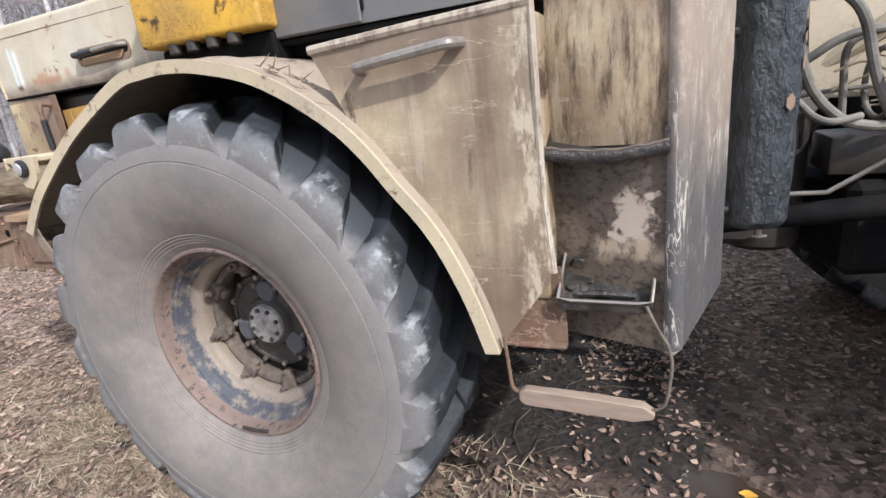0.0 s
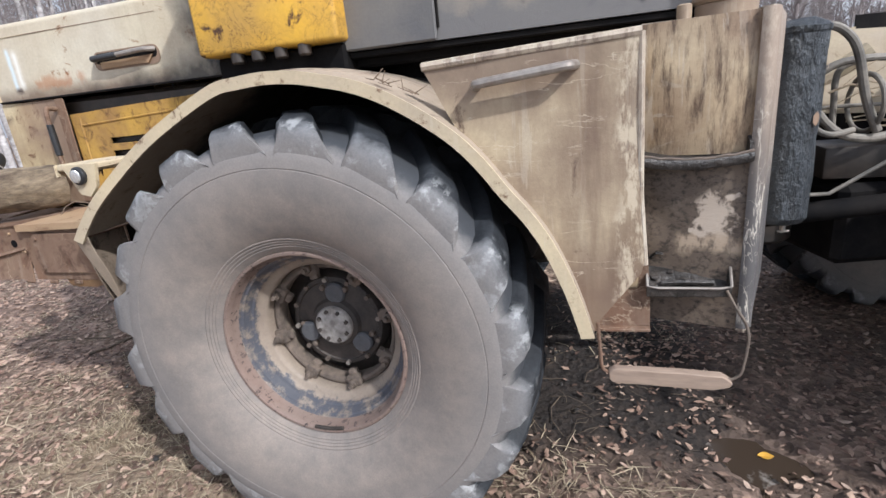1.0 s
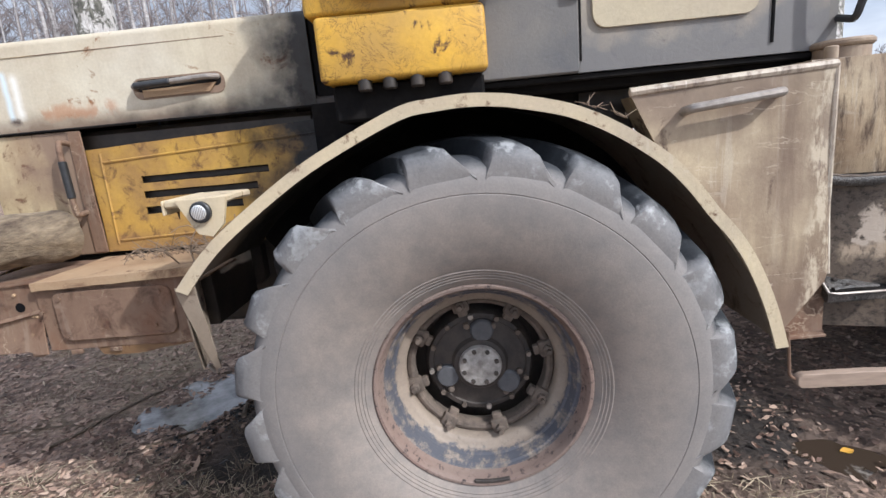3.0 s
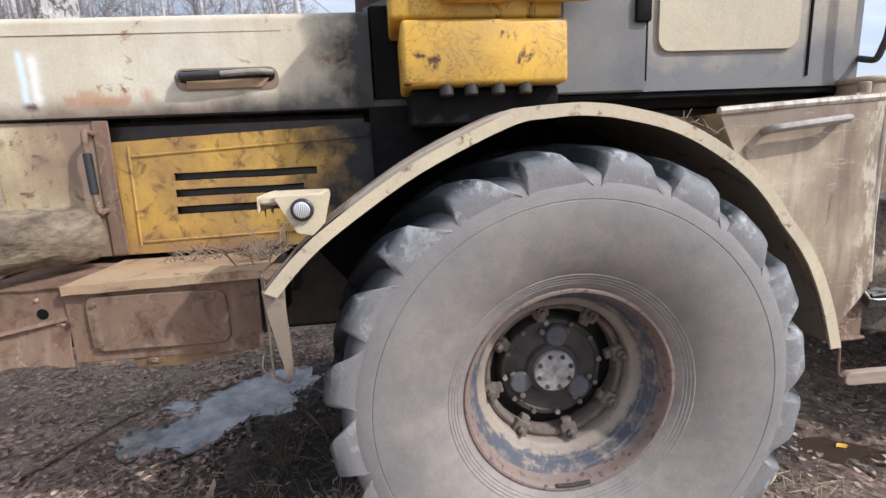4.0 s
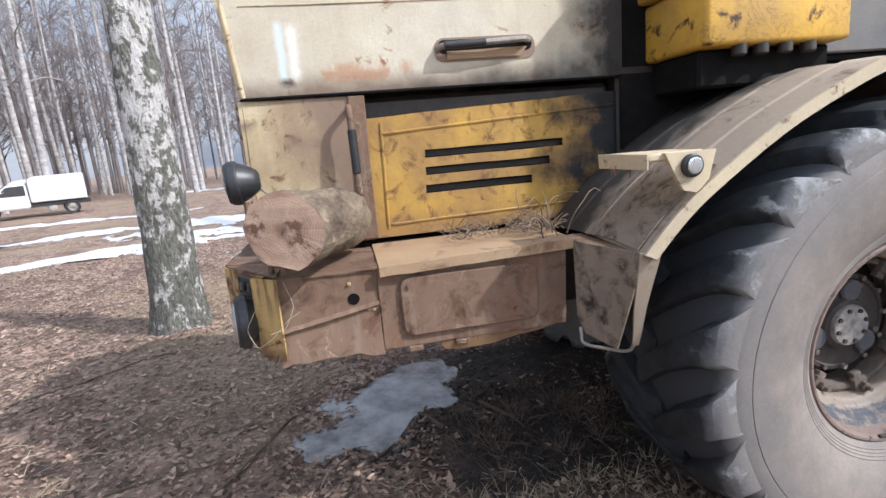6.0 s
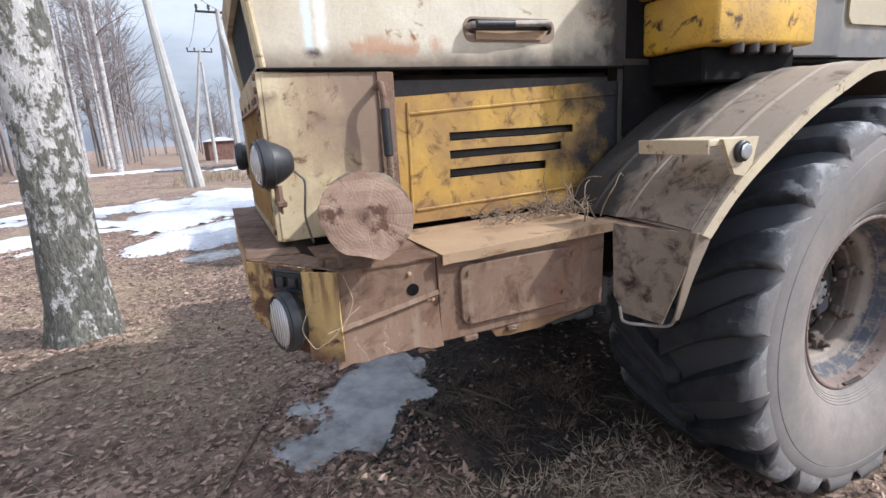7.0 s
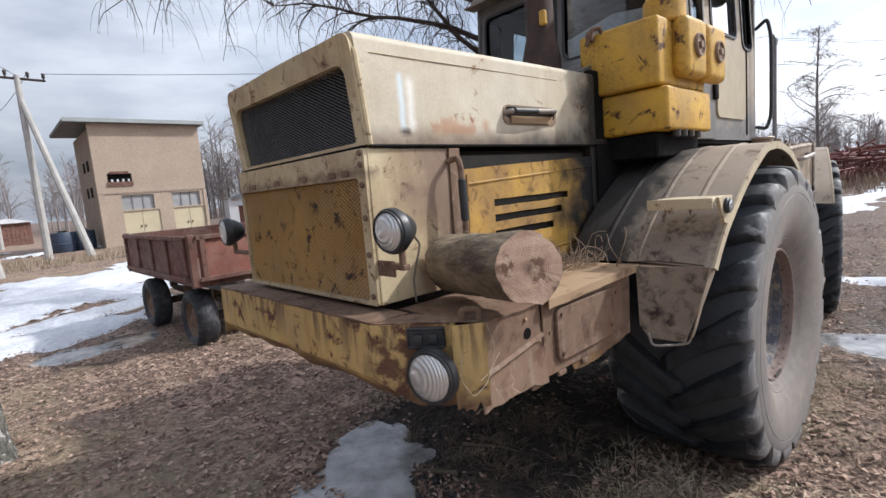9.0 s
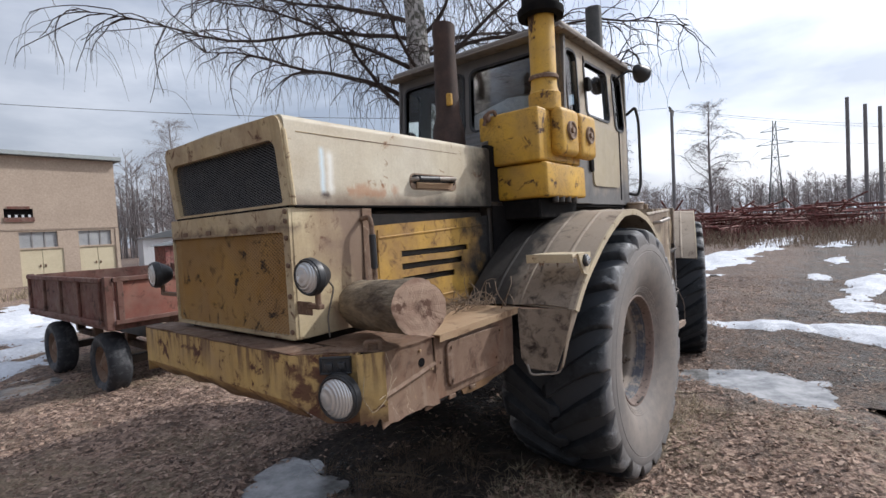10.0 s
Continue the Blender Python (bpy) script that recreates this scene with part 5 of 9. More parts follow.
bm = bmesh.new()
secs = [(-2.085, 0.0), (-1.9, 0), (-1.7, 0), (-1.5, 0), (-1.3, 0), (-1.1, 0), (-0.9, 0), (-0.75, 0), (-0.60, 0)]
rings = []
for i, (x, _) in enumerate(secs):
    sec = hood_section(x, 1.795, 2.172 + 0.005 * i / 8)
    if i == 0:
        for p in sec:
            p.x -= 0.035 * (p.z - 1.795) / 0.38
    rings.append([bm.verts.new(p + Vector((0, 0.003 * noise.noise(p * 4), 0.002 * noise.noise(p * 3)))) for p in sec])
for a, b in zip(rings, rings[1:]):
    for k in range(len(a) - 1):
        bm.faces.new((a[k], a[k + 1], b[k + 1], b[k]))
inner = [[bm.verts.new(v.co + Vector((0, (CY - v.co.y) * 0.02, -0.012 if v.co.z > 1.9 else 0))) for v in r] for r in (rings[0], rings[-1])]
for outer, inn in ((rings[0], inner[0]), (rings[-1], inner[1])):
    for k in range(len(outer) - 1):
        bm.faces.new((outer[k], outer[k + 1], inn[k + 1], inn[k]))
part("hood_shell", bm, M["cream"], hood, "cream hood, rust-spotted low down and scorched black at the rear")
# seam line and bottom edge of the hood
bm = bmesh.new()
tube(bm, [(-2.085, HY0 + 0.002, 1.795), (-0.60, HY0 + 0.002, 1.795)], 0.006, 8)
tube(bm, [(-2.10, HY0 + 0.03, 1.795), (-2.10, HY1 - 0.03, 1.795)], 0.006, 8)
part("hood_edge", bm, M["black"], hood, "dark seam under the hood")
bm = bmesh.new()
box(bm, (-2.06, HY0 - 0.0025, 2.105), (-0.95, HY0 + 0.002, 2.1075), 0.0005)
part("hood_seam", bm, M["cream_low"], hood)
# front frame round the upper grille
bm = bmesh.new()


def front_x(z):
    return -2.09 - 0.035 * (z - 1.795) / 0.38


def front_frame(bm, outer, inner_, xf, depth):
    def loop(poly, dx):
        return [bm.verts.new((xf(z) + dx, y, z)) for y, z in poly]
    o0, i0, o1, i1 = loop(outer, -0.012), loop(inner_, -0.012), loop(outer, depth), loop(inner_, depth)
    n = len(outer)
    for k in range(n):
        j = (k + 1) % n
        bm.faces.new((o0[k], o0[j], i0[j], i0[k]))
        bm.faces.new((i0[k], i0[j], i1[j], i1[k]))
        bm.faces.new((o1[k], o1[j], o0[j], o0[k]))
        bm.faces.new((i1[k], i1[j], o1[j], o1[k]))


def round_rect(y0, y1, z0, z1, r, rb=None):
    rb = r if rb is None else rb
    out = []
    for cy, cz, a0, rr in ((y0 + rb, z0 + rb, 180, rb), (y1 - rb, z0 + rb, 270, rb), (y1 - r, z1 - r, 0, r), (y0 + r, z1 - r, 90, r)):
        for k in range(5):
            t = radians(a0 + 90 * k / 4)
            out.append((cy + rr * math.cos(t), cz + rr * math.sin(t)))
    return out


front_frame(bm, round_rect(HY0 + 0.004, HY1 - 0.004, 1.800, 2.170, 0.045, 0.004), round_rect(3.935, 4.905, 1.812, 2.078, 0.05, 0.01), front_x, 0.03)
part("hood_front", bm, M["cream_low"], hood, "cream front frame")


def mesh_grille(bm, y0, y1, z0, z1, xf, pitch, thick, slope=0.62):
    """Expanded metal: two sets of slanting strands."""
    for sg in (1, -1):
        s = y0 - (z1 - z0) / slope - pitch
        while s < y1 + (z1 - z0) / slope:
            pts = []
            for k in range(2):
                z = z0 if k == 0 else z1
                pts.append((s + sg * (z - z0) / slope, z))
            s += pitch
            (ya, za), (yb, zb) = pts
            if ya > yb:
                ya, za, yb, zb = yb, zb, ya, za
            if yb < y0 or ya > y1:
                continue
            if ya < y0:
                za, ya = za + (zb - za) * (y0 - ya) / (yb - ya), y0
            if yb > y1:
                zb, yb = za + (zb - za) * (y1 - ya) / (yb - ya), y1
            if yb - ya < 0.004:
                continue
            d = Vector((0, yb - ya, zb - za)).normalized()
            nrm = Vector((0, -d.z, d.y)) * thick
            vs = [bm.verts.new(Vector((xf(z) + dx, y, z)) + o) for y, z, o, dx in (
                (ya, za, nrm, 0), (yb, zb, nrm, 0), (yb, zb, -nrm, -0.004), (ya, za, -nrm, -0.004))]
            bm.faces.new(vs)


bm = bmesh.new()
mesh_grille(bm, 3.937, 4.903, 1.812, 2.076, lambda z: front_x(z) + 0.012, 0.028, 0.0023, 0.45)
part("upper_grille", bm, M["grille_dark"], hood, "dark expanded metal grille")
bm = bmesh.new()
prism(bm, [(3.93, 1.80), (4.91, 1.80), (4.91, 2.08), (3.93, 2.08)], "yz", -2.06, -2.055)
part("grille_backing", bm, M["black"], hood)
for y in (HY0 + 0.004, HY1 - 0.004):
    bm = bmesh.new()
    tube(bm, [(front_x(z) + 0.004, y + (0.03 if y < CY else -0.03) * max(0, (z - 2.10) / 0.06), z) for z in (1.80, 1.9, 2.0, 2.10, 2.15)], 0.011, 8)
    part("hood_corner", bm, M["cream_low"], hood, "rust-edged corner bead")
# hood latch: pocket with a bar
bm = bmesh.new()
prism(bm, round_rect(-1.375, -0.975, 1.885, 1.972, 0.035), "xz", HY0 - 0.004, HY0 + 0.002)
part("handle_pocket", bm, M["cream_low"], hood, "pressed rounded pocket behind the handle")
# flat black plate paints the shade in the pocket; nothing is cut in
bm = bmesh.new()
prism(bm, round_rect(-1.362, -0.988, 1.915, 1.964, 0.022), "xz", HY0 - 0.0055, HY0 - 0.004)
part("pocket_shade_plate", bm, M["black"], hood)
bm = bmesh.new()
prism(bm, [(-1.33, 1.892), (-1.04, 1.894), (-1.01, 1.928), (-1.33, 1.922)], "xz", HY0 - 0.012, HY0 - 0.006)
part("pocket_plate", bm, M["step"], hood, "worn pinkish plate under the handle")
bm = bmesh.new()
tube(bm, bent([(-1.36, HY0, 1.935), (-1.355, HY0 - 0.035, 1.938), (-1.20, HY0 - 0.045, 1.942), (-1.03, HY0 - 0.04, 1.950), (-1.00, HY0, 1.950)]), 0.012, 10)
part("hood_handle", bm, M["bright"], hood, "worn bare metal handle")
bm = bmesh.new()
drum(bm, (-1.345, HY0 - 0.041, 1.938), (-1.185, HY0 - 0.046, 1.942), 0.0145, 12, 0.003)
part("handle_grip", bm, M["lamp_black"], hood)

# ------------------------------------------------ radiator casing below the hood
casing = group_part("radiator_casing", tractor)
bm = bmesh.new()
box(bm, (-2.10, 3.885, 1.235), (-1.672, 3.893, 1.788), 0.003)
split_long(bm, 0.08)
dent(bm, 0.004, 4)
part("side_panel", bm, M["cream_low"], casing, "cream side panel fading into brown dust")
bm = bmesh.new()
box(bm, (-2.10, 4.947, 1.235), (-1.672, 4.955, 1.788), 0.003)
part("side_panel", bm, M["cream_low"], casing)
bm = bmesh.new()
box(bm, (-1.722, 3.876, 1.24), (-1.660, 3.884, 1.786), 0.003)
split_long(bm, 0.08)
dent(bm, 0.004, 4, 3)
part("hinged_strip", bm, M["rust"], casing, "brown dusty hinge panel")
bm = bmesh.new()
front_frame(bm, round_rect(3.888, 4.995, 1.235, 1.790, 0.01), round_rect(3.935, 4.985, 1.250, 1.690, 0.015), lambda z: -2.10, 0.04)
part("casing_front", bm, M["cream_low"], casing, "cream frame round the lower grille")
for z in (1.27, 1.42, 1.55, 1.665, 1.735, 1.775):
    bm = bmesh.new()
    drum(bm, (-2.112, 3.908, z), (-2.122, 3.908, z), 0.011, 8, 0.002)
    part("casing_bolt", bm, M["rust"], casing)
for y in (3.99, 4.08, 4.3, 4.55, 4.8):
    bm = bmesh.new()
    box(bm, (-2.118, y, 1.700), (-2.110, y + 0.05, 1.722), 0.004)
    part("casing_clip", bm, M["rust"], casing)
bm = bmesh.new()
mesh_grille(bm, 3.937, 4.983, 1.252, 1.688, lambda z: -2.098, 0.026, 0.0034, 0.62)
part("lower_grille", bm, M["ochre"], casing, "ochre expanded metal grille with dark oil stains")
bm = bmesh.new()
prism(bm, [(3.93, 1.24), (4.99, 1.24), (4.99, 1.70), (3.93, 1.70)], "yz", -2.088, -2.080)
part("radiator_core", bm, M["core"], casing, "dirty brown radiator core")
bm = bmesh.new()
tube(bm, bent([(-1.722, 3.88, 1.735), (-1.722, 3.825, 1.742), (-1.720, 3.815, 1.70), (-1.716, 3.815, 1.45), (-1.714, 3.825, 1.422), (-1.714, 3.88, 1.43)]), 0.012, 10)
part("grab_handle", bm, M["rust"], casing)
bm = bmesh.new()
drum(bm, (-1.719, 3.815, 1.66), (-1.717, 3.815, 1.50), 0.0165, 12, 0.003)
part("handle_grip", bm, M["lamp_black"], casing)

# yellow engine panel with three slots
panel = group_part("engine_panel", tractor)
bm = bmesh.new()
Y0, Y1 = 3.897, 3.905


wall_with_holes(bm, -1.668, -0.55, 1.235, 1.700, [(-1.450, -1.00, 1.395, 1.428), (-1.446, -0.92, 1.466, 1.498), (-1.443, -0.857, 1.535, 1.567)], lambda u, v, w: (u, Y0 + w, v), 0.008)
split_long(bm, 0.12)
for v in bm.verts:
    if v.co.z > 1.60:
        v.co.z += 0.42 * (v.co.z - 1.60) * (v.co.x + 1.66) / 1.1
dent(bm, 0.004, 6, 2)
part("panel_sheet", bm, M["yellow_burnt"], panel, "yellow slotted panel with peeling, scorched paint")
for z in (1.640, 1.285):
    bm = bmesh.new()
    tube(bm, [(-1.60, Y0, z), (-0.62, Y0, z + (0.045 if z > 1.5 else 0.02))], 0.006, 6)
    part("panel_rib", bm, M["yellow_burnt"], panel)
bm = bmesh.new()
tube(bm, [(-1.615, Y0, 1.27), (-1.605, Y0, 1.68)], 0.006, 6)
part("panel_rib", bm, M["yellow_burnt"], panel)
for z0 in (1.392, 1.463, 1.532):
    bm = bmesh.new()
    box(bm, (-1.452, Y1, z0), (-0.86, Y1 + 0.012, z0 + 0.008), 0.002)
    box(bm, (-1.452, Y1, z0 + 0.03), (-0.86, Y1 + 0.03, z0 + 0.036), 0.002)
    part("slot_lip", bm, M["black"], panel)
# bulkhead filling the gap between hood and cab, its shade painted black with the soot
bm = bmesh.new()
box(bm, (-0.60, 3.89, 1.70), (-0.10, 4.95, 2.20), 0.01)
# inner box added to close a slit to the sky
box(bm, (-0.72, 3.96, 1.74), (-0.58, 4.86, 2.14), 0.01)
part("bulkhead", bm, M["black"], tractor, "bulkhead black with soot and painted shade")
bm = bmesh.new()
prism(bm, [(-0.62, 2.16), (-0.62, 2.20), (-0.02, 2.42), (0.05, 2.42), (0.05, 2.16)], "xz", 3.93, 4.91)
split_long(bm, 0.2)
part("cowl", bm, M["cab"], tractor, "grey sloping cowl in front of the windscreen")

# ------------------------------------------------ lower boxes, step plate
low = group_part("battery_box", tractor)
bm = bmesh.new()
box(bm, (-2.03, 3.50, 0.915), (-1.70, 3.508, 1.205), 0.002)
split_long(bm, 0.06)
dent(bm, 0.007, 5, 1)
for v in bm.verts:
    fold = 1.04 + 0.18 * (v.co.x + 2.03)
    if v.co.z < fold:
        v.co.y -= 0.12 * (fold - v.co.z)
    if v.co.z < 0.94:
        v.co.z += 0.020 * noise.noise((v.co.x * 22, 0, 3)) + 0.01
part("hole_plate", bm, M["rust"], low, "rust-brown plate with a round hole")
bm = bmesh.new()
sheet(bm, lambda u, v: (-2.015 + 0.315 * u, 3.497 - 0.010 * v, 1.040 + 0.057 * u - 0.012 * v + 0.003 * noise.noise((u * 12, 0, 4))), 16, 2, 0.004)
part("plate_fold", bm, M["rust"], low)
for x, z in ((-1.79, 1.165), (-1.735, 1.075), (-1.72, 1.072)):
    bm = bmesh.new()
    drum(bm, (x, 3.500, z), (x, 3.490, z), 0.007, 8, 0.002)
    part("box_bolt", bm, M["step"], low)
# black disc on the plate, painting the dark inside of a round hole
bm = bmesh.new()
drum(bm, (-1.781, 3.4995, 1.113), (-1.781, 3.4960, 1.113), 0.019, 20)
part("hole_shade_disc", bm, M["black"], low)
bm = bmesh.new()
box(bm, (-1.70, 3.492, 0.925), (-1.05, 3.500, 1.205), 0.002)
split_long(bm, 0.08)
dent(bm, 0.006, 4, 2)
part("box_front", bm, M["rust"], low, "rust-brown battery box front")
bm = bmesh.new()
prism(bm, [(x, z) for x, z in round_rect(-1.63, -1.16, 0.965, 1.165, 0.035)], "xz", 3.478, 3.494)
split_long(bm, 0.1)
dent(bm, 0.003, 5, 3)
bmesh.ops.bevel(bm, geom=[e for e in bm.edges if len(e.link_faces) == 2 and e.calc_face_angle(0) > 1.0], offset=0.004, segments=1, affect="EDGES")
part("box_lid", bm, M["rust"], low, "pressed lid with rounded corners")
for x, z in ((-1.60, 1.14), (-1.20, 1.14), (-1.60, 0.99), (-1.24, 1.01), (-1.68, 1.09)):
    bm = bmesh.new()
    drum(bm, (x, 3.478, z), (x, 3.470, z), 0.008, 8)
    part("box_bolt", bm, M["rust"], low)
bm = bmesh.new()
box(bm, (-2.0, 3.56, 0.96), (-1.03, 3.95, 1.195), 0.004)
part("box_body", bm, M["frame"], low)
bm = bmesh.new()
prism(bm, [(-1.52, 0.925), (-1.05, 0.935), (-1.16, 0.915), (-1.45, 0.885), (-1.50, 0.89)], "xz", 3.496, 3.502)
split_long(bm, 0.05)
dent(bm, 0.012, 8, 5)
part("torn_plate", bm, M["bumper"], low, "torn strip with yellow paint")
for x in (-1.78, -1.62, -1.46):
    bm = bmesh.new()
    box(bm, (x, 3.487, 0.905), (x + 0.05, 3.500, 0.925), 0.004)
    part("hinge", bm, M["rust"], low)
bm = bmesh.new()


def step_top(u, v):
    x = -1.690 + 0.675 * u
    y = 3.470 + 0.42 * v
    z = 1.212 + 0.016 * u + 0.012 * noise.noise((x * 3, y * 3, 0)) * (0.3 + v)
    return (x, y, z)


sheet(bm, step_top, 20, 14, 0.005)
sheet(bm, lambda u, v: (-1.690 + 0.675 * u, 3.469 + 0.001 * v, 1.213 + 0.016 * u - 0.032 * v + 0.003 * noise.noise((u * 9, 0, 0))), 20, 2, 0.004)
part("step_plate", bm, M["step"], low, "flat step plate under yellow-brown dust")
bm = bmesh.new()
sheet(bm, lambda u, v: (-2.02 + 0.33 * u, 3.49 + 0.40 * v, 1.207 + 0.008 * noise.noise((u * 4, v * 4, 2))), 10, 10, 0.005)
part("front_shelf", bm, M["rust"], low, "buckled rust-brown shelf")

# ------------------------------------------------ bumper
bumper = group_part("bumper", tractor)
BY0, BY1 = 3.787, 5.160
bm = bmesh.new()


def bump_front(u, v):
    y = BY0 + (BY1 - BY0) * u
    z = 1.210 - 0.27 * v
    x = -2.222 + (0.09 * max(0, v - 0.68) / 0.32) + 0.004 * noise.noise((y * 3, z * 6, 1))
    if v > 0.68:
        z += 0.018 * noise.noise((y * 7, 0, 4)) * (v - 0.68) / 0.32
        x += 0.03 * noise.noise((y * 4, 0, 9)) * (v - 0.68) / 0.32
    return (x, y, z)


sheet(bm, bump_front, 36, 12, 0.006)
part("bumper_front", bm, M["bumper"], bumper, "yellow bumper plate with rust and scraped paint")
bm = bmesh.new()
sheet(bm, lambda u, v: (-2.224 + 0.165 * v, BY0 + (BY1 - BY0) * u, 1.213 - 0.006 * v + 0.006 * noise.noise((u * 8, v * 3, 6))), 36, 4, 0.006)
part("bumper_top", bm, M["rust"], bumper, "rust-brown bumper top")
bm = bmesh.new()
sheet(bm, lambda u, v: (-2.222 + 0.165 * u, BY0 - 0.225 * u + 0.005 * noise.noise((u * 6, v * 5, 3)), 1.210 - (0.184 + 0.084 * min(1, u / 0.5)) * v + 0.008 * v * noise.noise((u * 14, 0, 8))), 12, 12, 0.006)
part("bumper_corner", bm, M["bumper"], bumper, "dented yellow bumper corner")
bm = bmesh.new()
sheet(bm, lambda u, v: (-2.222 + 0.21 * u + 0.10 * v * (1 - u), BY0 - 0.285 * u + 0.16 * v, 1.216 - 0.004 * v + 0.012 * noise.noise((u * 5, v * 4, 8))), 14, 6, 0.005)
part("corner_top", bm, M["rust"], bumper, "buckled rusty top plate")
bm = bmesh.new()
sheet(bm, lambda u, v: (-2.092 + 0.085 * u, 3.545 - 0.065 * u + 0.004 * noise.noise((u * 5, v * 8, 2)), 1.212 - (0.268 + 0.035 * noise.noise((u * 5 + 2, 3, 0))) * v), 12, 12, 0.006)
sheet(bm, lambda u, v: (-2.092 + 0.035 * u, 3.545 + 0.035 * u, 1.212 - 0.262 * v), 3, 12, 0.005)
part("corner_post", bm, M["bumper"], bumper, "flaking yellow corner plate")
bm = bmesh.new()
box(bm, (-2.03, 3.62, 0.97), (-1.97, 3.80, 1.19), 0.006)
part("lamp_recess", bm, M["black"], bumper)
bm = bmesh.new()
at = Matrix.Translation((-2.122, 3.632, 1.168)) @ Matrix.Rotation(math.atan2(-0.225, 0.165), 4, "Z")
box(bm, (-0.062, -0.008, -0.034), (0.062, 0.030, -0.026), 0.003, 1, at)
box(bm, (-0.062, -0.008, 0.026), (0.062, 0.030, 0.034), 0.003, 1, at)
box(bm, (-0.062, -0.008, -0.026), (-0.054, 0.030, 0.026), 0.003, 1, at)
box(bm, (0.054, -0.008, -0.026), (0.062, 0.030, 0.026), 0.003, 1, at)
box(bm, (-0.054, -0.003, -0.026), (0.054, 0.004, 0.026), 0.001, 1, at)
box(bm, (-0.040, -0.016, -0.018), (-0.008, -0.002, 0.014), 0.006, 2, at)
box(bm, (0.010, -0.014, -0.018), (0.040, -0.002, 0.014), 0.006, 2, at)
part("indicator_lamp", bm, M["lamp_black"], bumper, "broken black indicator housing")
bm = bmesh.new()
tube(bm, bent([(-2.03, 3.56, 1.21), (-2.03, 3.56, 1.245), (-1.985, 3.53, 1.245), (-1.985, 3.53, 1.21)]), 0.010, 8)
part("lifting_eye", bm, M["rust"], bumper)
bm = bmesh.new()
sheet(bm, lambda u, v: (-2.222 + 0.2 * u, BY1 + 0.02 * u, 1.210 - 0.24 * v), 4, 6, 0.006)
part("bumper_end", bm, M["bumper"], bumper)


def make_headlamp(centre, aim, r, deep=1.0):
    """aim: the direction in which the lens looks."""
    h = group_part("headlamp", tractor, centre)
    c, a = Vector(centre), Vector(aim).normalized()
    turn = Matrix.Translation(c) @ a.to_track_quat("Z", "Y").to_matrix().to_4x4()

    def spun(profile):
        b = bmesh.new()
        lathe(b, [(max(q, 0.0005), z) for q, z in profile], (0, 0, 0), "z", 32)
        bmesh.ops.transform(b, matrix=turn, verts=b.verts)
        return b
    part("lamp_shell", spun([(r * 0.94, 0.002), (r * 1.02, 0.0), (r * 1.05, -0.008), (r * 1.05, -0.026), (r * 1.0, -0.031), (r * 0.95, -0.048 * deep), (r * 0.80, -0.088 * deep), (r * 0.62, -0.120 * deep), (r * 0.50, -0.138 * deep), (r * 0.36, -0.146 * deep), (0, -0.148 * deep)]), M["lamp_black"], h, "black rubber lamp shell")
    part("lamp_ring", spun([(r * 0.86, 0.008), (r * 0.94, 0.010), (r * 0.97, 0.002), (r * 0.94, -0.006)]), M["lamp_black"], h)
    part("lens", spun([(r * 0.89, 0.004), (r * 0.75, 0.012), (r * 0.45, 0.019), (r * 0.2, 0.022), (0, 0.0225)]), M["lens"], h, "ribbed clear glass lens")
    return h


hl = make_headlamp((-2.148, 3.737, 1.507), (-1, -0.10, -0.05), 0.072, 0.66)
bm = bmesh.new()
box(bm, (-2.115, 3.72, 1.375), (-2.085, 3.80, 1.395), 0.004)
box(bm, (-2.10, 3.79, 1.345), (-2.092, 3.888, 1.40), 0.003)
tube(bm, [(-2.105, 3.735, 1.39), (-2.105, 3.735, 1.44)], 0.012, 8)
part("lamp_bracket", bm, M["rust"], hl)
bm = bmesh.new()
tube(bm, bent([(-2.05, 3.73, 1.48), (-2.02, 3.74, 1.45), (-2.03, 3.78, 1.33), (-2.01, 3.80, 1.24)]), 0.004, 6)
part("lamp_cable", bm, M["hose"], hl)
hr = make_headlamp((-2.150, 5.190, 1.497), (-1, 0.10, -0.02), 0.072, 0.66)
bm = bmesh.new()
box(bm, (-2.115, 5.00, 1.375), (-2.085, 5.20, 1.395), 0.004)
tube(bm, [(-2.105, 5.19, 1.39), (-2.105, 5.19, 1.44)], 0.012, 8)
part("lamp_bracket", bm, M["rust"], hr)
make_headlamp((-2.160, 3.585, 1.060), (-1, -0.26, 0.03), 0.086, 0.55)
bm = bmesh.new()
pts = [(-2.08, 3.52, 1.13), (-2.12, 3.49, 1.06), (-2.09, 3.47, 1.0), (-2.04, 3.46, 1.03), (-1.99, 3.47, 1.08), (-1.95, 3.48, 1.10)]
tube(bm, bent(pts), 0.0011, 5)
part("loose_wire", bm, M["straw"], bumper)
bm = bmesh.new()
tube(bm, bent([(-1.99, 3.49, 1.20), (-1.965, 3.485, 1.12), (-2.0, 3.48, 1.05), (-2.05, 3.475, 1.04)]), 0.0011, 5)
part("loose_wire", bm, M["straw"], bumper)

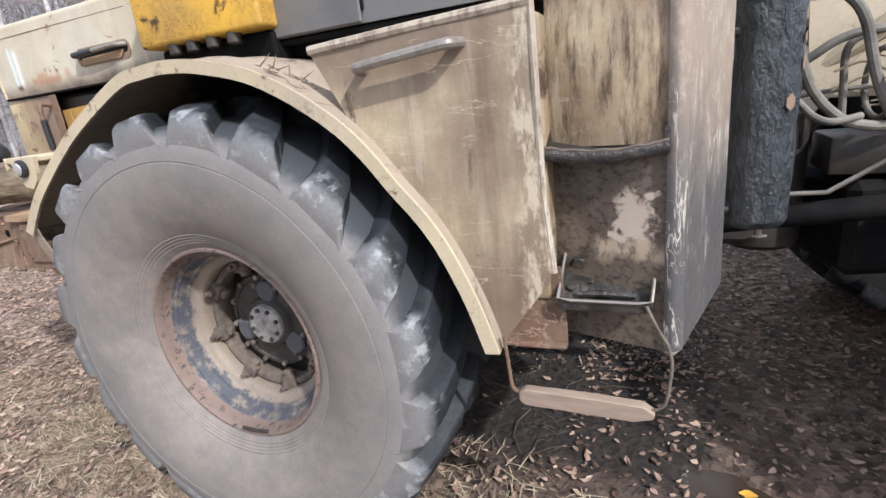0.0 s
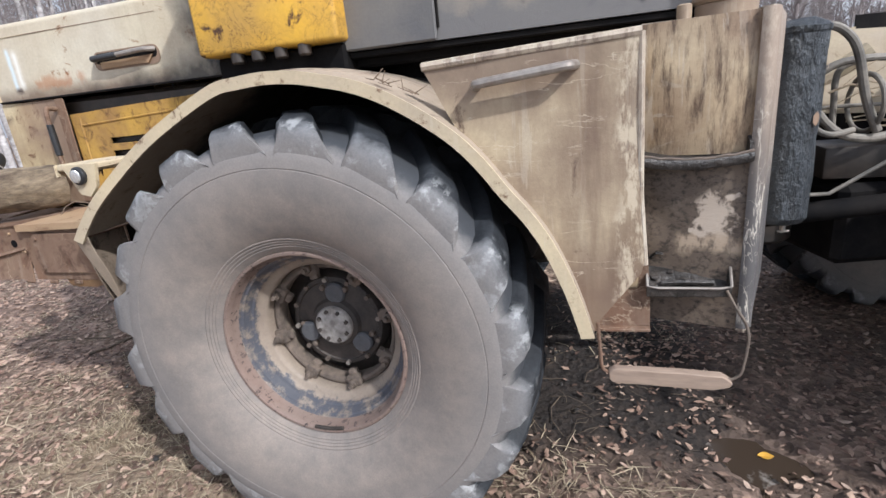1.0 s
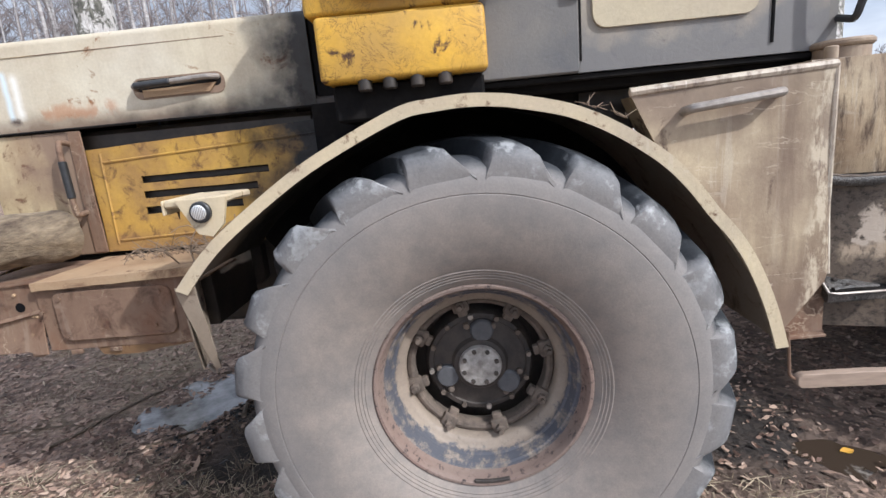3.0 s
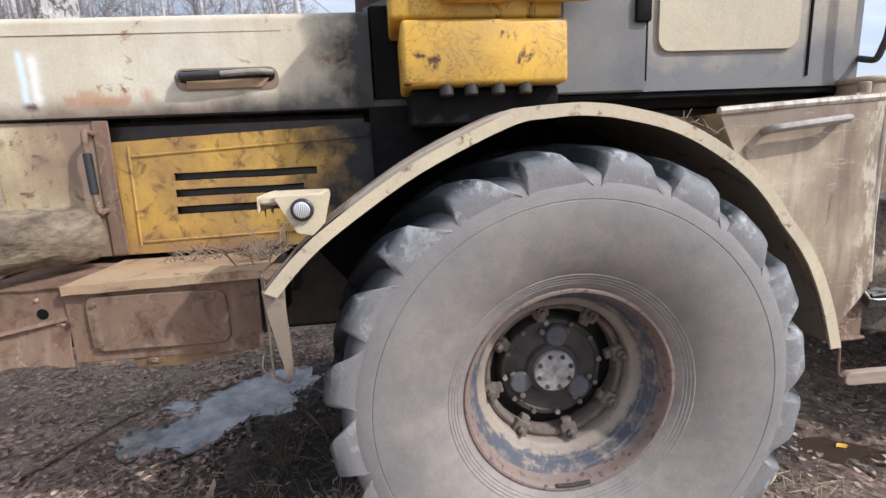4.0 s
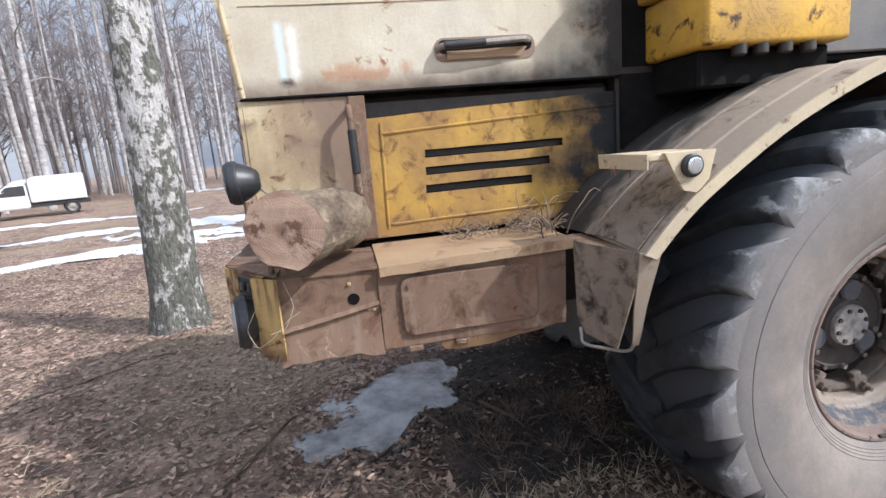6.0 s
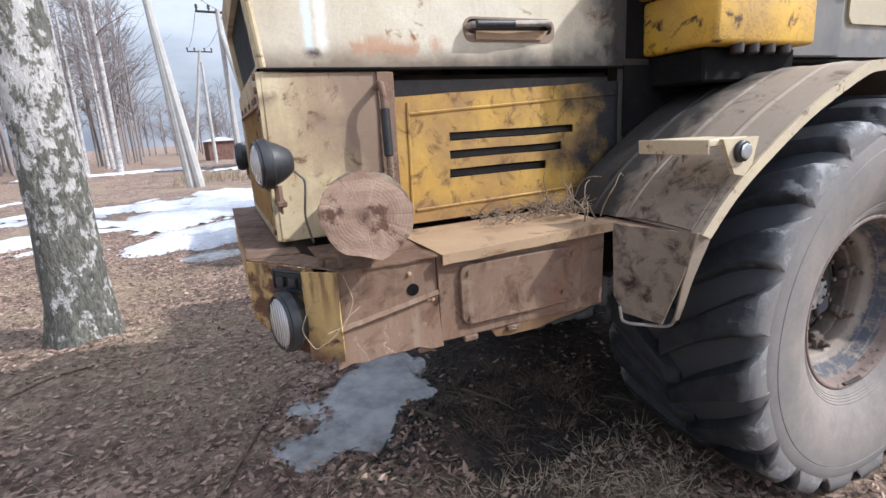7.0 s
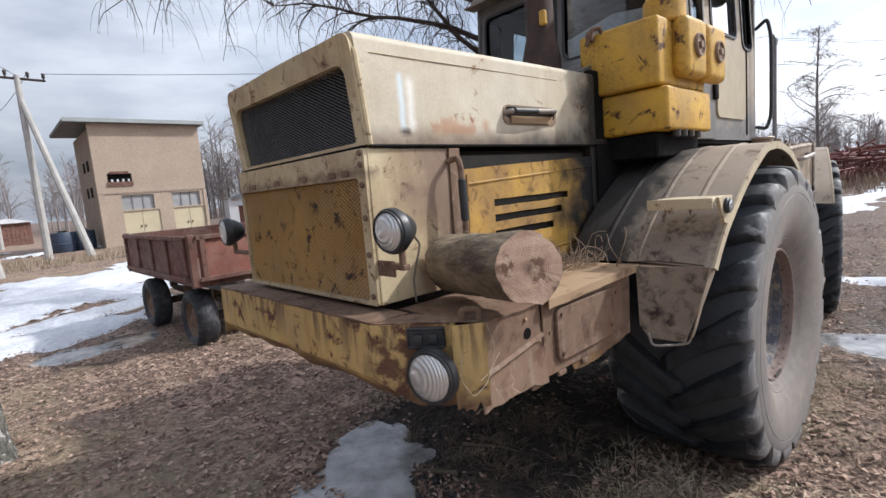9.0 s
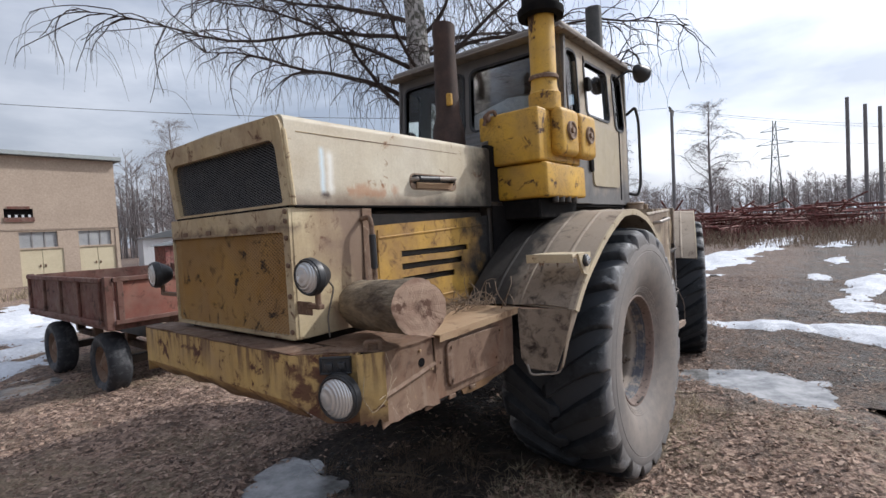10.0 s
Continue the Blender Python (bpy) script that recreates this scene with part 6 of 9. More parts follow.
# ------------------------------------------------ yellow air cleaner
air = group_part("air_cleaner", tractor)
bm = bmesh.new()
box(bm, (-0.485, 3.530, 1.835), (0.113, 3.90, 2.055), 0.018, 3)
dent(bm, 0.004, 5, 1)
part("lower_case", bm, M["yellow"], air, "yellow steel case with scratched paint")
bm = bmesh.new()
box(bm, (-0.52, 3.56, 2.062), (0.10, 4.00, 2.40), 0.018, 3)
dent(bm, 0.005, 5, 2)
part("upper_case", bm, M["yellow"], air)
for x0, x1 in ((-0.36, -0.08), (-0.06, 0.22)):
    bm = bmesh.new()
    box(bm, (x0, 3.475, 2.105), (x1, 3.57, 2.415), 0.04, 4)
    dent(bm, 0.003, 5, x0)
    part("filter_cover", bm, M["yellow"], air)
    bm = bmesh.new()
    cx = (x0 + x1) / 2
    lathe(bm, [(0.001, -0.022), (0.018, -0.022), (0.020, -0.006), (0.045, -0.006), (0.050, -0.016), (0.058, -0.016), (0.062, 0.0)], (cx, 3.475, 2.265), "y", 28)
    part("cover_knob", bm, M["cream_low"], air, "round clamp knob")
bm = bmesh.new()
drum(bm, (-0.30, 3.615, 2.39), (-0.30, 3.615, 2.52), 0.105, 28, 0.01)
tube(bm, [(-0.30, 3.615, 2.50), (-0.30, 3.615, 2.56), (-0.30, 3.615, 3.04)], [0.10, 0.084, 0.084], 28)
part("intake_pipe", bm, M["yellow"], air, "upright yellow intake pipe")
bm = bmesh.new()
lathe(bm, [(0.10, 3.00), (0.145, 3.01), (0.150, 3.03), (0.150, 3.055), (0.125, 3.065), (0.120, 3.13), (0.105, 3.17), (0.06, 3.20), (0.001, 3.21)], (-0.30, 3.615, 0), "z", 30)
part("intake_cap", bm, M["black"], air, "black pre-cleaner cap")
bm = bmesh.new()
lathe(bm, [(0.092, 2.60), (0.096, 2.605), (0.096, 2.625), (0.092, 2.63)], (-0.30, 3.615, 0), "z", 28)
drum(bm, (-0.385, 3.57, 2.615), (-0.40, 3.56, 2.615), 0.012, 8)
part("pipe_clamp", bm, M["rust"], air)
for x in (-0.33, -0.24, -0.14, -0.04):
    bm = bmesh.new()
    drum(bm, (x, 3.56, 1.845), (x, 3.56, 1.80), 0.026, 12, 0.006)
    part("drain_cap", bm, M["frame"], air)
bm = bmesh.new()
box(bm, (-0.46, 3.60, 1.70), (0.10, 3.92, 1.832), 0.01)
part("cleaner_bracket", bm, M["black"], air)
bm = bmesh.new()
tube(bm, bent([(-0.56, 3.93, 2.33), (-0.55, 3.90, 2.41), (-0.52, 3.87, 2.42), (-0.50, 3.86, 2.36)]), 0.012, 8)
drum(bm, (-0.54, 3.93, 2.38), (-0.54, 3.90, 2.38), 0.03, 12, 0.004)
part("case_latch", bm, M["rust"], air)
# engine exhaust stub on the hood
bm = bmesh.new()
tube(bm, [(-0.55, 4.23, 2.17), (-0.55, 4.23, 2.34), (-0.55, 4.23, 2.45), (-0.55, 4.23, 2.95), (-0.55, 4.23, 3.02), (-0.545, 4.23, 3.07)], [0.115, 0.112, 0.085, 0.075, 0.080, 0.078], 24)
part("exhaust_pipe", bm, plain("rusty_black_exhaust", (0.035, 0.022, 0.018), (0.08, 0.045, 0.035), rough=0.8), tractor, "rust-black exhaust stub")
bm = bmesh.new()
box(bm, (-0.63, 4.14, 2.50), (-0.60, 4.18, 2.58), 0.006, 1, None)
part("exhaust_tag", bm, M["yellow"], tractor)
bm = bmesh.new()
tube(bm, [(1.42, 3.92, 1.7), (1.42, 3.92, 3.7)], 0.075, 20)
part("rear_pipe", bm, plain("grey_stack_paint", (0.05, 0.052, 0.05), (0.09, 0.09, 0.085), rough=0.6), tractor, "dark grey upright pipe behind the cab")

# ------------------------------------------------ cab
cab = group_part("cab", tractor)
CX0, CX1, CY0, CY1, CZ0, CZ1 = 0.03, 1.36, 3.63, 5.25, 1.80, 3.03


def rim_of(bm, u0, u1, v0, v1, put, r=0.05, w=0.018, proud=0.008):
    """A rounded frame round an opening, standing a little proud."""
    out, inn = round_rect(u0 - w, u1 + w, v0 - w, v1 + w, r + w), round_rect(u0, u1, v0, v1, r)
    a = [bm.verts.new(put(u, v, -proud)) for u, v in out]
    b = [bm.verts.new(put(u, v, -proud)) for u, v in inn]
    c = [bm.verts.new(put(u, v, 0.03)) for u, v in inn]
    d = [bm.verts.new(put(u, v, 0.0)) for u, v in out]
    n = len(a)
    for k in range(n):
        j = (k + 1) % n
        bm.faces.new((a[k], a[j], b[j], b[k]))
        bm.faces.new((b[k], b[j], c[j], c[k]))
        bm.faces.new((d[k], d[j], a[j], a[k]))


def corner_fill(bm, u0, u1, v0, v1, put, r=0.05):
    """Fills the corners of a square opening, so that it reads as rounded."""
    rr = round_rect(u0, u1, v0, v1, r)
    for k, (cu, cv) in enumerate(((u0, v0), (u1, v0), (u1, v1), (u0, v1))):
        arc = rr[5 * k:5 * k + 5]
        c = bm.verts.new(put(cu, cv, 0.002))
        vs = [bm.verts.new(put(u, v, 0.002)) for u, v in arc]
        for a, b in zip(vs, vs[1:]):
            bm.faces.new((c, a, b))


def cab_wall(name, u0, u1, v0, v1, holes, put, material, label=""):
    bm = bmesh.new()
    wall_with_holes(bm, u0, u1, v0, v1, holes, put, 0.03)
    for h in holes:
        corner_fill(bm, *h, put)
    part(name, bm, material, cab, label)
    for h in holes:
        bm = bmesh.new()
        rim_of(bm, *h, put)
        part("window_seal", bm, M["lamp_black"], cab)
        bm = bmesh.new()
        vs = [bm.verts.new(put(u, v, 0.018)) for u, v in ((h[0], h[2]), (h[1], h[2]), (h[1], h[3]), (h[0], h[3]))]
        bm.faces.new(vs)
        p = part("window_pane", bm, M["glass"], cab)
        p.visible_shadow = False


front_holes = [(3.72, 4.44, 2.45, 2.93), (4.52, 5.16, 2.45, 2.93)]
cab_wall("front_wall", CY0, CY1, 2.16, CZ1, front_holes, lambda u, v, w: (CX0 + w + 0.06 * (v - 2.4), u, v), M["cab"], "grey cab front with two windscreens")
side_holes = [(0.10, 0.28, 2.46, 2.93), (0.44, 0.92, 2.50, 2.91), (1.06, 1.26, 2.46, 2.93)]
cab_wall("side_wall", CX0, CX1, CZ0, CZ1, side_holes, lambda u, v, w: (u + 0.06 * (v - 2.4) * max(0, 1 - (u - CX0)), CY0 + w + 0.05 * max(0, v - 2.45), v), M["cab_side"], "beige cab side scorched grey low down")
cab_wall("side_wall", CX0, CX1, CZ0, CZ1, side_holes, lambda u, v, w: (u + 0.06 * (v - 2.4) * max(0, 1 - (u - CX0)), CY1 - w - 0.05 * max(0, v - 2.45), v), M["cab"])
cab_wall("rear_wall", CY0, CY1, CZ0, CZ1, [(3.80, 5.08, 2.40, 2.92)], lambda u, v, w: (CX1 - w, u, v), M["cab"])
bm = bmesh.new()
box(bm, (0.0, 3.61, 3.03), (1.42, 5.27, 3.10), 0.03, 3)
box(bm, (-0.06, 3.60, 3.018), (0.06, 5.28, 3.035), 0.006)
box(bm, (0.0, 3.585, 3.015), (1.42, 3.66, 3.030), 0.006)
part("cab_roof", bm, M["cab_roof"], cab, "flat beige cab roof with a gutter edge")
bm = bmesh.new()
box(bm, (0.05, 3.66, 1.79), (1.34, 5.22, 1.82), 0.004)
part("cab_floor", bm, M["black"], cab)
# beige upper cladding of the side and the door with its pressed panel
bm = bmesh.new()
prism(bm, round_rect(0.50, 1.08, 1.945, 2.42, 0.05), "xz", CY0 - 0.012, CY0 + 0.002)
bmesh.ops.bevel(bm, geom=[e for e in bm.edges if len(e.link_faces) == 2 and e.calc_face_angle(0) > 1.0], offset=0.005, segments=2, affect="EDGES")
part("door_panel", bm, M["cab_light"], cab, "beige pressed door panel")
for x, z0, z1 in ((0.455, 1.84, 2.95), (1.135, 1.84, 2.95)):
    bm = bmesh.new()
    tube(bm, [(x, CY0 - 0.002, z0), (x, CY0 - 0.002, 2.45), (x, CY0 + 0.022, z1)], 0.006, 6)
    part("door_seam", bm, M["black"], cab)
for z in (2.10, 2.72):
    bm = bmesh.new()
    box(bm, (0.40, CY0 - 0.035, z - 0.05), (0.46, CY0, z + 0.05), 0.008, 2)
    part("door_hinge", bm, M["black"], cab)
bm = bmesh.new()
tube(bm, bent([(1.36, 3.63, 2.62), (1.36, 3.55, 2.68), (1.38, 3.53, 2.55), (1.38, 3.53, 1.98), (1.37, 3.56, 1.88), (1.36, 3.63, 1.90)]), 0.013, 8)
part("cab_rail", bm, M["lamp_black"], cab, "black grab rail")
bm = bmesh.new()
tube(bm, bent([(1.20, 3.64, 2.93), (1.28, 3.56, 3.00), (1.34, 3.50, 2.94)]), 0.010, 8)
tube(bm, bent([(1.20, 3.62, 3.05), (1.22, 3.55, 3.16), (1.32, 3.50, 3.12), (1.36, 3.48, 3.0)]), 0.008, 8)
part("lamp_arm", bm, M["lamp_black"], cab)
work = make_headlamp((1.36, 3.47, 2.95), (1, -0.1, -0.25), 0.075)
# things behind the windscreen
bm = bmesh.new()
box(bm, (0.20, 3.75, 1.83), (0.50, 5.1, 2.36), 0.03, 2)
part("dashboard", bm, M["black"], cab)
bm = bmesh.new()
box(bm, (0.70, 3.95, 1.85), (1.10, 4.45, 2.20), 0.05, 3)
box(bm, (1.02, 3.95, 2.15), (1.14, 4.45, 2.75), 0.05, 3)
part("driver_seat", bm, M["black"], cab)
bm = bmesh.new()
prism(bm, [(3.74, 2.455), (4.44, 2.455), (4.44, 2.58), (4.1, 2.66), (3.74, 2.62)], "yz", 0.075, 0.080)
part("windscreen_board", bm, M["snow"], cab, "pale board behind the windscreen")
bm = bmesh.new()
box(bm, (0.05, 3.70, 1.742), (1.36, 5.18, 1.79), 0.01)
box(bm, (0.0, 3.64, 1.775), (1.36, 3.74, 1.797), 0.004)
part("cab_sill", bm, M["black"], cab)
# wiper motor boxes
bm = bmesh.new()
box(bm, (0.02, 3.615, 1.80), (0.45, 3.629, 2.44), 0.006)
part("front_quarter", bm, M["cab"], cab, "grey front quarter panel")

# ------------------------------------------------ side plate, fuel tank with steps
tank = group_part("fuel_tank", tractor)
bm = bmesh.new()
plate = [(0.50, 1.69), (1.085, 1.715), (1.09, 1.30), (1.108, 1.10), (1.10, 1.065), (0.990, 0.915)]
plate += [(x, z) for x, z in ARC[::-1] if 0.5 < x < 0.97]
prism(bm, plate, "xz", 3.232, 3.240)
bmesh.ops.triangulate(bm, faces=[f for f in bm.faces if len(f.verts) > 4])
split_long(bm, 0.09)
for v in bm.verts:
    v.co.y += 0.010 * noise.noise((v.co.x * 3, 0, v.co.z * 3))
part("side_plate", bm, M["plate"], tank, "dusty beige side plate streaked with oil")
bm = bmesh.new()
tube(bm, [(0.50, 3.236, 1.694), (0.80, 3.234, 1.708), (1.088, 3.236, 1.720)], 0.013, 8)
tube(bm, [(1.088, 3.236, 1.72), (1.094, 3.238, 1.30), (1.111, 3.240, 1.09)], 0.009, 8)
part("plate_edge", bm, M["scraped"], tank, "scraped bare edge")
bm = bmesh.new()
tube(bm, bent([(0.655, 3.235, 1.625), (0.66, 3.185, 1.632), (0.80, 3.180, 1.645), (0.91, 3.182, 1.655), (0.925, 3.235, 1.657)], 0.2), 0.0135, 10)
part("plate_handle", bm, M["bright"], tank, "bare steel hand rail")
bm = bmesh.new()
box(bm, (0.55, 3.26, 1.00), (1.10, 3.84, 1.70), 0.01)
for v in bm.verts:
    if v.co.x < 0.6:
        v.co.x = 0.98 - (v.co.z - 1.0) * 0.45
part("tank_body", bm, M["tank"], tank)
bm = bmesh.new()
prism(bm, [(1.10, 3.36), (1.370, 3.36), (1.370, 3.275), (1.385, 3.262), (1.407, 3.29), (1.515, 3.585), (1.50, 3.84), (1.10, 3.84)], "xy", 0.87, 1.745)
split_long(bm, 0.12)
for v in bm.verts:
    if v.co.x > 1.40 and v.co.z < 0.95:
        v.co.z += (v.co.x - 1.40) * 0.55
part("step_column", bm, M["scraped"], tank, "oil-blackened column with step recesses")
bm = bmesh.new()
sheet(bm, lambda u, v: (1.407 + 0.112 * u, 3.287 + 0.300 * u, 1.742 - (0.865 - 0.06 * u) * v), 6, 24, -0.006)
part("column_side", bm, M["tank_side"], tank, "dark scratched side with pale scrapes")
bm = bmesh.new()
sheet(bm, lambda u, v: (1.368 + 0.037 * u, 3.272 - 0.012 * math.sin(math.pi * u) + 0.012 * u, 1.742 - 0.860 * v), 6, 24, 0.006)
part("column_edge", bm, M["tank_side"], tank, "beige edge worn to the metal")
bm = bmesh.new()
sheet(bm, lambda u, v: (1.10 + 0.270 * u, 3.345 - 0.050 * u - 0.012 * math.sin(math.pi * u) - 0.012 * math.sin(math.pi * min(1, v * 1.02)), 1.74 - 0.35 * v), 10, 14, 0.006)
part("recess_panel", bm, M["recess"], tank, "beige panel streaked brown with oil and rust")


def make_pocket_step(z, depth, material):
    b = bmesh.new()
    sheet(b, lambda u, v: (1.095 + 0.275 * u, 3.365 - depth * v, z - 0.014 * math.sin(math.pi * u) + 0.02 * (1 - v)), 10, 6, 0.006)
    sheet(b, lambda u, v: (1.095 + 0.275 * u, 3.365 - depth - 0.006 * math.sin(math.pi * v), z + 0.012 - 0.014 * math.sin(math.pi * u) - 0.022 * v + 0.004 * noise.noise((u * 9, v * 3, z))), 16, 4, 0.007)
    prism(b, [(3.365, z + 0.10), (3.365, z), (3.365 - depth, z - 0.004), (3.365 - depth, z + 0.035)], "yz", 1.360, 1.368)
    prism(b, [(3.365, z + 0.06), (3.365, z), (3.365 - depth, z + 0.012)], "yz", 1.096, 1.102)
    part("pocket_step", b, material, tank, "greasy folded steel step")


make_pocket_step(1.385, 0.106, M["grease"])
bm = bmesh.new()
tube(bm, [(1.097 + 0.272 * k / 12, 3.253, 1.399 - 0.014 * math.sin(math.pi * k / 12) + 0.002 * math.sin(k * 2.3)) for k in range(13)], 0.0045, 6)
part("step_rim", bm, M["clamp"], tank, "step edge rubbed bare")
bm = bmesh.new()
T0, T1, TF, TB = 1.118, 1.338, 3.236, 3.352


def tray_floor(u, v):
    return (T0 + (T1 - T0) * u + 0.008 * v, TF + (TB - TF) * v, 0.995 + 0.062 * v + 0.006 * noise.noise((u * 6, v * 6, 1)))


sheet(bm, tray_floor, 14, 10, 0.006)
sheet(bm, lambda u, v: (T0 + (T1 - T0) * u, TF - 0.004 * v, 0.993 + 0.030 * v), 10, 2, 0.005)
sheet(bm, lambda u, v: (T0 + 0.004 * v, TF + (TB - TF) * u, 0.995 + 0.062 * u + (0.028 + 0.03 * u) * v), 8, 2, -0.005)
sheet(bm, lambda u, v: (T1 + 0.008 * u + 0.004 * v, TF + (TB - TF) * u, 0.995 + 0.062 * u + (0.028 + 0.03 * u) * v), 8, 2, 0.005)
part("step_tray", bm, M["grease"], tank, "steel step tray caked with black grease")
bm = bmesh.new()
tube(bm, [(T0 + 0.006, TB, 1.112), (T0, TF - 0.004, 1.024), (T0 + 0.03, TF - 0.006, 1.021), (T1 - 0.03, TF - 0.006, 1.021), (T1, TF - 0.004, 1.025), (T1 + 0.014, TB, 1.118)], 0.0042, 6)
part("step_rim", bm, M["bright"], tank, "tray edge rubbed to bare metal")
bm = bmesh.new()
tube(bm, bent([(1.16, 3.268, 1.021), (1.22, 3.266, 1.026), (1.30, 3.270, 1.022)]), 0.008, 6)
tube(bm, bent([(1.135, 3.34, 1.075), (1.15, 3.32, 1.10), (1.175, 3.335, 1.09), (1.16, 3.345, 1.07)]), 0.004, 5)
part("greasy_rag", bm, M["grease"], tank)
rnd = random.Random(9)
for _ in range(9):
    x, y, s = rnd.uniform(1.14, 1.32), rnd.uniform(3.26, 3.34), rnd.uniform(0.006, 0.014)
    bm = bmesh.new()
    box(bm, (-s, -s * 0.6, -s * 0.25), (s, s * 0.6, s * 0.3), s * 0.15, 1, Matrix.Translation((x, y, 0.997 + (y - 3.236) * 0.53 + s * 0.2)) @ Matrix.Rotation(rnd.uniform(0, 3), 4, "Z") @ Matrix.Rotation(rnd.uniform(-0.3, 0.3), 4, "X"))
    part("clod", bm, M["hub_steel"], tank)
bm = bmesh.new()
sheet(bm, lambda u, v: (1.10 + 0.272 * u, 3.354 - 0.074 * u + 0.006 * noise.noise((u * 5, v * 7, 3)), 1.392 - 0.518 * v), 12, 18, 0.004)
part("greasy_panel", bm, M["greasy_panel"], tank, "panel black with thick grease")
bm = bmesh.new()
drum(bm, (1.22, 3.45, 1.745), (1.22, 3.45, 1.79), 0.02, 12, 0.004)
drum(bm, (1.36, 3.60, 1.745), (1.36, 3.60, 1.80), 0.085, 24, 0.008)
drum(bm, (1.36, 3.60, 1.795), (1.36, 3.60, 1.82), 0.095, 24, 0.008)
part("filler_cap", bm, M["plate"], tank, "round fuel filler cap")
bm = bmesh.new()
prism(bm, [(0.97, 0.872), (1.13, 0.880), (1.125, 1.10), (0.985, 1.06)], "xz", 3.268, 3.276)
box(bm, (0.97, 3.246, 0.868), (1.13, 3.276, 0.878), 0.002)
split_long(bm, 0.05)
dent(bm, 0.006, 7, 6)
part("lower_flange", bm, M["rust"], tank, "bent rusty flange below the plate")
# hanging step
step = group_part("hanging_step", tractor)
bm = bmesh.new()
tube(bm, bent([(0.978, 3.20, 0.92), (0.985, 3.198, 0.84), (0.990, 3.198, 0.765), (1.02, 3.198, 0.748), (1.05, 3.198, 0.746)], 0.3), 0.0055, 8)
part("step_rod", bm, M["rust"], step)
bm = bmesh.new()
tube(bm, bent([(1.326, 3.232, 1.015), (1.350, 3.22, 0.965), (1.376, 3.21, 0.925), (1.386, 3.205, 0.88), (1.374, 3.20, 0.77), (1.352, 3.20, 0.75), (1.32, 3.20, 0.748)], 0.3), 0.0042, 8)
part("step_rod", bm, M["clamp"], step)
bm = bmesh.new()
prism(bm, [(1.012, 0.735), (1.025, 0.724), (1.30, 0.716), (1.345, 0.728), (1.350, 0.745), (1.32, 0.766), (1.03, 0.774), (1.012, 0.762)], "xz", 3.185, 3.215)
bmesh.ops.bevel(bm, geom=bm.edges[:], offset=0.003, segments=1, affect="EDGES")
split_long(bm, 0.05)
dent(bm, 0.003, 12, 2)
part("step_board", bm, M["wood_step"], step, "dusty bare tread of the hanging step")

# ------------------------------------------------ upright cylinder behind the tank
cyl = group_part("air_receiver", tractor)
bm = bmesh.new()
C = (1.628, 3.80)
prof = [(0.001, 1.045), (0.045, 1.047), (0.072, 1.058), (0.084, 1.08)] + [(0.084 + 0.002 * math.sin(k * 5.0), 1.08 + k * 0.045) for k in range(1, 14)] + [(0.084, 1.69), (0.088, 1.695), (0.088, 1.71), (0.075, 1.72), (0.04, 1.735), (0.001, 1.738)]
lathe(bm, prof, (*C, 0), "z", 32)
dent(bm, 0.004, 16, 3)
part("cylinder_shell", bm, M["cyl"], cyl, "upright cylinder under thick tarry black paint")
bm = bmesh.new()
drum(bm, (1.640, 3.79, 1.05), (1.640, 3.79, 1.015), 0.010, 8)
tube(bm, [(1.622, 3.785, 1.02), (1.66, 3.785, 1.02)], 0.005, 6)
part("drain_tap", bm, M["bright"], cyl)
for z in (1.12, 1.62):
    bm = bmesh.new()
    box(bm, (1.49, 3.76, z - 0.012), (1.57, 3.82, z + 0.012), 0.003)
    drum(bm, (1.515, 3.73, z), (1.545, 3.73, z), 0.010, 6)
    part("cylinder_bracket", bm, M["frame"], cyl)
for a, z, r in ((-0.95, 1.42, 0.022), (-0.42, 1.585, 0.016), (-0.40, 1.52, 0.020)):
    b = bmesh.new()
    sheet(b, lambda u, v: (C[0] + 0.0895 * math.cos(a + (u - 0.5) * r * 14), C[1] + 0.0895 * math.sin(a + (u - 0.5) * r * 14), z + (v - 0.5) * r * (2.2 - 2.4 * abs(u - 0.5))), 6, 4, 0.0)
    part("paint_chip", b, M["cream_low"], cyl, "bare cream patch")

# ------------------------------------------------ joint, hoses and rear half
rear = group_part("rear_half", tractor)
bm = bmesh.new()
box(bm, (2.48, 3.90, 1.30), (2.95, 5.12, 1.72), 0.03, 2)
part("rear_deck", bm, M["fender"], rear, "dusty beige rear deck")
HOSES = [
    ([(1.70, 4.15, 1.75), (1.755, 4.1, 1.64), (1.765, 4.1, 1.55), (1.80, 4.1, 1.44), (1.85, 4.1, 1.365), (1.92, 4.1, 1.305), (2.05, 4.12, 1.285), (2.25, 4.2, 1.35)], 0.017),
    ([(1.74, 4.25, 1.47), (1.815, 4.2, 1.52), (1.91, 4.2, 1.586), (2.05, 4.2, 1.592), (2.3, 4.25, 1.56)], 0.015),
    ([(1.70, 4.08, 1.46), (1.76, 4.05, 1.40), (1.81, 4.05, 1.34), (1.86, 4.05, 1.318), (1.95, 4.1, 1.33)], 0.012),
    ([(1.94, 4.25, 1.31), (1.936, 4.25, 1.40), (1.927, 4.25, 1.53), (1.95, 4.25, 1.57), (2.04, 4.25, 1.59)], 0.012),
    ([(1.80, 4.12, 1.72), (1.86, 4.1, 1.716), (1.93, 4.1, 1.64), (1.975, 4.1, 1.44), (2.03, 4.1, 1.32)], 0.016),
    ([(1.70, 4.35, 1.36), (1.9, 4.3, 1.41), (2.2, 4.3, 1.40)], 0.008),
]
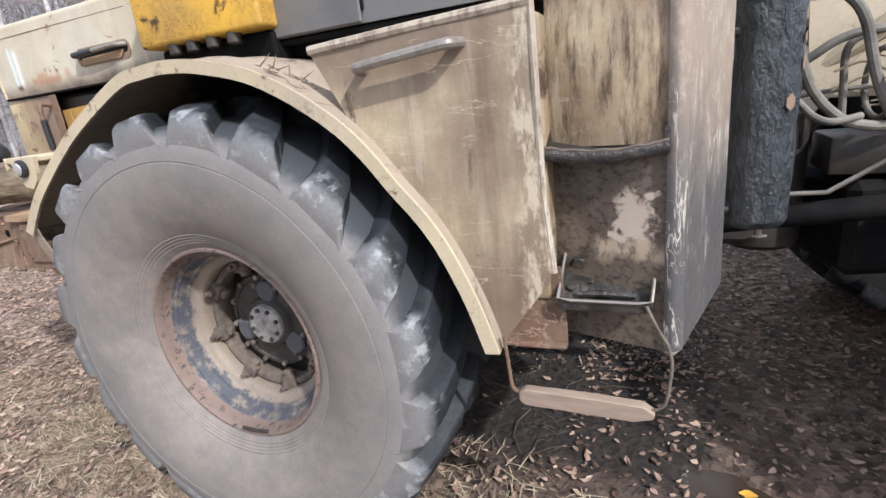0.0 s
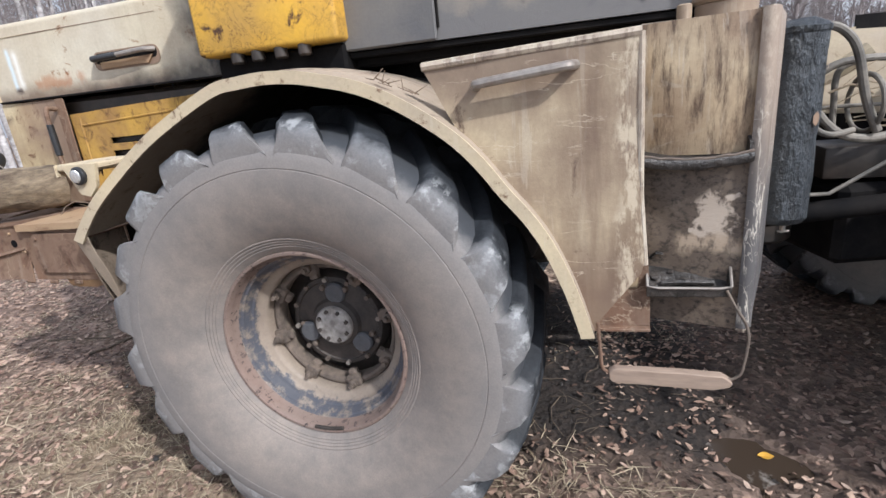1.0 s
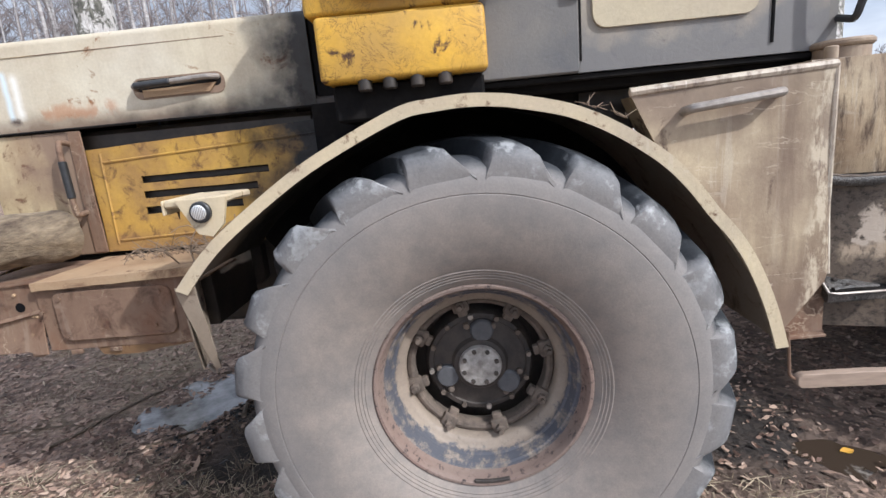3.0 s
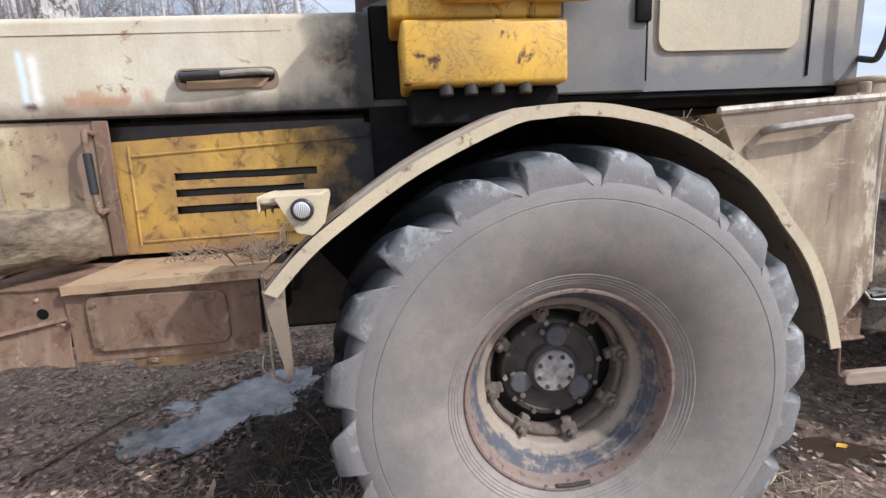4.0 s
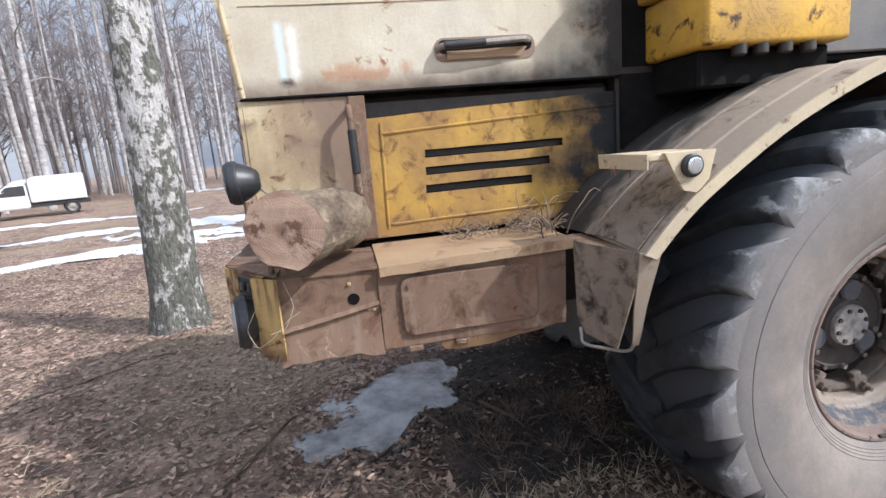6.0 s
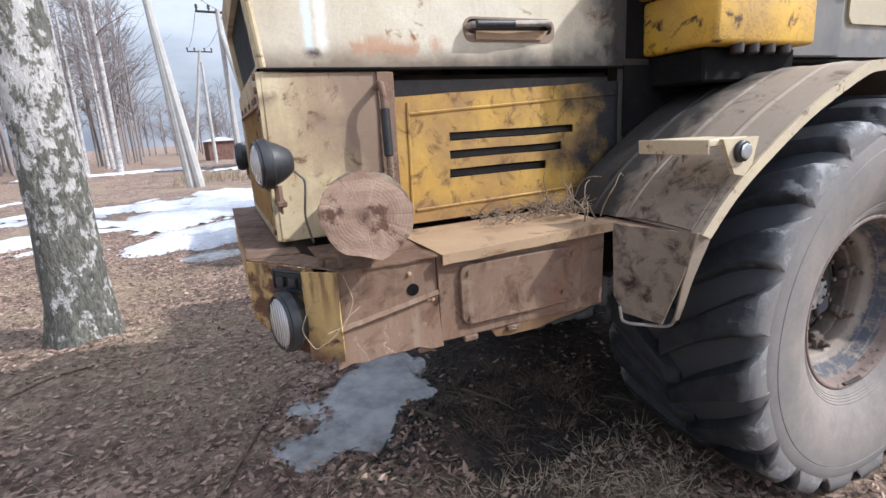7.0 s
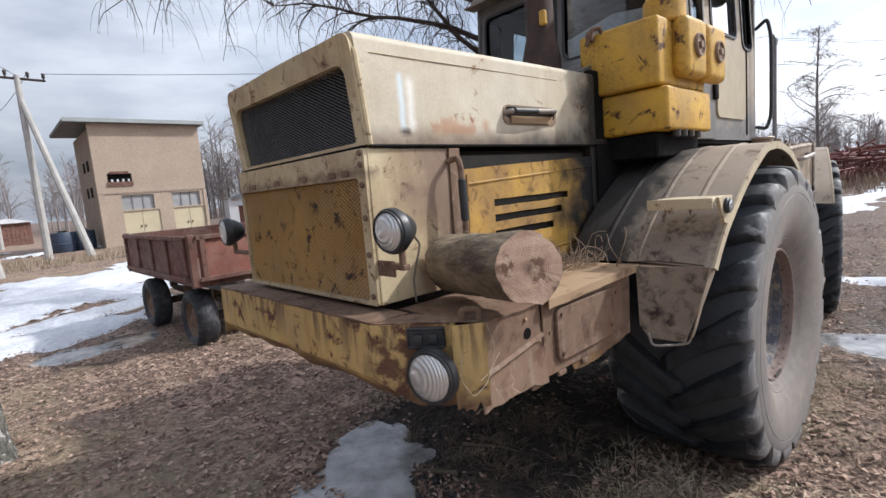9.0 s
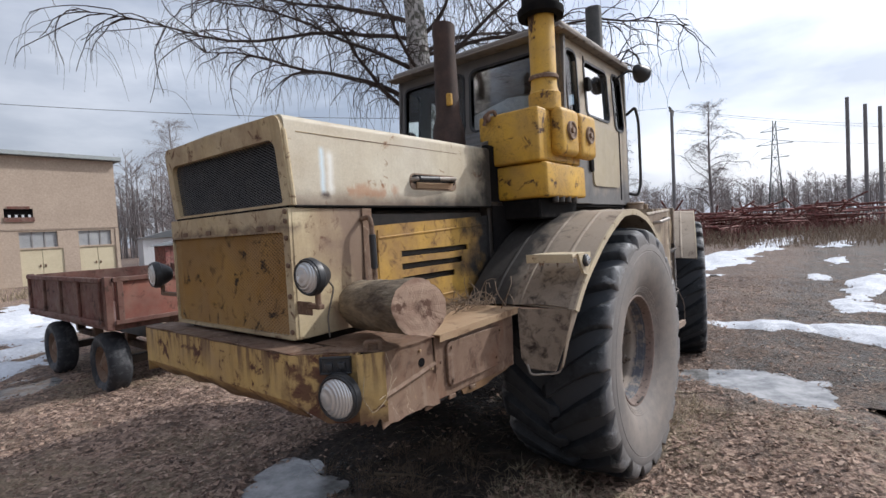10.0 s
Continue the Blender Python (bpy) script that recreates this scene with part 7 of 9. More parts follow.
for pts, r in HOSES:
    bm = bmesh.new()
    tube(bm, bent(pts, 0.45, 5), r, 10)
    part("hydraulic_hose", bm, M["hose"], rear, "looped dusty hydraulic hose")
bm = bmesh.new()
tube(bm, [(2.02, 4.20 + 0.14 * math.cos(2 * math.pi * k / 24), 1.42 + 0.11 * math.sin(2 * math.pi * k / 24)) for k in range(25)], 0.010, 8)
part("coiled_hose", bm, M["hose"], rear)
bm = bmesh.new()
tube(bm, [(1.72, 4.0, 1.10), (1.857, 4.0, 1.103), (2.15, 4.0, 1.30)], 0.008, 8)
part("brake_pipe", bm, M["hose"], rear)
rnd = random.Random(17)
for _ in range(12):
    bm = bmesh.new()
    p = Vector((rnd.uniform(1.88, 2.2), rnd.uniform(4.12, 4.3), rnd.uniform(1.33, 1.52)))
    q = p + Vector((rnd.uniform(0.1, 0.3), rnd.uniform(-0.1, 0.1), rnd.uniform(-0.08, 0.12)))
    tube(bm, bent([p, p.lerp(q, 0.5) + Vector((0, 0, rnd.uniform(-0.04, 0.05))), q]), rnd.uniform(0.002, 0.005), 5)
    part("loose_wire", bm, M["straw"], rear)
bm = bmesh.new()
sheet(bm, lambda u, v: (1.86 + 0.55 * u, 4.36 + 0.10 * v, 1.38 + 0.34 * v - 0.03 * u), 6, 5, 0.008)
part("deck_side", bm, M["fender"], rear, "pale dusty plate of the rear half")
# pale plates of the rear half, seen through the gap
bm = bmesh.new()
sheet(bm, lambda u, v: (2.42 + 0.30 * u, 3.98 + 0.9 * v, 1.73 - 0.02 * u + 0.01 * noise.noise((u * 5, v * 5, 0))), 6, 8, 0.008)
part("deck_plate", bm, M["fender"], rear)
bm = bmesh.new()
sheet(bm, lambda u, v: (2.42 + 0.04 * v, 4.0 + 0.85 * u, 1.71 - 0.42 * v), 8, 6, 0.008)
part("deck_front", bm, M["fender_edge"], rear, "pale dusty bulkhead of the rear half")
bm = bmesh.new()
prism(bm, [(1.82, 1.70), (2.08, 1.72), (2.06, 1.62), (1.86, 1.56)], "xz", 4.50, 4.508)
part("link_plate", bm, M["fender_edge"], rear)
# the link plate's hole is a black disc in place of its shaded inside
bm = bmesh.new()
drum(bm, (1.885, 4.497, 1.62), (1.885, 4.492, 1.62), 0.022, 16)
part("link_shade_disc", bm, M["black"], rear)
bm = bmesh.new()
tube(bm, [(1.72, 4.45, 1.35), (2.1, 4.4, 1.62)], 0.035, 10)
part("link_bar", bm, M["fender"], rear)
bm = bmesh.new()
drum(bm, (1.75, 4.42, 0.80), (1.75, 4.42, 1.35), 0.14, 20, 0.02)
box(bm, (1.2, 4.2, 0.85), (1.7, 4.65, 1.2), 0.03)
part("pivot", bm, M["frame"], rear)
bm = bmesh.new()
tube(bm, [(1.45, 4.05, 0.98), (2.6, 3.98, 1.12)], 0.04, 14)
tube(bm, [(2.2, 4.0, 1.075), (2.75, 3.97, 1.14)], 0.022, 12)
part("steering_ram", bm, M["black"], rear)
bm = bmesh.new()
prism(bm, [(2.002, 1.075), (2.022, 1.05), (2.014, 0.963), (1.985, 0.935), (1.995, 0.99)], "xz", 4.19, 4.20)
part("bracket", bm, M["yellow"], rear, "yellow painted bracket edge")
bm = bmesh.new()
box(bm, (1.90, 4.18, 1.12), (2.30, 4.42, 1.255), 0.012, 2)
part("valve_block", bm, M["frame"], rear)

# the rear half stands turned about the joint
JOINT = Matrix.Translation((1.75, 0, 0)) @ Matrix.Rotation(radians(13), 4, "Z") @ Matrix.Translation((-1.75, 0, 0))
for ob in tractor.children:
    if ob.name.split(".")[0] in ("rear_axle", "rear_frame") or (ob.name.split(".")[0] in ("wheel", "fender") and ob in REAR):
        ob.matrix_basis = JOINT @ ob.matrix_basis

# ---------------------------------------------------------------- log on the front shelf
LOG_C, LOG_AXIS, LOG_LEN = Vector((-1.945, 3.345, 1.380)), Vector((0.30, 0.95, -0.07)).normalized(), 0.50


def build_log():
    log = thing("log", (LOG_C.x, LOG_C.y, LOG_C.z - 0.11), "short sawn birch log lying across the front shelf", "log")
    turn = Matrix.Translation(LOG_C) @ LOG_AXIS.to_track_quat("Z", "Y").to_matrix().to_4x4()

    def ring_r(t, z):
        return 0.113 + 0.007 * math.sin(2 * t + 1) + 0.010 * noise.noise((math.cos(t) * 1.8, math.sin(t) * 1.8, z * 3)) + 0.007 * noise.noise((math.cos(t) * 7, math.sin(t) * 7, z * 9))
    bm = bmesh.new()
    sheet(bm, lambda u, v: (ring_r(2 * math.pi * u, v) * math.cos(2 * math.pi * u), ring_r(2 * math.pi * u, v) * math.sin(2 * math.pi * u), LOG_LEN * v), 48, 20)
    bmesh.ops.transform(bm, matrix=turn, verts=bm.verts)
    part("bark", bm, M["log_bark"], log, "dry grey-brown bark")
    end_mat = make_log_end(tuple(LOG_C - Vector((LOG_C.x, LOG_C.y, LOG_C.z - 0.11))), LOG_AXIS)
    for v, sg in ((0.0, -1), (1.0, 1)):
        bm = bmesh.new()
        sheet(bm, lambda u, s: (ring_r(2 * math.pi * u, v) * s * math.cos(2 * math.pi * u), ring_r(2 * math.pi * u, v) * s * math.sin(2 * math.pi * u), LOG_LEN * v + 0.004 * noise.noise((u * 6, s * 6, v)) * s), 48, 6)
        bmesh.ops.transform(bm, matrix=turn, verts=bm.verts)
        part("sawn_end", bm, end_mat, log, "pale sawn wood with rings and dark knots")


build_log()

# ---------------------------------------------------------------- trees


class Wood:
    """Collects tapered tubes of few sides."""
    def __init__(self):
        self.v, self.f = [], []

    def limb(self, pts, r0, r1, seg):
        n = len(pts)
        base = len(self.v)
        up = None
        for i, p in enumerate(pts):
            d = (pts[min(i + 1, n - 1)] - pts[max(i - 1, 0)]).normalized()
            if up is None:
                up = d.orthogonal().normalized()
            side = d.cross(up).normalized()
            up = side.cross(d)
            r = r0 + (r1 - r0) * i / (n - 1)
            for k in range(seg):
                a = 2 * math.pi * k / seg
                self.v.append(p + r * (math.cos(a) * up + math.sin(a) * side))
        for i in range(n - 1):
            for k in range(seg):
                a, b = base + i * seg + k, base + i * seg + (k + 1) % seg
                self.f.append((a, b, b + seg, a + seg))

    def put(self, name, material, parent, label=""):
        o = origin_of(parent)
        ob = raw(name, [tuple(p - o) for p in self.v], self.f, material)
        ob.parent = parent
        if label:
            tagged(ob, label)
        return ob


def grow(rnd, start, way, length, steps, droop, wander):
    pts, p, d = [start], start.copy(), way.normalized()
    for k in range(steps):
        d = (d + Vector((rnd.uniform(-1, 1), rnd.uniform(-1, 1), rnd.uniform(-1, 1))) * wander + Vector((0, 0, -droop * (k + 1) / steps))).normalized()
        p = p + d * (length / steps)
        pts.append(p)
    return pts


def trunk_line(base, top_, bow, n=14):
    out = []
    for k in range(n + 1):
        t = k / n
        out.append(base.lerp(top_, t) + Vector(bow) * math.sin(math.pi * t))
    return out


def bough(rnd, wood, fine, p, way, ln, r0, lift, count):
    """One long limb with side branches and a curtain of hanging twigs."""
    pts = grow(rnd, p, way, ln, 12, -lift, 0.15)
    wood.limb(pts, r0, r0 * 0.16, 7)
    for q in range(2, 13):
        for _ in range(3):
            s = grow(rnd, pts[q - 1].lerp(pts[q], rnd.random()), (pts[q] - pts[q - 1]).normalized() * 0.8 + Vector((rnd.uniform(-1, 1), rnd.uniform(-1, 1), rnd.uniform(-0.5, 0.8))), ln * rnd.uniform(0.12, 0.32), 7, 0.25, 0.36)
            wood.limb(s, r0 * 0.26, 0.006, 4)
            for _ in range(count):
                m = rnd.randint(1, 6)
                w = grow(rnd, s[m], Vector((rnd.uniform(-1, 1), rnd.uniform(-1, 1), rnd.uniform(-0.9, 0.5))), rnd.uniform(0.35, 1.35), 6, 0.95, 0.22)
                fine.limb(w, 0.0052, 0.0022, 3)


def crown(rnd, wood, fine, line, r_at, first, boughs, reach, twigs, weep, seg=5, thick=0.42):
    """Boughs from the trunk, branches from the boughs and, in fine, hanging twigs."""
    n = len(line) - 1
    for b in range(boughs):
        t = first + (0.97 - first) * (b + rnd.random()) / boughs
        k = min(int(t * n), n - 1)
        p = line[k].lerp(line[k + 1], t * n - k)
        a = b * 2.4 + rnd.uniform(-0.5, 0.5)
        ln = reach * (1.1 - 0.75 * (t - first) / (1 - first)) * rnd.uniform(0.7, 1.15)
        way = Vector((math.cos(a), math.sin(a), rnd.uniform(0.45, 0.95)))
        pts = grow(rnd, p, way, ln, 9, 0.14, 0.26)
        r0 = r_at(t) * thick
        wood.limb(pts, r0, r0 * 0.15, seg)
        for q in range(2, 10):
            for _ in range(2):
                s = grow(rnd, pts[q - 1].lerp(pts[q], rnd.random()), (pts[q] - pts[q - 1]).normalized() + Vector((rnd.uniform(-1, 1), rnd.uniform(-1, 1), rnd.uniform(-0.4, 0.7))), ln * rnd.uniform(0.20, 0.45), 6, 0.22 * weep, 0.34)
                wood.limb(s, r0 * 0.24, r0 * 0.08, 4)
                for _ in range(twigs):
                    m = rnd.randint(1, 5)
                    w = grow(rnd, s[m], (s[m] - s[m - 1]).normalized() * 0.7 + Vector((rnd.uniform(-1, 1), rnd.uniform(-1, 1), rnd.uniform(-0.6, 0.3))), ln * rnd.uniform(0.12, 0.34), 5, 0.85 * weep, 0.2)
                    fine.limb(w, 0.006, 0.002, 3)


def big_birch(base, top_, bow, r0, seed, boughs, reach, twigs, first, label, bark, thick=0.42, limbs=()):
    rnd = random.Random(seed)
    tree = thing("birch_tree", base, label, "tree")
    line = trunk_line(Vector(base) - Vector((0, 0, 0.12)), Vector(top_), bow, 40)
    H = (Vector(top_) - Vector(base)).length

    def r_at(t):
        return r0 * (1 - 0.82 * t) + r0 * 0.40 * math.exp(-t * H / 0.22)
    bm = bmesh.new()
    seg, rows = 36, []
    fine_line = trunk_line(Vector(base) - Vector((0, 0, 0.12)), Vector(top_), bow, 150)
    for i, p in enumerate(fine_line):
        t = i / 150
        rr = []
        for k in range(seg):
            a = 2 * math.pi * k / seg
            foot = math.exp(-t * H / 0.25)
            r = r_at(t) * (1 + 0.12 * foot * math.sin(5 * a + seed) + 0.07 * noise.noise((math.cos(a) * 2.2, math.sin(a) * 2.2, p.z * 1.6 + seed)) + (0.06 * max(0, 1 - t * H / 3.5) + 0.015) * noise.noise((math.cos(a) * 7, math.sin(a) * 7, p.z * 3.5)))
            rr.append(bm.verts.new(p + Vector((r * math.cos(a), r * math.sin(a), 0))))
        rows.append(rr)
    for a, b in zip(rows, rows[1:]):
        for k in range(seg):
            bm.faces.new((a[k], a[(k + 1) % seg], b[(k + 1) % seg], b[k]))
    part("trunk", bm, bark, tree, "white birch bark cracked black towards the foot")
    wood, fine = Wood(), Wood()
    crown(rnd, wood, fine, line, r_at, first, boughs, reach, twigs, 1.0, 5, thick)
    for z, way, ln, r, lift in limbs:
        k = min(range(len(line)), key=lambda i: abs(line[i].z - z))
        bough(rnd, wood, fine, line[k], Vector(way), ln, r, lift, 4)
    wood.put("crown", M["dark_twig"], tree, "dark bare boughs")["kind"] = "stuff"
    fine.put("twig_curtain", M["dark_twig"], tree, "thin hanging bare twigs")["kind"] = "stuff"
    return tree


def gz(x, y):
    return float(height(x, y))


big_birch((-3.38, 6.6, gz(-3.38, 6.6)), (-3.45, 7.0, 13.0), (0.05, 0, 0), 0.215, 4, 16, 3.8, 4, 0.30, "old birch with thick cracked trunk and bare hanging twigs", M["birch"])
big_birch((4.9, 8.9, gz(4.9, 8.9)), (4.4, 9.3, 14.5), (0.25, 0.1, 0), 0.34, 11, 22, 5.4, 4, 0.50, "large bare birch with weeping twigs behind the tractor", M["birch_white"], 0.26,
          [(5.9, (-0.65, 0.76, 0.14), 6.6, 0.050, 0.035), (4.1, (-0.65, 0.76, 0.75), 3.6, 0.060, 0.10), (6.2, (-0.40, 0.90, 0.45), 5.2, 0.055, -0.03), (5.9, (0.65, -0.76, 0.85), 2.8, 0.055, 0.0),
           (5.5, (0.65, -0.76, 0.30), 5.8, 0.050, -0.05), (6.5, (0.25, -0.90, 0.40), 4.8, 0.050, -0.05), (5.0, (-0.85, -0.10, 0.50), 2.6, 0.045, 0.0), (6.9, (0.10, 0.95, 0.45), 5.0, 0.050, -0.03),
           (4.3, (0.60, -0.76, 0.95), 4.6, 0.060, -0.16), (4.8, (0.35, -0.85, 0.80), 5.2, 0.055, -0.15), (5.4, (0.70, -0.60, 0.55), 4.4, 0.050, -0.12), (4.4, (-0.60, 0.76, 0.55), 5.4, 0.060, -0.06), (5.1, (-0.70, 0.60, 0.35), 5.0, 0.050, -0.06)])

# woods: a few trees built once, then copied


def wood_tree(seed, h, r0, boughs, reach, bark, twig, twigs=2, first=0.3):
    rnd = random.Random(seed)
    tree = thing("birch_tree", (0, 0, 0), "slender bare birch with a pale trunk", "tree", "birches of the wood")
    top_ = Vector((rnd.uniform(-0.6, 0.6), rnd.uniform(-0.6, 0.6), h))
    line = trunk_line(Vector((0, 0, -0.2)), top_, (rnd.uniform(-0.25, 0.25), rnd.uniform(-0.25, 0.25), 0), 12)
    trunk, wood, fine = Wood(), Wood(), Wood()
    trunk.limb(line, r0, r0 * 0.15, 10)
    trunk.put("trunk", bark, tree)
    crown(rnd, wood, wood, line, lambda t: r0 * (1 - 0.8 * t), first, boughs, reach, twigs, 0.5, 4)
    wood.put("crown", twig, tree)
    return tree


KINDS = [wood_tree(30 + k, 15 + 1.5 * k, 0.14 + 0.02 * k, 14, 2.8, M["birch_far"], M["hazed_twig"]) for k in range(4)]
rnd = random.Random(5)
spots = []
for _ in range(210):
    az, d = radians(rnd.uniform(-66, -9)), rnd.uniform(19, 52)
    x, y = -1.5 + d * math.sin(az), 2.0 + d * math.cos(az)
    if az > radians(-20) and d < 34:
        continue
    # the track and the parked van keep clear
    if d < 32 and radians(-46) < az < radians(-19):
        continue
    if all((x - a) ** 2 + (y - b) ** 2 > 3.0 for a, b in spots):
        spots.append((x, y))
for i, (x, y) in enumerate(spots):
    m = pose(x, y, gz(x, y), 0, 0, rnd.uniform(0, 360))
    if i < 4:
        KINDS[i].matrix_basis = m
    else:
        copy_thing(KINDS[i % 4], m)

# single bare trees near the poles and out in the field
lone = [wood_tree(60, 13, 0.20, 38, 4.4, M["hazed_twig"], M["hazed_twig"], 7, 0.14)]
tagged(lone[0], "bare spreading tree in the open field", "tree", "field trees")
lone[0].matrix_basis = pose(53.8, 12.2, gz(53.8, 12.2))
for x, y in ((17, 50), (60, 24), (66, 40)):
    copy_thing(lone[0], pose(x, y, gz(x, y), 0, 0, x * 37))


def far_woods(name, az0, az1, d0, d1, count, h, seed, material, label):
    """Woods too far off to count: trunks with fans of twigs, in one mesh."""
    rnd = random.Random(seed)
    w = Wood()
    for _ in range(count):
        az, d = radians(rnd.uniform(az0, az1)), rnd.uniform(d0, d1)
        x, y = -1 + d * math.sin(az), 3 + d * math.cos(az)
        z, hh = gz(x, y), h * rnd.uniform(0.7, 1.15)
        p = Vector((x, y, z - 0.3))
        w.limb([p, p + Vector((rnd.uniform(-0.3, 0.3), rnd.uniform(-0.3, 0.3), hh * 0.5)), p + Vector((rnd.uniform(-0.5, 0.5), rnd.uniform(-0.5, 0.5), hh))], 0.16, 0.04, 4)
        for _ in range(20):
            t = rnd.uniform(0.22, 0.98)
            a = rnd.uniform(0, 6.28)
            ln = hh * 0.26 * (1.15 - t * 0.8)
            q = p + Vector((0, 0, hh * t))
            e = q + Vector((math.cos(a) * ln * 0.75, math.sin(a) * ln * 0.75, ln * rnd.uniform(0.4, 1.0)))
            w.limb([q, q.lerp(e, 0.5) + Vector((0, 0, ln * 0.05)), e], 0.05, 0.012, 3)
            for _ in range(3):
                e2 = e + Vector((rnd.uniform(-1, 1), rnd.uniform(-1, 1), rnd.uniform(-0.3, 0.9))) * ln * 0.55
                w.limb([q.lerp(e, rnd.uniform(0.3, 0.9)), e2], 0.03, 0.01, 3)
    raw(name, [tuple(v) for v in w.v], w.f, material, label, "woods", "stuff")


far_woods("birch_woods", -100, -8, 48, 80, 330, 19, 1, M["hazed_twig"], "dense bare birch woods in haze")
far_woods("tree_line", -8, 45, 85, 120, 170, 10, 2, M["hazed_twig"], "distant line of bare trees")
far_woods("tree_line", 15.5, 25, 80, 92, 34, 13.5, 7, M["hazed_twig"], "tall bare trees standing behind the building")
far_woods("tree_line", 45, 125, 130, 200, 800, 9.5, 3, M["hazed_twig"], "far hazy line of bare trees beyond the field")
far_woods("tree_line", 125, 262, 60, 120, 130, 12, 4, M["hazed_twig"], "bare trees behind the clearing")

# ---------------------------------------------------------------- building with two double doors


def build_house():
    # front corner points seen from the clearing: left and right
    D = 29.0
    eye = Vector((-3.09, 2.47, 0))
    a = eye + D * Vector((math.sin(radians(8.5)), math.cos(radians(8.5)), 0))
    b = eye + (D + 1.1) * Vector((math.sin(radians(17.8)), math.cos(radians(17.8)), 0))
    along = (b - a).normalized()
    back = Vector((-along.y, along.x, 0))
    W = (b - a).length
    zb = gz(a.x, a.y) - 0.1
    H = 6.05
    h = thing("garage_building", (a.x, a.y, zb), "two-storey plastered service building, peach front, flat roof", "building")

    def put(u, v, w):
        return a + along * u + back * w + Vector((0, 0, zb + v))

    def slab(name, u0, u1, v0, v1, w0, w1, material, parent=h, label=""):
        bm = bmesh.new()
        vs = [bm.verts.new(put(u, v, w)) for u in (u0, u1) for v in (v0, v1) for w in (w0, w1)]
        for f in ((0, 1, 3, 2), (4, 6, 7, 5), (0, 4, 5, 1), (2, 3, 7, 6), (0, 2, 6, 4), (1, 5, 7, 3)):
            bm.faces.new([vs[i] for i in f])
        return part(name, bm, material, parent, label)
    bm = bmesh.new()
    holes = [(0.19, 0.52, 0.0, 1.78), (0.65, 0.96, 0.0, 1.78), (0.19, 0.48, 1.86, 2.58), (0.65, 0.93, 1.86, 2.58), (0.10, 0.31, 3.12, 3.66)]
    holes = [(x0 * W, x1 * W, z0, z1) for x0, x1, z0, z1 in holes]
    wall_with_holes(bm, 0, W, 0, H, holes, put, 0.25)
    part("front_wall", bm, M["plaster"], h, "peach plastered front wall")
    slab("side_wall", 0, 0.25, 0, H - 0.25, 0.25, 5.0, M["plaster_side"], h, "darker plastered side wall")
    slab("side_wall", W - 0.25, W, 0, H - 0.25, 0.25, 5.0, M["plaster_side"])
    slab("back_wall", 0.25, W - 0.25, 0, H - 0.5, 4.75, 5.0, M["plaster_side"])
    slab("roof", -0.95, W + 0.25, H, H + 0.14, -0.35, 5.4, M["roof"], h, "overhanging dark sheet roof")
    slab("roof_edge", -0.95, W + 0.25, H + 0.02, H + 0.20, -0.39, -0.35, plain("pale_roof_edge", (0.42, 0.46, 0.46), (0.34, 0.37, 0.37)))
    for i in (0, 1):
        x0, x1, z0, z1 = holes[i]
        mid = (x0 + x1) / 2
        for u0, u1 in ((x0, mid - 0.01), (mid + 0.01, x1)):
            d = slab("door", u0, u1, 0.03, z1, 0.05, 0.10, M["door_cream"], h, "cream painted steel door leaf")
            bm = bmesh.new()
            box(bm, (-0.03, -0.03, -0.06), (0.03, 0.03, 0.06), 0.01)
            bmesh.ops.translate(bm, vec=put((mid - 0.10) if u0 < mid - 0.1 else (mid + 0.10), 1.0, 0.03), verts=bm.verts)
            part("door_handle", bm, M["rust"], d)
    grey = plain("grey_window_board", (0.30, 0.31, 0.32), (0.42, 0.43, 0.43), scale=1.5)
    for i in (2, 3):
        x0, x1, z0, z1 = holes[i]
        win = slab("window", x0, x1, z0, z1, 0.10, 0.13, grey, h, "boarded grey window strip")
        for k in range(1, 3):
            u = x0 + (x1 - x0) * k / 3
            slab("window_frame", u - 0.025, u + 0.025, z0, z1, 0.07, 0.10, M["grey_wood"], win)
    x0, x1, z0, z1 = holes[4]
    op = slab("wall_niche", x0, x1, z0, z1, 0.14, 0.20, M["black"], h, "dark open niche")
    slab("niche_board", x0 - 0.03, x1 + 0.03, z0 - 0.06, z0 + 0.14, -0.06, 0.0, M["trailer"], op)
    slab("niche_board", x0 + 0.12, x1 - 0.12, z1 - 0.02, z1 + 0.10, -0.06, 0.0, M["trailer"], op)
    for k in range(4):
        u = x0 + (x1 - x0) * (k + 0.6) / 4.4
        slab("insulator", u, u + 0.08, z0 + 0.14, z0 + 0.26, -0.05, 0.02, M["snow"], op)
    slab("plaster_ledge", 0.0, W, 2.66, 2.72, -0.03, 0.0, M["plaster_side"])
    slab("corner_pilaster", 0.0, 0.22, 0, 2.66, -0.04, 0.0, M["plaster"])
    slab("corner_pilaster", W - 0.15, W, 0, 2.66, -0.04, 0.0, M["plaster"])
    for w in (1.2, 2.4):
        for z in (2.6, 3.9):
            slab("side_window", -0.03, 0.0, z, z + 0.5, w, w + 0.5, M["black"])
    return h


build_house()


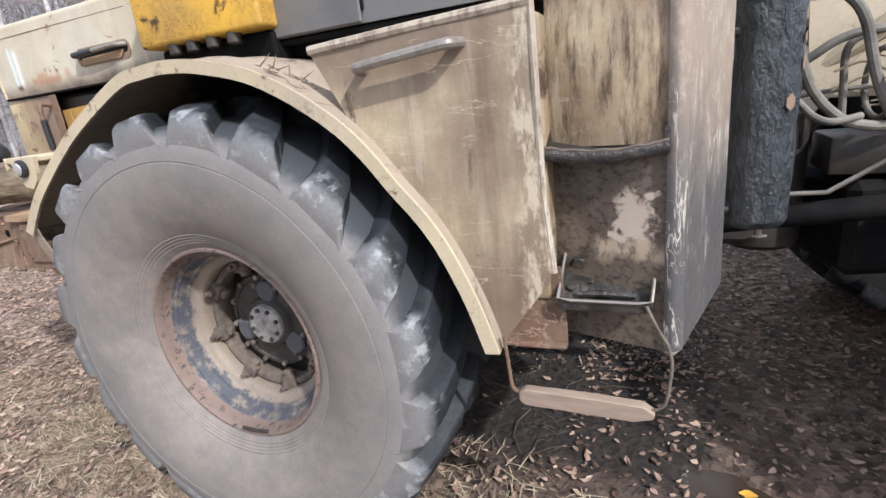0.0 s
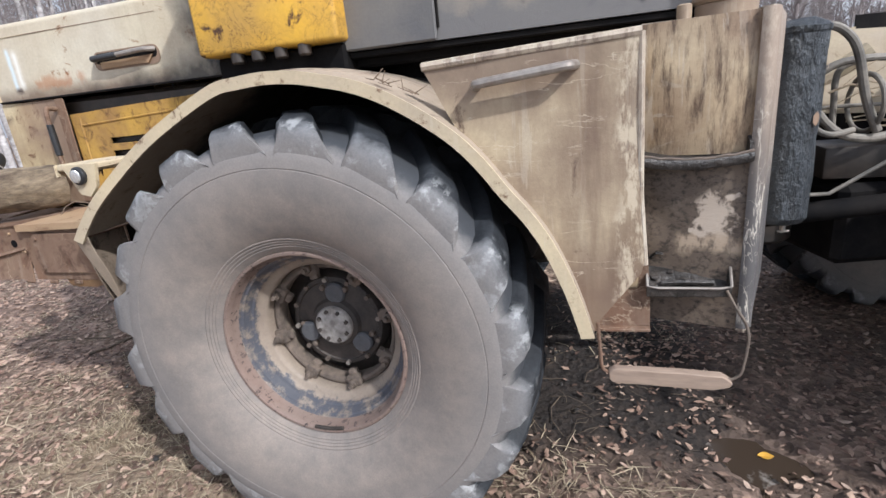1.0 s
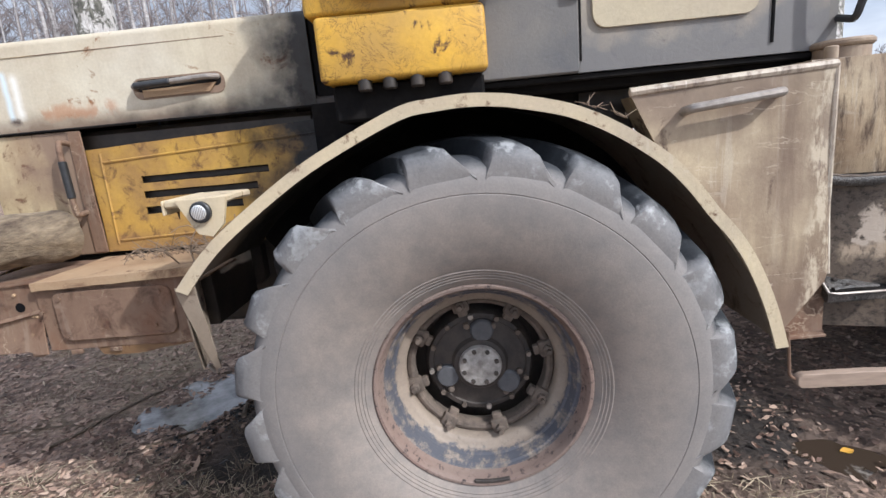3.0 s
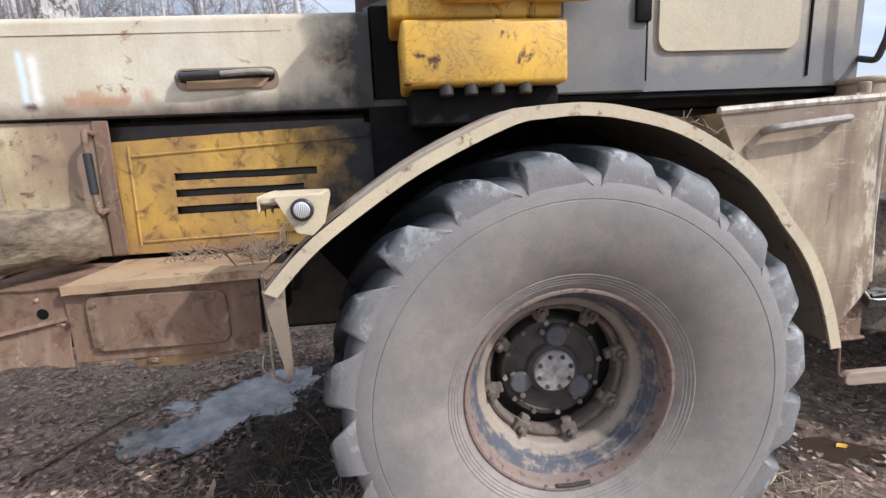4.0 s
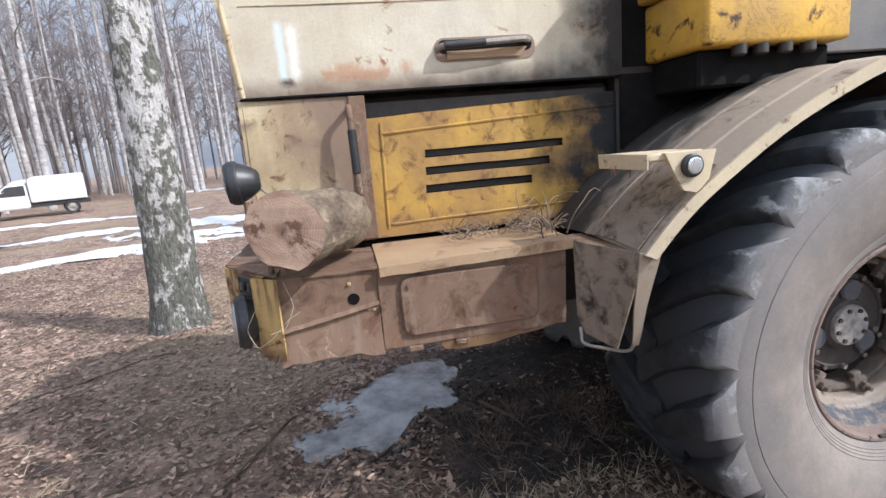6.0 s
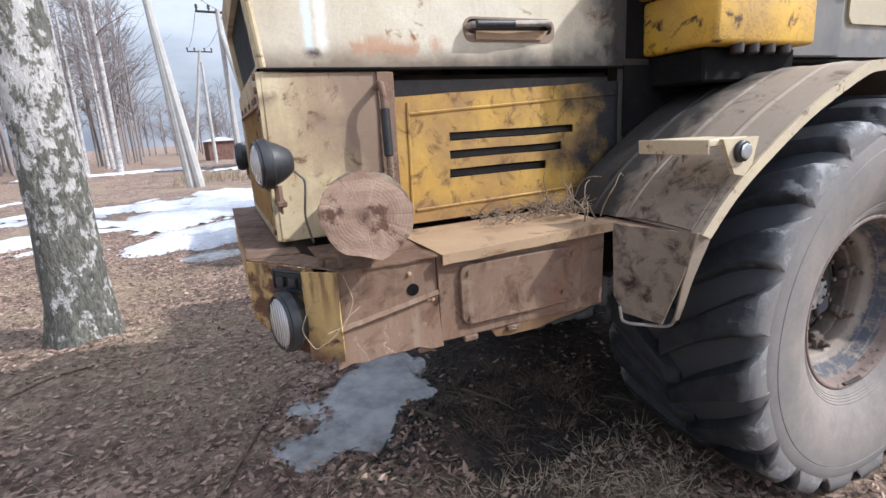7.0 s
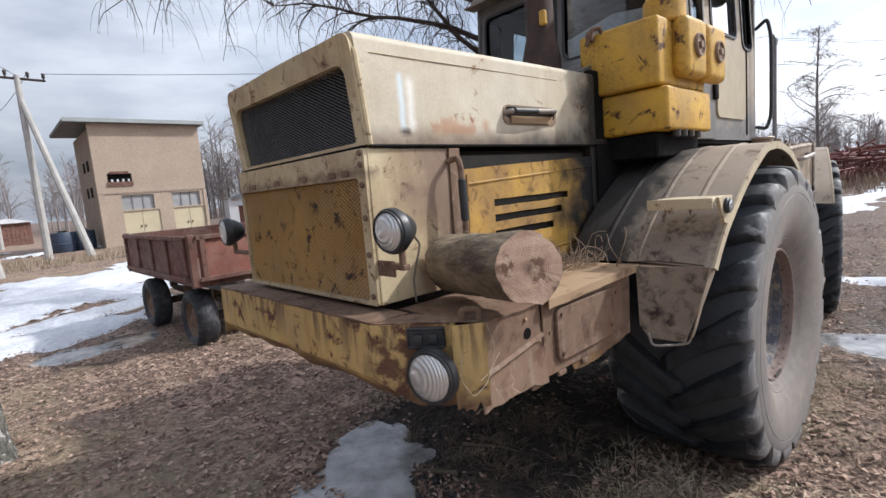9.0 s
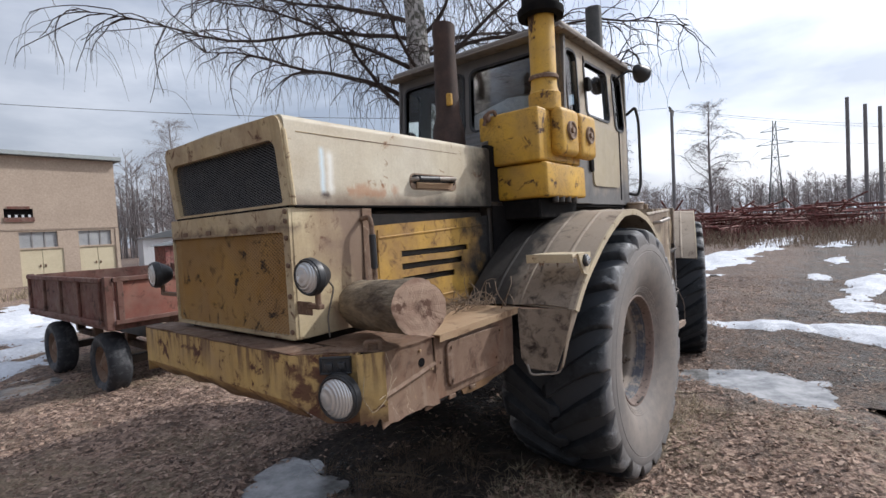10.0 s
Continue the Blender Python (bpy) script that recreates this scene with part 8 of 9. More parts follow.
# ---------------------------------------------------------------- poles
def pole(name, at, top_h, r0, r1, material, label, lean=(0, 0), arms=True, strut=None, group="utility poles"):
    x, y = at
    z = gz(x, y)
    p = thing(name, (x, y, z), label, "utility pole", group)
    bm = bmesh.new()
    top_ = Vector((x + lean[0], y + lean[1], z + top_h))
    tube(bm, [(x, y, z - 0.3), top_], [r0, r1], 8)
    part("shaft", bm, material, p)
    if strut:
        bm = bmesh.new()
        sx, sy = strut
        tube(bm, [(sx, sy, gz(sx, sy) - 0.3), top_ - Vector((0, 0, 0.9))], [r0, r1], 8)
        part("strut", bm, material, p, "slanting concrete strut")
    if arms:
        bm = bmesh.new()
        tube(bm, [top_ + Vector((-0.9, -0.1, -0.12)), top_ + Vector((0.9, 0.1, -0.12))], 0.05, 6)
        part("crossarm", bm, M["frame"], p)
        for k in (-0.85, -0.35, 0.35, 0.85):
            bm = bmesh.new()
            c = top_ + Vector((k, k * 0.11, -0.08))
            lathe(bm, [(0.001, 0.26), (0.05, 0.25), (0.07, 0.17), (0.04, 0.15), (0.07, 0.10), (0.03, 0.05), (0.02, 0.0)], c, "z", 10)
            part("insulator", bm, M["frame"], p)
    return top_


T1 = pole("concrete_pole", (-1.23, 28.4), 7.35, 0.15, 0.10, M["concrete"], "pale concrete A-frame power pole with crossarm", (0.0, 0), True, (0.09, 26.8))
T2 = pole("concrete_pole", (-3.9, 47.0), 8.6, 0.15, 0.10, M["concrete"], "pale concrete A-frame power pole with crossarm", (1.7, 0), True, (-2.3, 46.5))
T3 = pole("concrete_pole", (-3.2, 22.3), 8.0, 0.17, 0.11, M["concrete"], "leaning pale concrete power pole", (-0.5, 0.2), False, (-2.9, 22.2))
T4 = pole("wooden_pole", (33.6, 11.05), 8.9, 0.14, 0.10, M["grey_wood"], "grey wooden power pole by the field", (0.2, 0), True)
for k, (x, y, hh) in enumerate(((41.7, 1.57, 9.2), (41.8, 0.62, 8.5), (42, -0.15, 8.2))):
    pole("bare_post", (x, y), hh, 0.13, 0.11, M["grey_wood"], "tall bare grey post in the field", (0, 0), False, None, "bare posts")


def wires(pairs):
    w = thing("power_lines", (0, 0, 6), "thin sagging overhead power lines", "cable")
    for a, b, sag in pairs:
        bm = bmesh.new()
        pts = [a.lerp(b, k / 16) - Vector((0, 0, sag * 4 * (k / 16) * (1 - k / 16))) for k in range(17)]
        tube(bm, pts, 0.012, 4)
        part("cable", bm, M["frame"], w)


wires([(T1 + Vector((0.85, 0.1, 0.15)), T4 + Vector((-0.8, 0, 0.1)), 0.7), (T1 + Vector((-0.85, -0.1, 0.15)), T2 + Vector((-0.85, 0, 0.1)), 0.4), (T1 + Vector((0.35, 0, 0.15)), T2 + Vector((0.35, 0, 0.1)), 0.4),
       (T1, T3 + Vector((0, 0, 0)), 0.2), (T3, Vector((-6.0, -8, 8.5)), 0.5),
       (T4 + Vector((0, 0, 0.1)), Vector((75, -15, 9.5)), 0.8), (T4 + Vector((0.8, 0, 0.1)), Vector((76, -15, 9.5)), 0.9), (T4 + Vector((-0.3, 0, -1.5)), Vector((75, -16, 7.6)), 0.8)])


def lattice_mast(x, y, h):
    z = gz(x, y)
    p = thing("lattice_pylon", (x, y, z), "distant grey steel lattice pylon", "pylon")
    def half(t):
        return 1.3 * (1 - t) ** 1.3 + 0.3
    for sx in (-1, 1):
        for sy in (-1, 1):
            bm = bmesh.new()
            tube(bm, [(x + sx * half(t), y + sy * half(t), z + h * t) for t in (0, 0.3, 0.6, 0.85, 1.0)], 0.09, 4)
            part("leg", bm, M["roof"], p)
    bm = bmesh.new()
    n = 9
    for k in range(n):
        t0, t1 = k / n, (k + 1) / n
        for sy in (-1, 1):
            tube(bm, [(x - half(t0), y + sy * half(t0), z + h * t0), (x + half(t1), y + sy * half(t1), z + h * t1)], 0.05, 3)
            tube(bm, [(x + half(t0), y + sy * half(t0), z + h * t0), (x - half(t1), y + sy * half(t1), z + h * t1)], 0.05, 3)
            tube(bm, [(x + sy * half(t0), y - half(t0), z + h * t0), (x + sy * half(t1), y + half(t1), z + h * t1)], 0.05, 3)
            tube(bm, [(x + sy * half(t0), y + half(t0), z + h * t0), (x + sy * half(t1), y - half(t1), z + h * t1)], 0.05, 3)
    part("bracing", bm, M["roof"], p)
    for t, w in ((0.62, 2.8), (0.76, 3.6), (0.9, 2.8)):
        bm = bmesh.new()
        tube(bm, [(x, y - w, z + h * t), (x, y + w, z + h * t)], 0.10, 4)
        tube(bm, [(x, y - w, z + h * t), (x, y, z + h * t + 1.0), (x, y + w, z + h * t)], 0.06, 4)
        part("crossarm", bm, M["roof"], p)


lattice_mast(135, 13.5, 22)


# ---------------------------------------------------------------- red-brown farm trailer
def build_trailer():
    o = Vector((-1.52, 8.07, 0))
    # the near left corner of the load bed; its long side runs away along 'go'
    go, side = Vector((-0.015, 0.9999, 0)).normalized(), Vector((0.86, 0.50, 0)).normalized()
    side = Vector((go.y, -go.x, 0))
    L, W, Z0, Z1 = 2.85, 1.9, 0.86, 1.36
    t = thing("farm_trailer", (o.x, o.y, 0.05), "red-brown steel farm trailer with dropped sides up", "trailer")

    def put(u, v, z):
        return o + go * u + side * v + Vector((0, 0, z))

    def slab(name, u0, u1, v0, v1, z0, z1, material=M["trailer"], parent=t, label="", bev=0.006):
        bm = bmesh.new()
        m = Matrix((( go.x, side.x, 0, o.x), (go.y, side.y, 0, o.y), (0, 0, 1, 0), (0, 0, 0, 1)))
        box(bm, (u0, v0, z0), (u1, v1, z1), bev, 1, m)
        return part(name, bm, material, parent, label)
    slab("bed_floor", 0, L, 0, W, Z0 - 0.06, Z0)
    bright = worn("faded_red_panel", (0.29, 0.085, 0.055), (0.20, 0.068, 0.050), rust=(0.12, 0.06, 0.04), rust_lo=0.58, rust_hi=0.66, dust_amt=0.3, shift=44)
    left = slab("side_board", 0.06, L - 0.06, -0.03, 0.0, Z0, Z1, M["trailer"], t, "ribbed side board")
    right = slab("side_board", 0.06, L - 0.06, W, W + 0.03, Z0, Z1)
    tail = slab("tail_board", -0.03, 0.0, 0.06, W - 0.06, Z0, Z1, bright, t, "faded red tail board")
    head = slab("head_board", L, L + 0.03, 0.06, W - 0.06, Z0, Z1)
    for k in range(5):
        u = 0.10 + (L - 0.2) * k / 4
        slab("board_rib", u - 0.03, u + 0.03, -0.06, -0.03, Z0, Z1, M["trailer"], left)
        slab("board_rib", u - 0.03, u + 0.03, W + 0.03, W + 0.06, Z0, Z1, M["trailer"], right)
    slab("top_rail", 0.04, L - 0.04, -0.065, 0.0, Z1 - 0.05, Z1, M["trailer"], left)
    slab("bottom_rail", 0.04, L - 0.04, -0.065, -0.03, Z0, Z0 + 0.05, M["trailer"], left)
    for v in (0.10, W / 2, W - 0.10):
        slab("board_rib", -0.06, -0.03, v - 0.03, v + 0.03, Z0, Z1, M["trailer"], tail)
    slab("top_rail", -0.06, 0.0, 0.04, W - 0.04, Z1 - 0.05, Z1, M["trailer"], tail)
    slab("bottom_rail", -0.06, -0.03, 0.04, W - 0.04, Z0, Z0 + 0.05, M["trailer"], tail)
    for u, v in ((0, 0), (0, W), (L, 0), (L, W)):
        slab("corner_post", u - 0.035, u + 0.035, v - 0.035, v + 0.035, Z0 - 0.05, Z1 + 0.01)
    for v in (0.45, W - 0.45):
        slab("chassis_beam", -0.05, L + 0.1, v - 0.05, v + 0.05, Z0 - 0.22, Z0 - 0.06, M["frame"])
    for u in (0.43, 2.21):
        slab("axle", u - 0.05, u + 0.05, 0.15, W - 0.15, 0.34, 0.43, M["frame"])
        slab("spring", u - 0.35, u + 0.35, 0.42, 0.48, 0.48, 0.56, M["rust"])
        slab("spring", u - 0.35, u + 0.35, W - 0.48, W - 0.42, 0.48, 0.56, M["rust"])
        slab("spring_hanger", u - 0.38, u - 0.30, 0.40, 0.50, 0.52, 0.66, M["rust"])
        slab("spring_hanger", u + 0.30, u + 0.38, 0.40, 0.50, 0.52, 0.66, M["rust"])
        for v, sg in ((0.12, -1), (W - 0.12, 1)):
            c = put(u, v, 0.39)
            w = group_part("wheel", t, c)
            for nm, prof, mat_ in (("tyre", [(0.20, -0.09), (0.23, -0.11), (0.29, -0.115), (0.33, -0.09), (0.345, -0.055), (0.345, 0.055), (0.33, 0.09), (0.29, 0.115), (0.23, 0.11), (0.20, 0.09)], M["tread"]),
                                   ("rim", [(0.205, 0.09 * sg), (0.19, 0.07 * sg), (0.17, 0.03 * sg), (0.10, 0.06 * sg), (0.05, 0.09 * sg), (0.001, 0.09 * sg)], M["rust"])):
                bm = bmesh.new()
                lathe(bm, prof, (0, 0, 0), "y", 32)
                ang = math.atan2(side.y, side.x) - math.pi / 2
                bmesh.ops.transform(bm, matrix=Matrix.Translation(c) @ Matrix.Rotation(ang, 4, "Z"), verts=bm.verts)
                part(nm, bm, mat_, w)
    bm = bmesh.new()
    tube(bm, [put(L, W / 2 - 0.4, 0.55), put(L + 1.5, W / 2, 0.42), put(L, W / 2 + 0.4, 0.55)], 0.04, 8)
    part("drawbar", bm, M["frame"], t)


build_trailer()


# ---------------------------------------------------------------- small white van with a box body
def build_van():
    az = radians(-29.4)
    d = 28.0
    c = Vector((-1.5 + d * math.sin(az), 1.92 + d * math.cos(az), 0))
    z = gz(c.x, c.y)
    t = thing("pickup_van", (c.x, c.y, z), "small white pickup van with a box body, parked on the track", "van")
    ang = radians(-152)
    m = Matrix.Translation((c.x, c.y, z)) @ Matrix.Rotation(ang, 4, "Z")

    def put_part(name, bm, material, parent=t, label=""):
        bmesh.ops.transform(bm, matrix=m, verts=bm.verts)
        return part(name, bm, material, parent, label)
    bm = bmesh.new()
    prism(bm, [(0.05, 0.40), (2.15, 0.40), (2.20, 0.62), (2.12, 0.84), (1.30, 0.92), (0.72, 1.42), (0.05, 1.44)], "xz", -0.78, 0.78)
    for v in bm.verts:
        if v.co.z > 1.0:
            v.co.y *= 0.86
    bmesh.ops.bevel(bm, geom=bm.edges[:], offset=0.05, segments=2, affect="EDGES")
    body = put_part("car_body", bm, M["car_white"], t, "white cab and bonnet")
    bm = bmesh.new()
    prism(bm, [(-1.95, 0.62), (0.0, 0.62), (0.0, 1.60), (-0.25, 1.70), (-1.95, 1.72)], "xz", -0.82, 0.82)
    bmesh.ops.bevel(bm, geom=bm.edges[:], offset=0.03, segments=2, affect="EDGES")
    put_part("cargo_box", bm, M["car_white"], t, "white box body")
    bm = bmesh.new()
    prism(bm, [(0.02, 1.42), (0.70, 1.44), (0.45, 1.56), (0.02, 1.62)], "xz", -0.66, 0.66)
    bmesh.ops.bevel(bm, geom=bm.edges[:], offset=0.03, segments=2, affect="EDGES")
    put_part("roof_deflector", bm, M["car_white"])
    bm = bmesh.new()
    box(bm, (-2.05, -0.70, 0.42), (0.1, 0.70, 0.60), 0.02)
    put_part("frame_rail", bm, M["car_dark"])
    for sy in (-1, 1):
        bm = bmesh.new()
        prism(bm, [(0.14, 0.95), (1.12, 0.95), (0.72, 1.34), (0.14, 1.36)], "xz", sy * 0.735 - 0.01, sy * 0.735 + 0.01)
        for v in bm.verts:
            v.co.y -= sy * 0.08 * (v.co.z - 0.95)
        put_part("side_window", bm, M["car_dark"], body)
        bm = bmesh.new()
        box(bm, (1.9, sy * 0.60 - 0.14, 0.62), (2.19, sy * 0.60 + 0.14, 0.76), 0.03, 2)
        put_part("headlight", bm, M["lens"], body)
    bm = bmesh.new()
    prism(bm, [(1.27, 0.945), (1.31, 0.945), (0.79, 1.40), (0.75, 1.40)], "xz", -0.60, 0.60)
    put_part("windscreen", bm, M["car_dark"], body)
    bm = bmesh.new()
    box(bm, (2.12, -0.80, 0.40), (2.26, 0.80, 0.55), 0.03, 2)
    put_part("front_bumper", bm, M["car_dark"])
    for x in (-1.35, 1.42):
        for sy in (-1, 1):
            w = group_part("wheel", t, m @ Vector((x, sy * 0.70, 0.29)))
            bm = bmesh.new()
            lathe(bm, [(0.18, -0.08), (0.27, -0.085), (0.295, -0.05), (0.295, 0.05), (0.27, 0.085), (0.18, 0.08)], (x, sy * 0.70, 0.29), "y", 24)
            put_part("tyre", bm, M["lamp_black"], w)
            bm = bmesh.new()
            lathe(bm, [(0.18, sy * 0.08), (0.14, sy * 0.05), (0.06, sy * 0.07), (0.001, sy * 0.075)], (x, sy * 0.70, 0.29), "y", 20)
            put_part("rim", bm, M["bright"], w)


build_van()


# ---------------------------------------------------------------- things round the building and in the field
def build_barrel(x, y):
    z = gz(x, y)
    b = thing("water_barrel", (x, y, z), "dark blue plastic barrel on the ground", "barrel")
    bm = bmesh.new()
    lathe(bm, [(0.001, 0.0), (0.44, 0.0), (0.47, 0.05), (0.48, 0.35), (0.50, 0.37), (0.50, 0.42), (0.48, 0.44), (0.48, 0.85), (0.44, 0.95), (0.001, 0.97)], (x, y, z), "z", 24)
    part("shell", bm, M["bin"], b)
    bm = bmesh.new()
    lathe(bm, [(0.18, 0.96), (0.18, 1.02), (0.16, 1.04), (0.001, 1.04)], (x, y, z), "z", 16)
    part("lid", bm, M["car_dark"], b)


build_barrel(-0.3, 32.3)
build_barrel(0.55, 32.5)


def build_shed(x, y, w, d, h, wall, roof_m, label, turn=0):
    z = gz(x, y)
    s = thing("shed", (x, y, z), label, "shed", "sheds")
    m = Matrix.Translation((x, y, z)) @ Matrix.Rotation(radians(turn), 4, "Z")
    n = int(w / 0.25)
    for k in range(n):
        bm = bmesh.new()
        box(bm, (-w / 2 + k * w / n + 0.008, -d / 2, -0.1), (-w / 2 + (k + 1) * w / n - 0.008, -d / 2 + 0.03, h), 0.005, 1, m)
        part("board", bm, wall, s)
    bm = bmesh.new()
    box(bm, (-w / 2, -d / 2 + 0.04, -0.1), (w / 2, d / 2, h), 0.01, 1, m)
    part("body", bm, wall, s)
    bm = bmesh.new()
    prism(bm, [(-w / 2 - 0.2, h), (w / 2 + 0.2, h), (0, h + w * 0.14)], "xz", -d / 2 - 0.25, d / 2 + 0.25)
    bmesh.ops.transform(bm, matrix=m, verts=bm.verts)
    part("roof", bm, roof_m, s)


build_shed(14.5, 43, 6, 4, 2.2, M["car_white"], M["roof"], "low white shed beyond the building", -15)
build_shed(-1.7, 54, 2.6, 2.4, 1.7, M["trailer"], M["snow"], "red-brown shed with snow on its roof", 10)
build_shed(9.6, 33, 1.7, 1.5, 1.5, M["machinery"], M["roof"], "small red cabin beside the building", 0)


def build_harrow(i, x, y, turn, rnd):
    """An old field implement: a frame, tines and hoops, red and rusty."""
    z = gz(x, y)
    s = thing("farm_implement", (x, y, z), "rusty red farm implement abandoned in dry weeds", "farm implement", "old implements")
    m = Matrix.Translation((x, y, z)) @ Matrix.Rotation(radians(turn), 4, "Z")
    w, d = rnd.uniform(1.8, 2.8), rnd.uniform(0.9, 1.5)
    zz = rnd.uniform(0.8, 1.9)

    def bar(name, pts, r):
        bm = bmesh.new()
        tube(bm, [m @ Vector(p) for p in pts], r, 6)
        part(name, bm, M["machinery"], s)
    for yy in (-d / 2, 0, d / 2):
        bar("beam", [(-w / 2, yy, zz), (w / 2, yy, zz + rnd.uniform(-0.1, 0.1))], 0.05)
    for xx in (-w / 2, 0, w / 2):
        bar("cross_bar", [(xx, -d / 2, zz), (xx, d / 2, zz)], 0.04)
    for k in range(9):
        xx = -w / 2 + w * k / 8
        bar("tine", bent([(xx, -d / 2, zz), (xx, -d / 2 - 0.25, zz * 0.7), (xx, -d / 2 + 0.05, zz * 0.3), (xx, -d / 2 - 0.1, 0)]), 0.022)
    for k in range(3):
        cx = -w / 2 + w * (k + 0.5) / 3
        bm = bmesh.new()
        ring = [m @ Vector((cx, d / 2 + 0.1 * math.cos(a) * 0, 0.42)) + m.to_3x3() @ Vector((0.38 * math.cos(a), 0.1, 0.38 * math.sin(a))) for a in (2 * math.pi * q / 20 for q in range(21))]
        tube(bm, ring, 0.02, 5)
        part("hoop", bm, M["machinery"], s)
    bar("drawbar", [(0, d / 2, zz), (0.1, d / 2 + 1.0, zz + rnd.uniform(0.2, 0.7))], 0.045)


rnd = random.Random(17)
for i in range(52):
    t = i / 51
    x, y = 26 + 12 * t + rnd.uniform(-2.5, 2.5), 10.5 - 9.5 * t + rnd.uniform(-1.2, 1.2)
    build_harrow(i, x, y, rnd.uniform(0, 180), rnd)


def weeds(name, n, area, h, seed, label, r=0.006, material=M["straw"]):
    rnd = random.Random(seed)
    w = Wood()
    x0, x1, y0, y1 = area
    for _ in range(n):
        u, v = rnd.random(), rnd.random()
        x, y = x0 + (x1 - x0) * u, y0 + (y1 - y0) * v
        p = Vector((x, y, gz(x, y)))
        hh = h * rnd.uniform(0.4, 1.1)
        e = p + Vector((rnd.uniform(-0.4, 0.4) * hh, rnd.uniform(-0.4, 0.4) * hh, hh))
        w.limb([p, p.lerp(e, 0.5) + Vector((rnd.uniform(-0.05, 0.05), rnd.uniform(-0.05, 0.05), hh * 0.1)), e], r, r * 0.4, 3)
    raw(name, [tuple(v) for v in w.v], w.f, material, label, "dry weeds", "stuff")


weeds("dry_weeds", 5200, (22, 42, -2.0, 14), 0.75, 3, "dry brown weeds at the field edge", 0.012, M["weed"])
weeds("dry_weeds", 900, (-4, 6, 23.5, 26), 0.35, 4, "dry grass before the building", 0.012)


def tufts(name, n, centres, spread, h, seed, label, r, material):
    """Dead grass in loose tufts: blades lean out from the middle of each."""
    rnd = random.Random(seed)
    w = Wood()
    for cx, cy in centres:
        for _ in range(n):
            a, q = rnd.uniform(0, 6.283), abs(rnd.gauss(0, 1)) * spread
            x, y = cx + q * math.cos(a), cy + q * math.sin(a)
            p = Vector((x, y, gz(x, y) - 0.004))
            hh = h * rnd.uniform(0.35, 1.15)
            e = p + Vector((math.cos(a + rnd.uniform(-0.9, 0.9)), math.sin(a + rnd.uniform(-0.9, 0.9)), 0)) * hh * rnd.uniform(0.3, 1.1) + Vector((0, 0, hh * rnd.uniform(0.25, 0.9)))
            w.limb([p, p.lerp(e, 0.55) + Vector((0, 0, hh * 0.16)), e], r, r * 0.35, 3)
    raw(name, [tuple(v) for v in w.v], w.f, material, label, "dry grass", "stuff")


rnd = random.Random(31)
tufts("dead_grass", 46, [(rnd.uniform(-1.35, -0.45), rnd.gauss(4.25, 0.28)) for _ in range(26)], 0.06, 0.11, 8, "brown dead grass standing in oily mud", 0.0015, M["weed"])
tufts("dead_grass", 42, [(rnd.uniform(-1.6, -0.5), rnd.gauss(3.45, 0.22)) for _ in range(34)], 0.07, 0.10, 18, "pale dead grass before the front wheel", 0.0015, M["straw"])
tufts("dead_grass", 40, [(rnd.uniform(0.5, 1.35), rnd.gauss(3.12, 0.22)) for _ in range(26)], 0.06, 0.09, 9, "pale dead grass beside the wheel", 0.0014, M["straw"])
tufts("dead_grass", 34, [(rnd.uniform(-3.6, -1.4), rnd.uniform(2.6, 5.6)) for _ in range(22)], 0.07, 0.08, 19, "short dry grass among the leaves", 0.0014, M["straw"])

# ---------------------------------------------------------------- leaf litter, straw and twigs on the ground
def blocked(x, y):
    """Standing water and wheels stay free of litter."""
    bad = np.zeros(len(x), bool)
    for p in PUDDLES:
        bad |= bowl(x, y, p) > p[5] * 0.42
    for hx, hy in ((0, 3.44), (0, 5.40), (3.28, 3.77), (2.85, 5.68)):
        bad |= (np.abs(x - hx) < 0.30) & (np.abs(y - hy) < 0.36)
    return bad


def oily(x, y, rs):
    """Little litter lies on the oil-soaked mud under the front half."""
    core = (x > -1.45) & (x < 1.0) & (y > 3.75) & (y < 5.3)
    beside = (x > 0.45) & (x < 1.5) & (y > 2.9) & (y < 4.0)
    open_mud = (x > 1.2) & (y < 3.3)
    return (core & (rs.rand(len(x)) < 0.92)) | (beside & (rs.rand(len(x)) < 0.45)) | (open_mud & (rs.rand(len(x)) < 0.65))


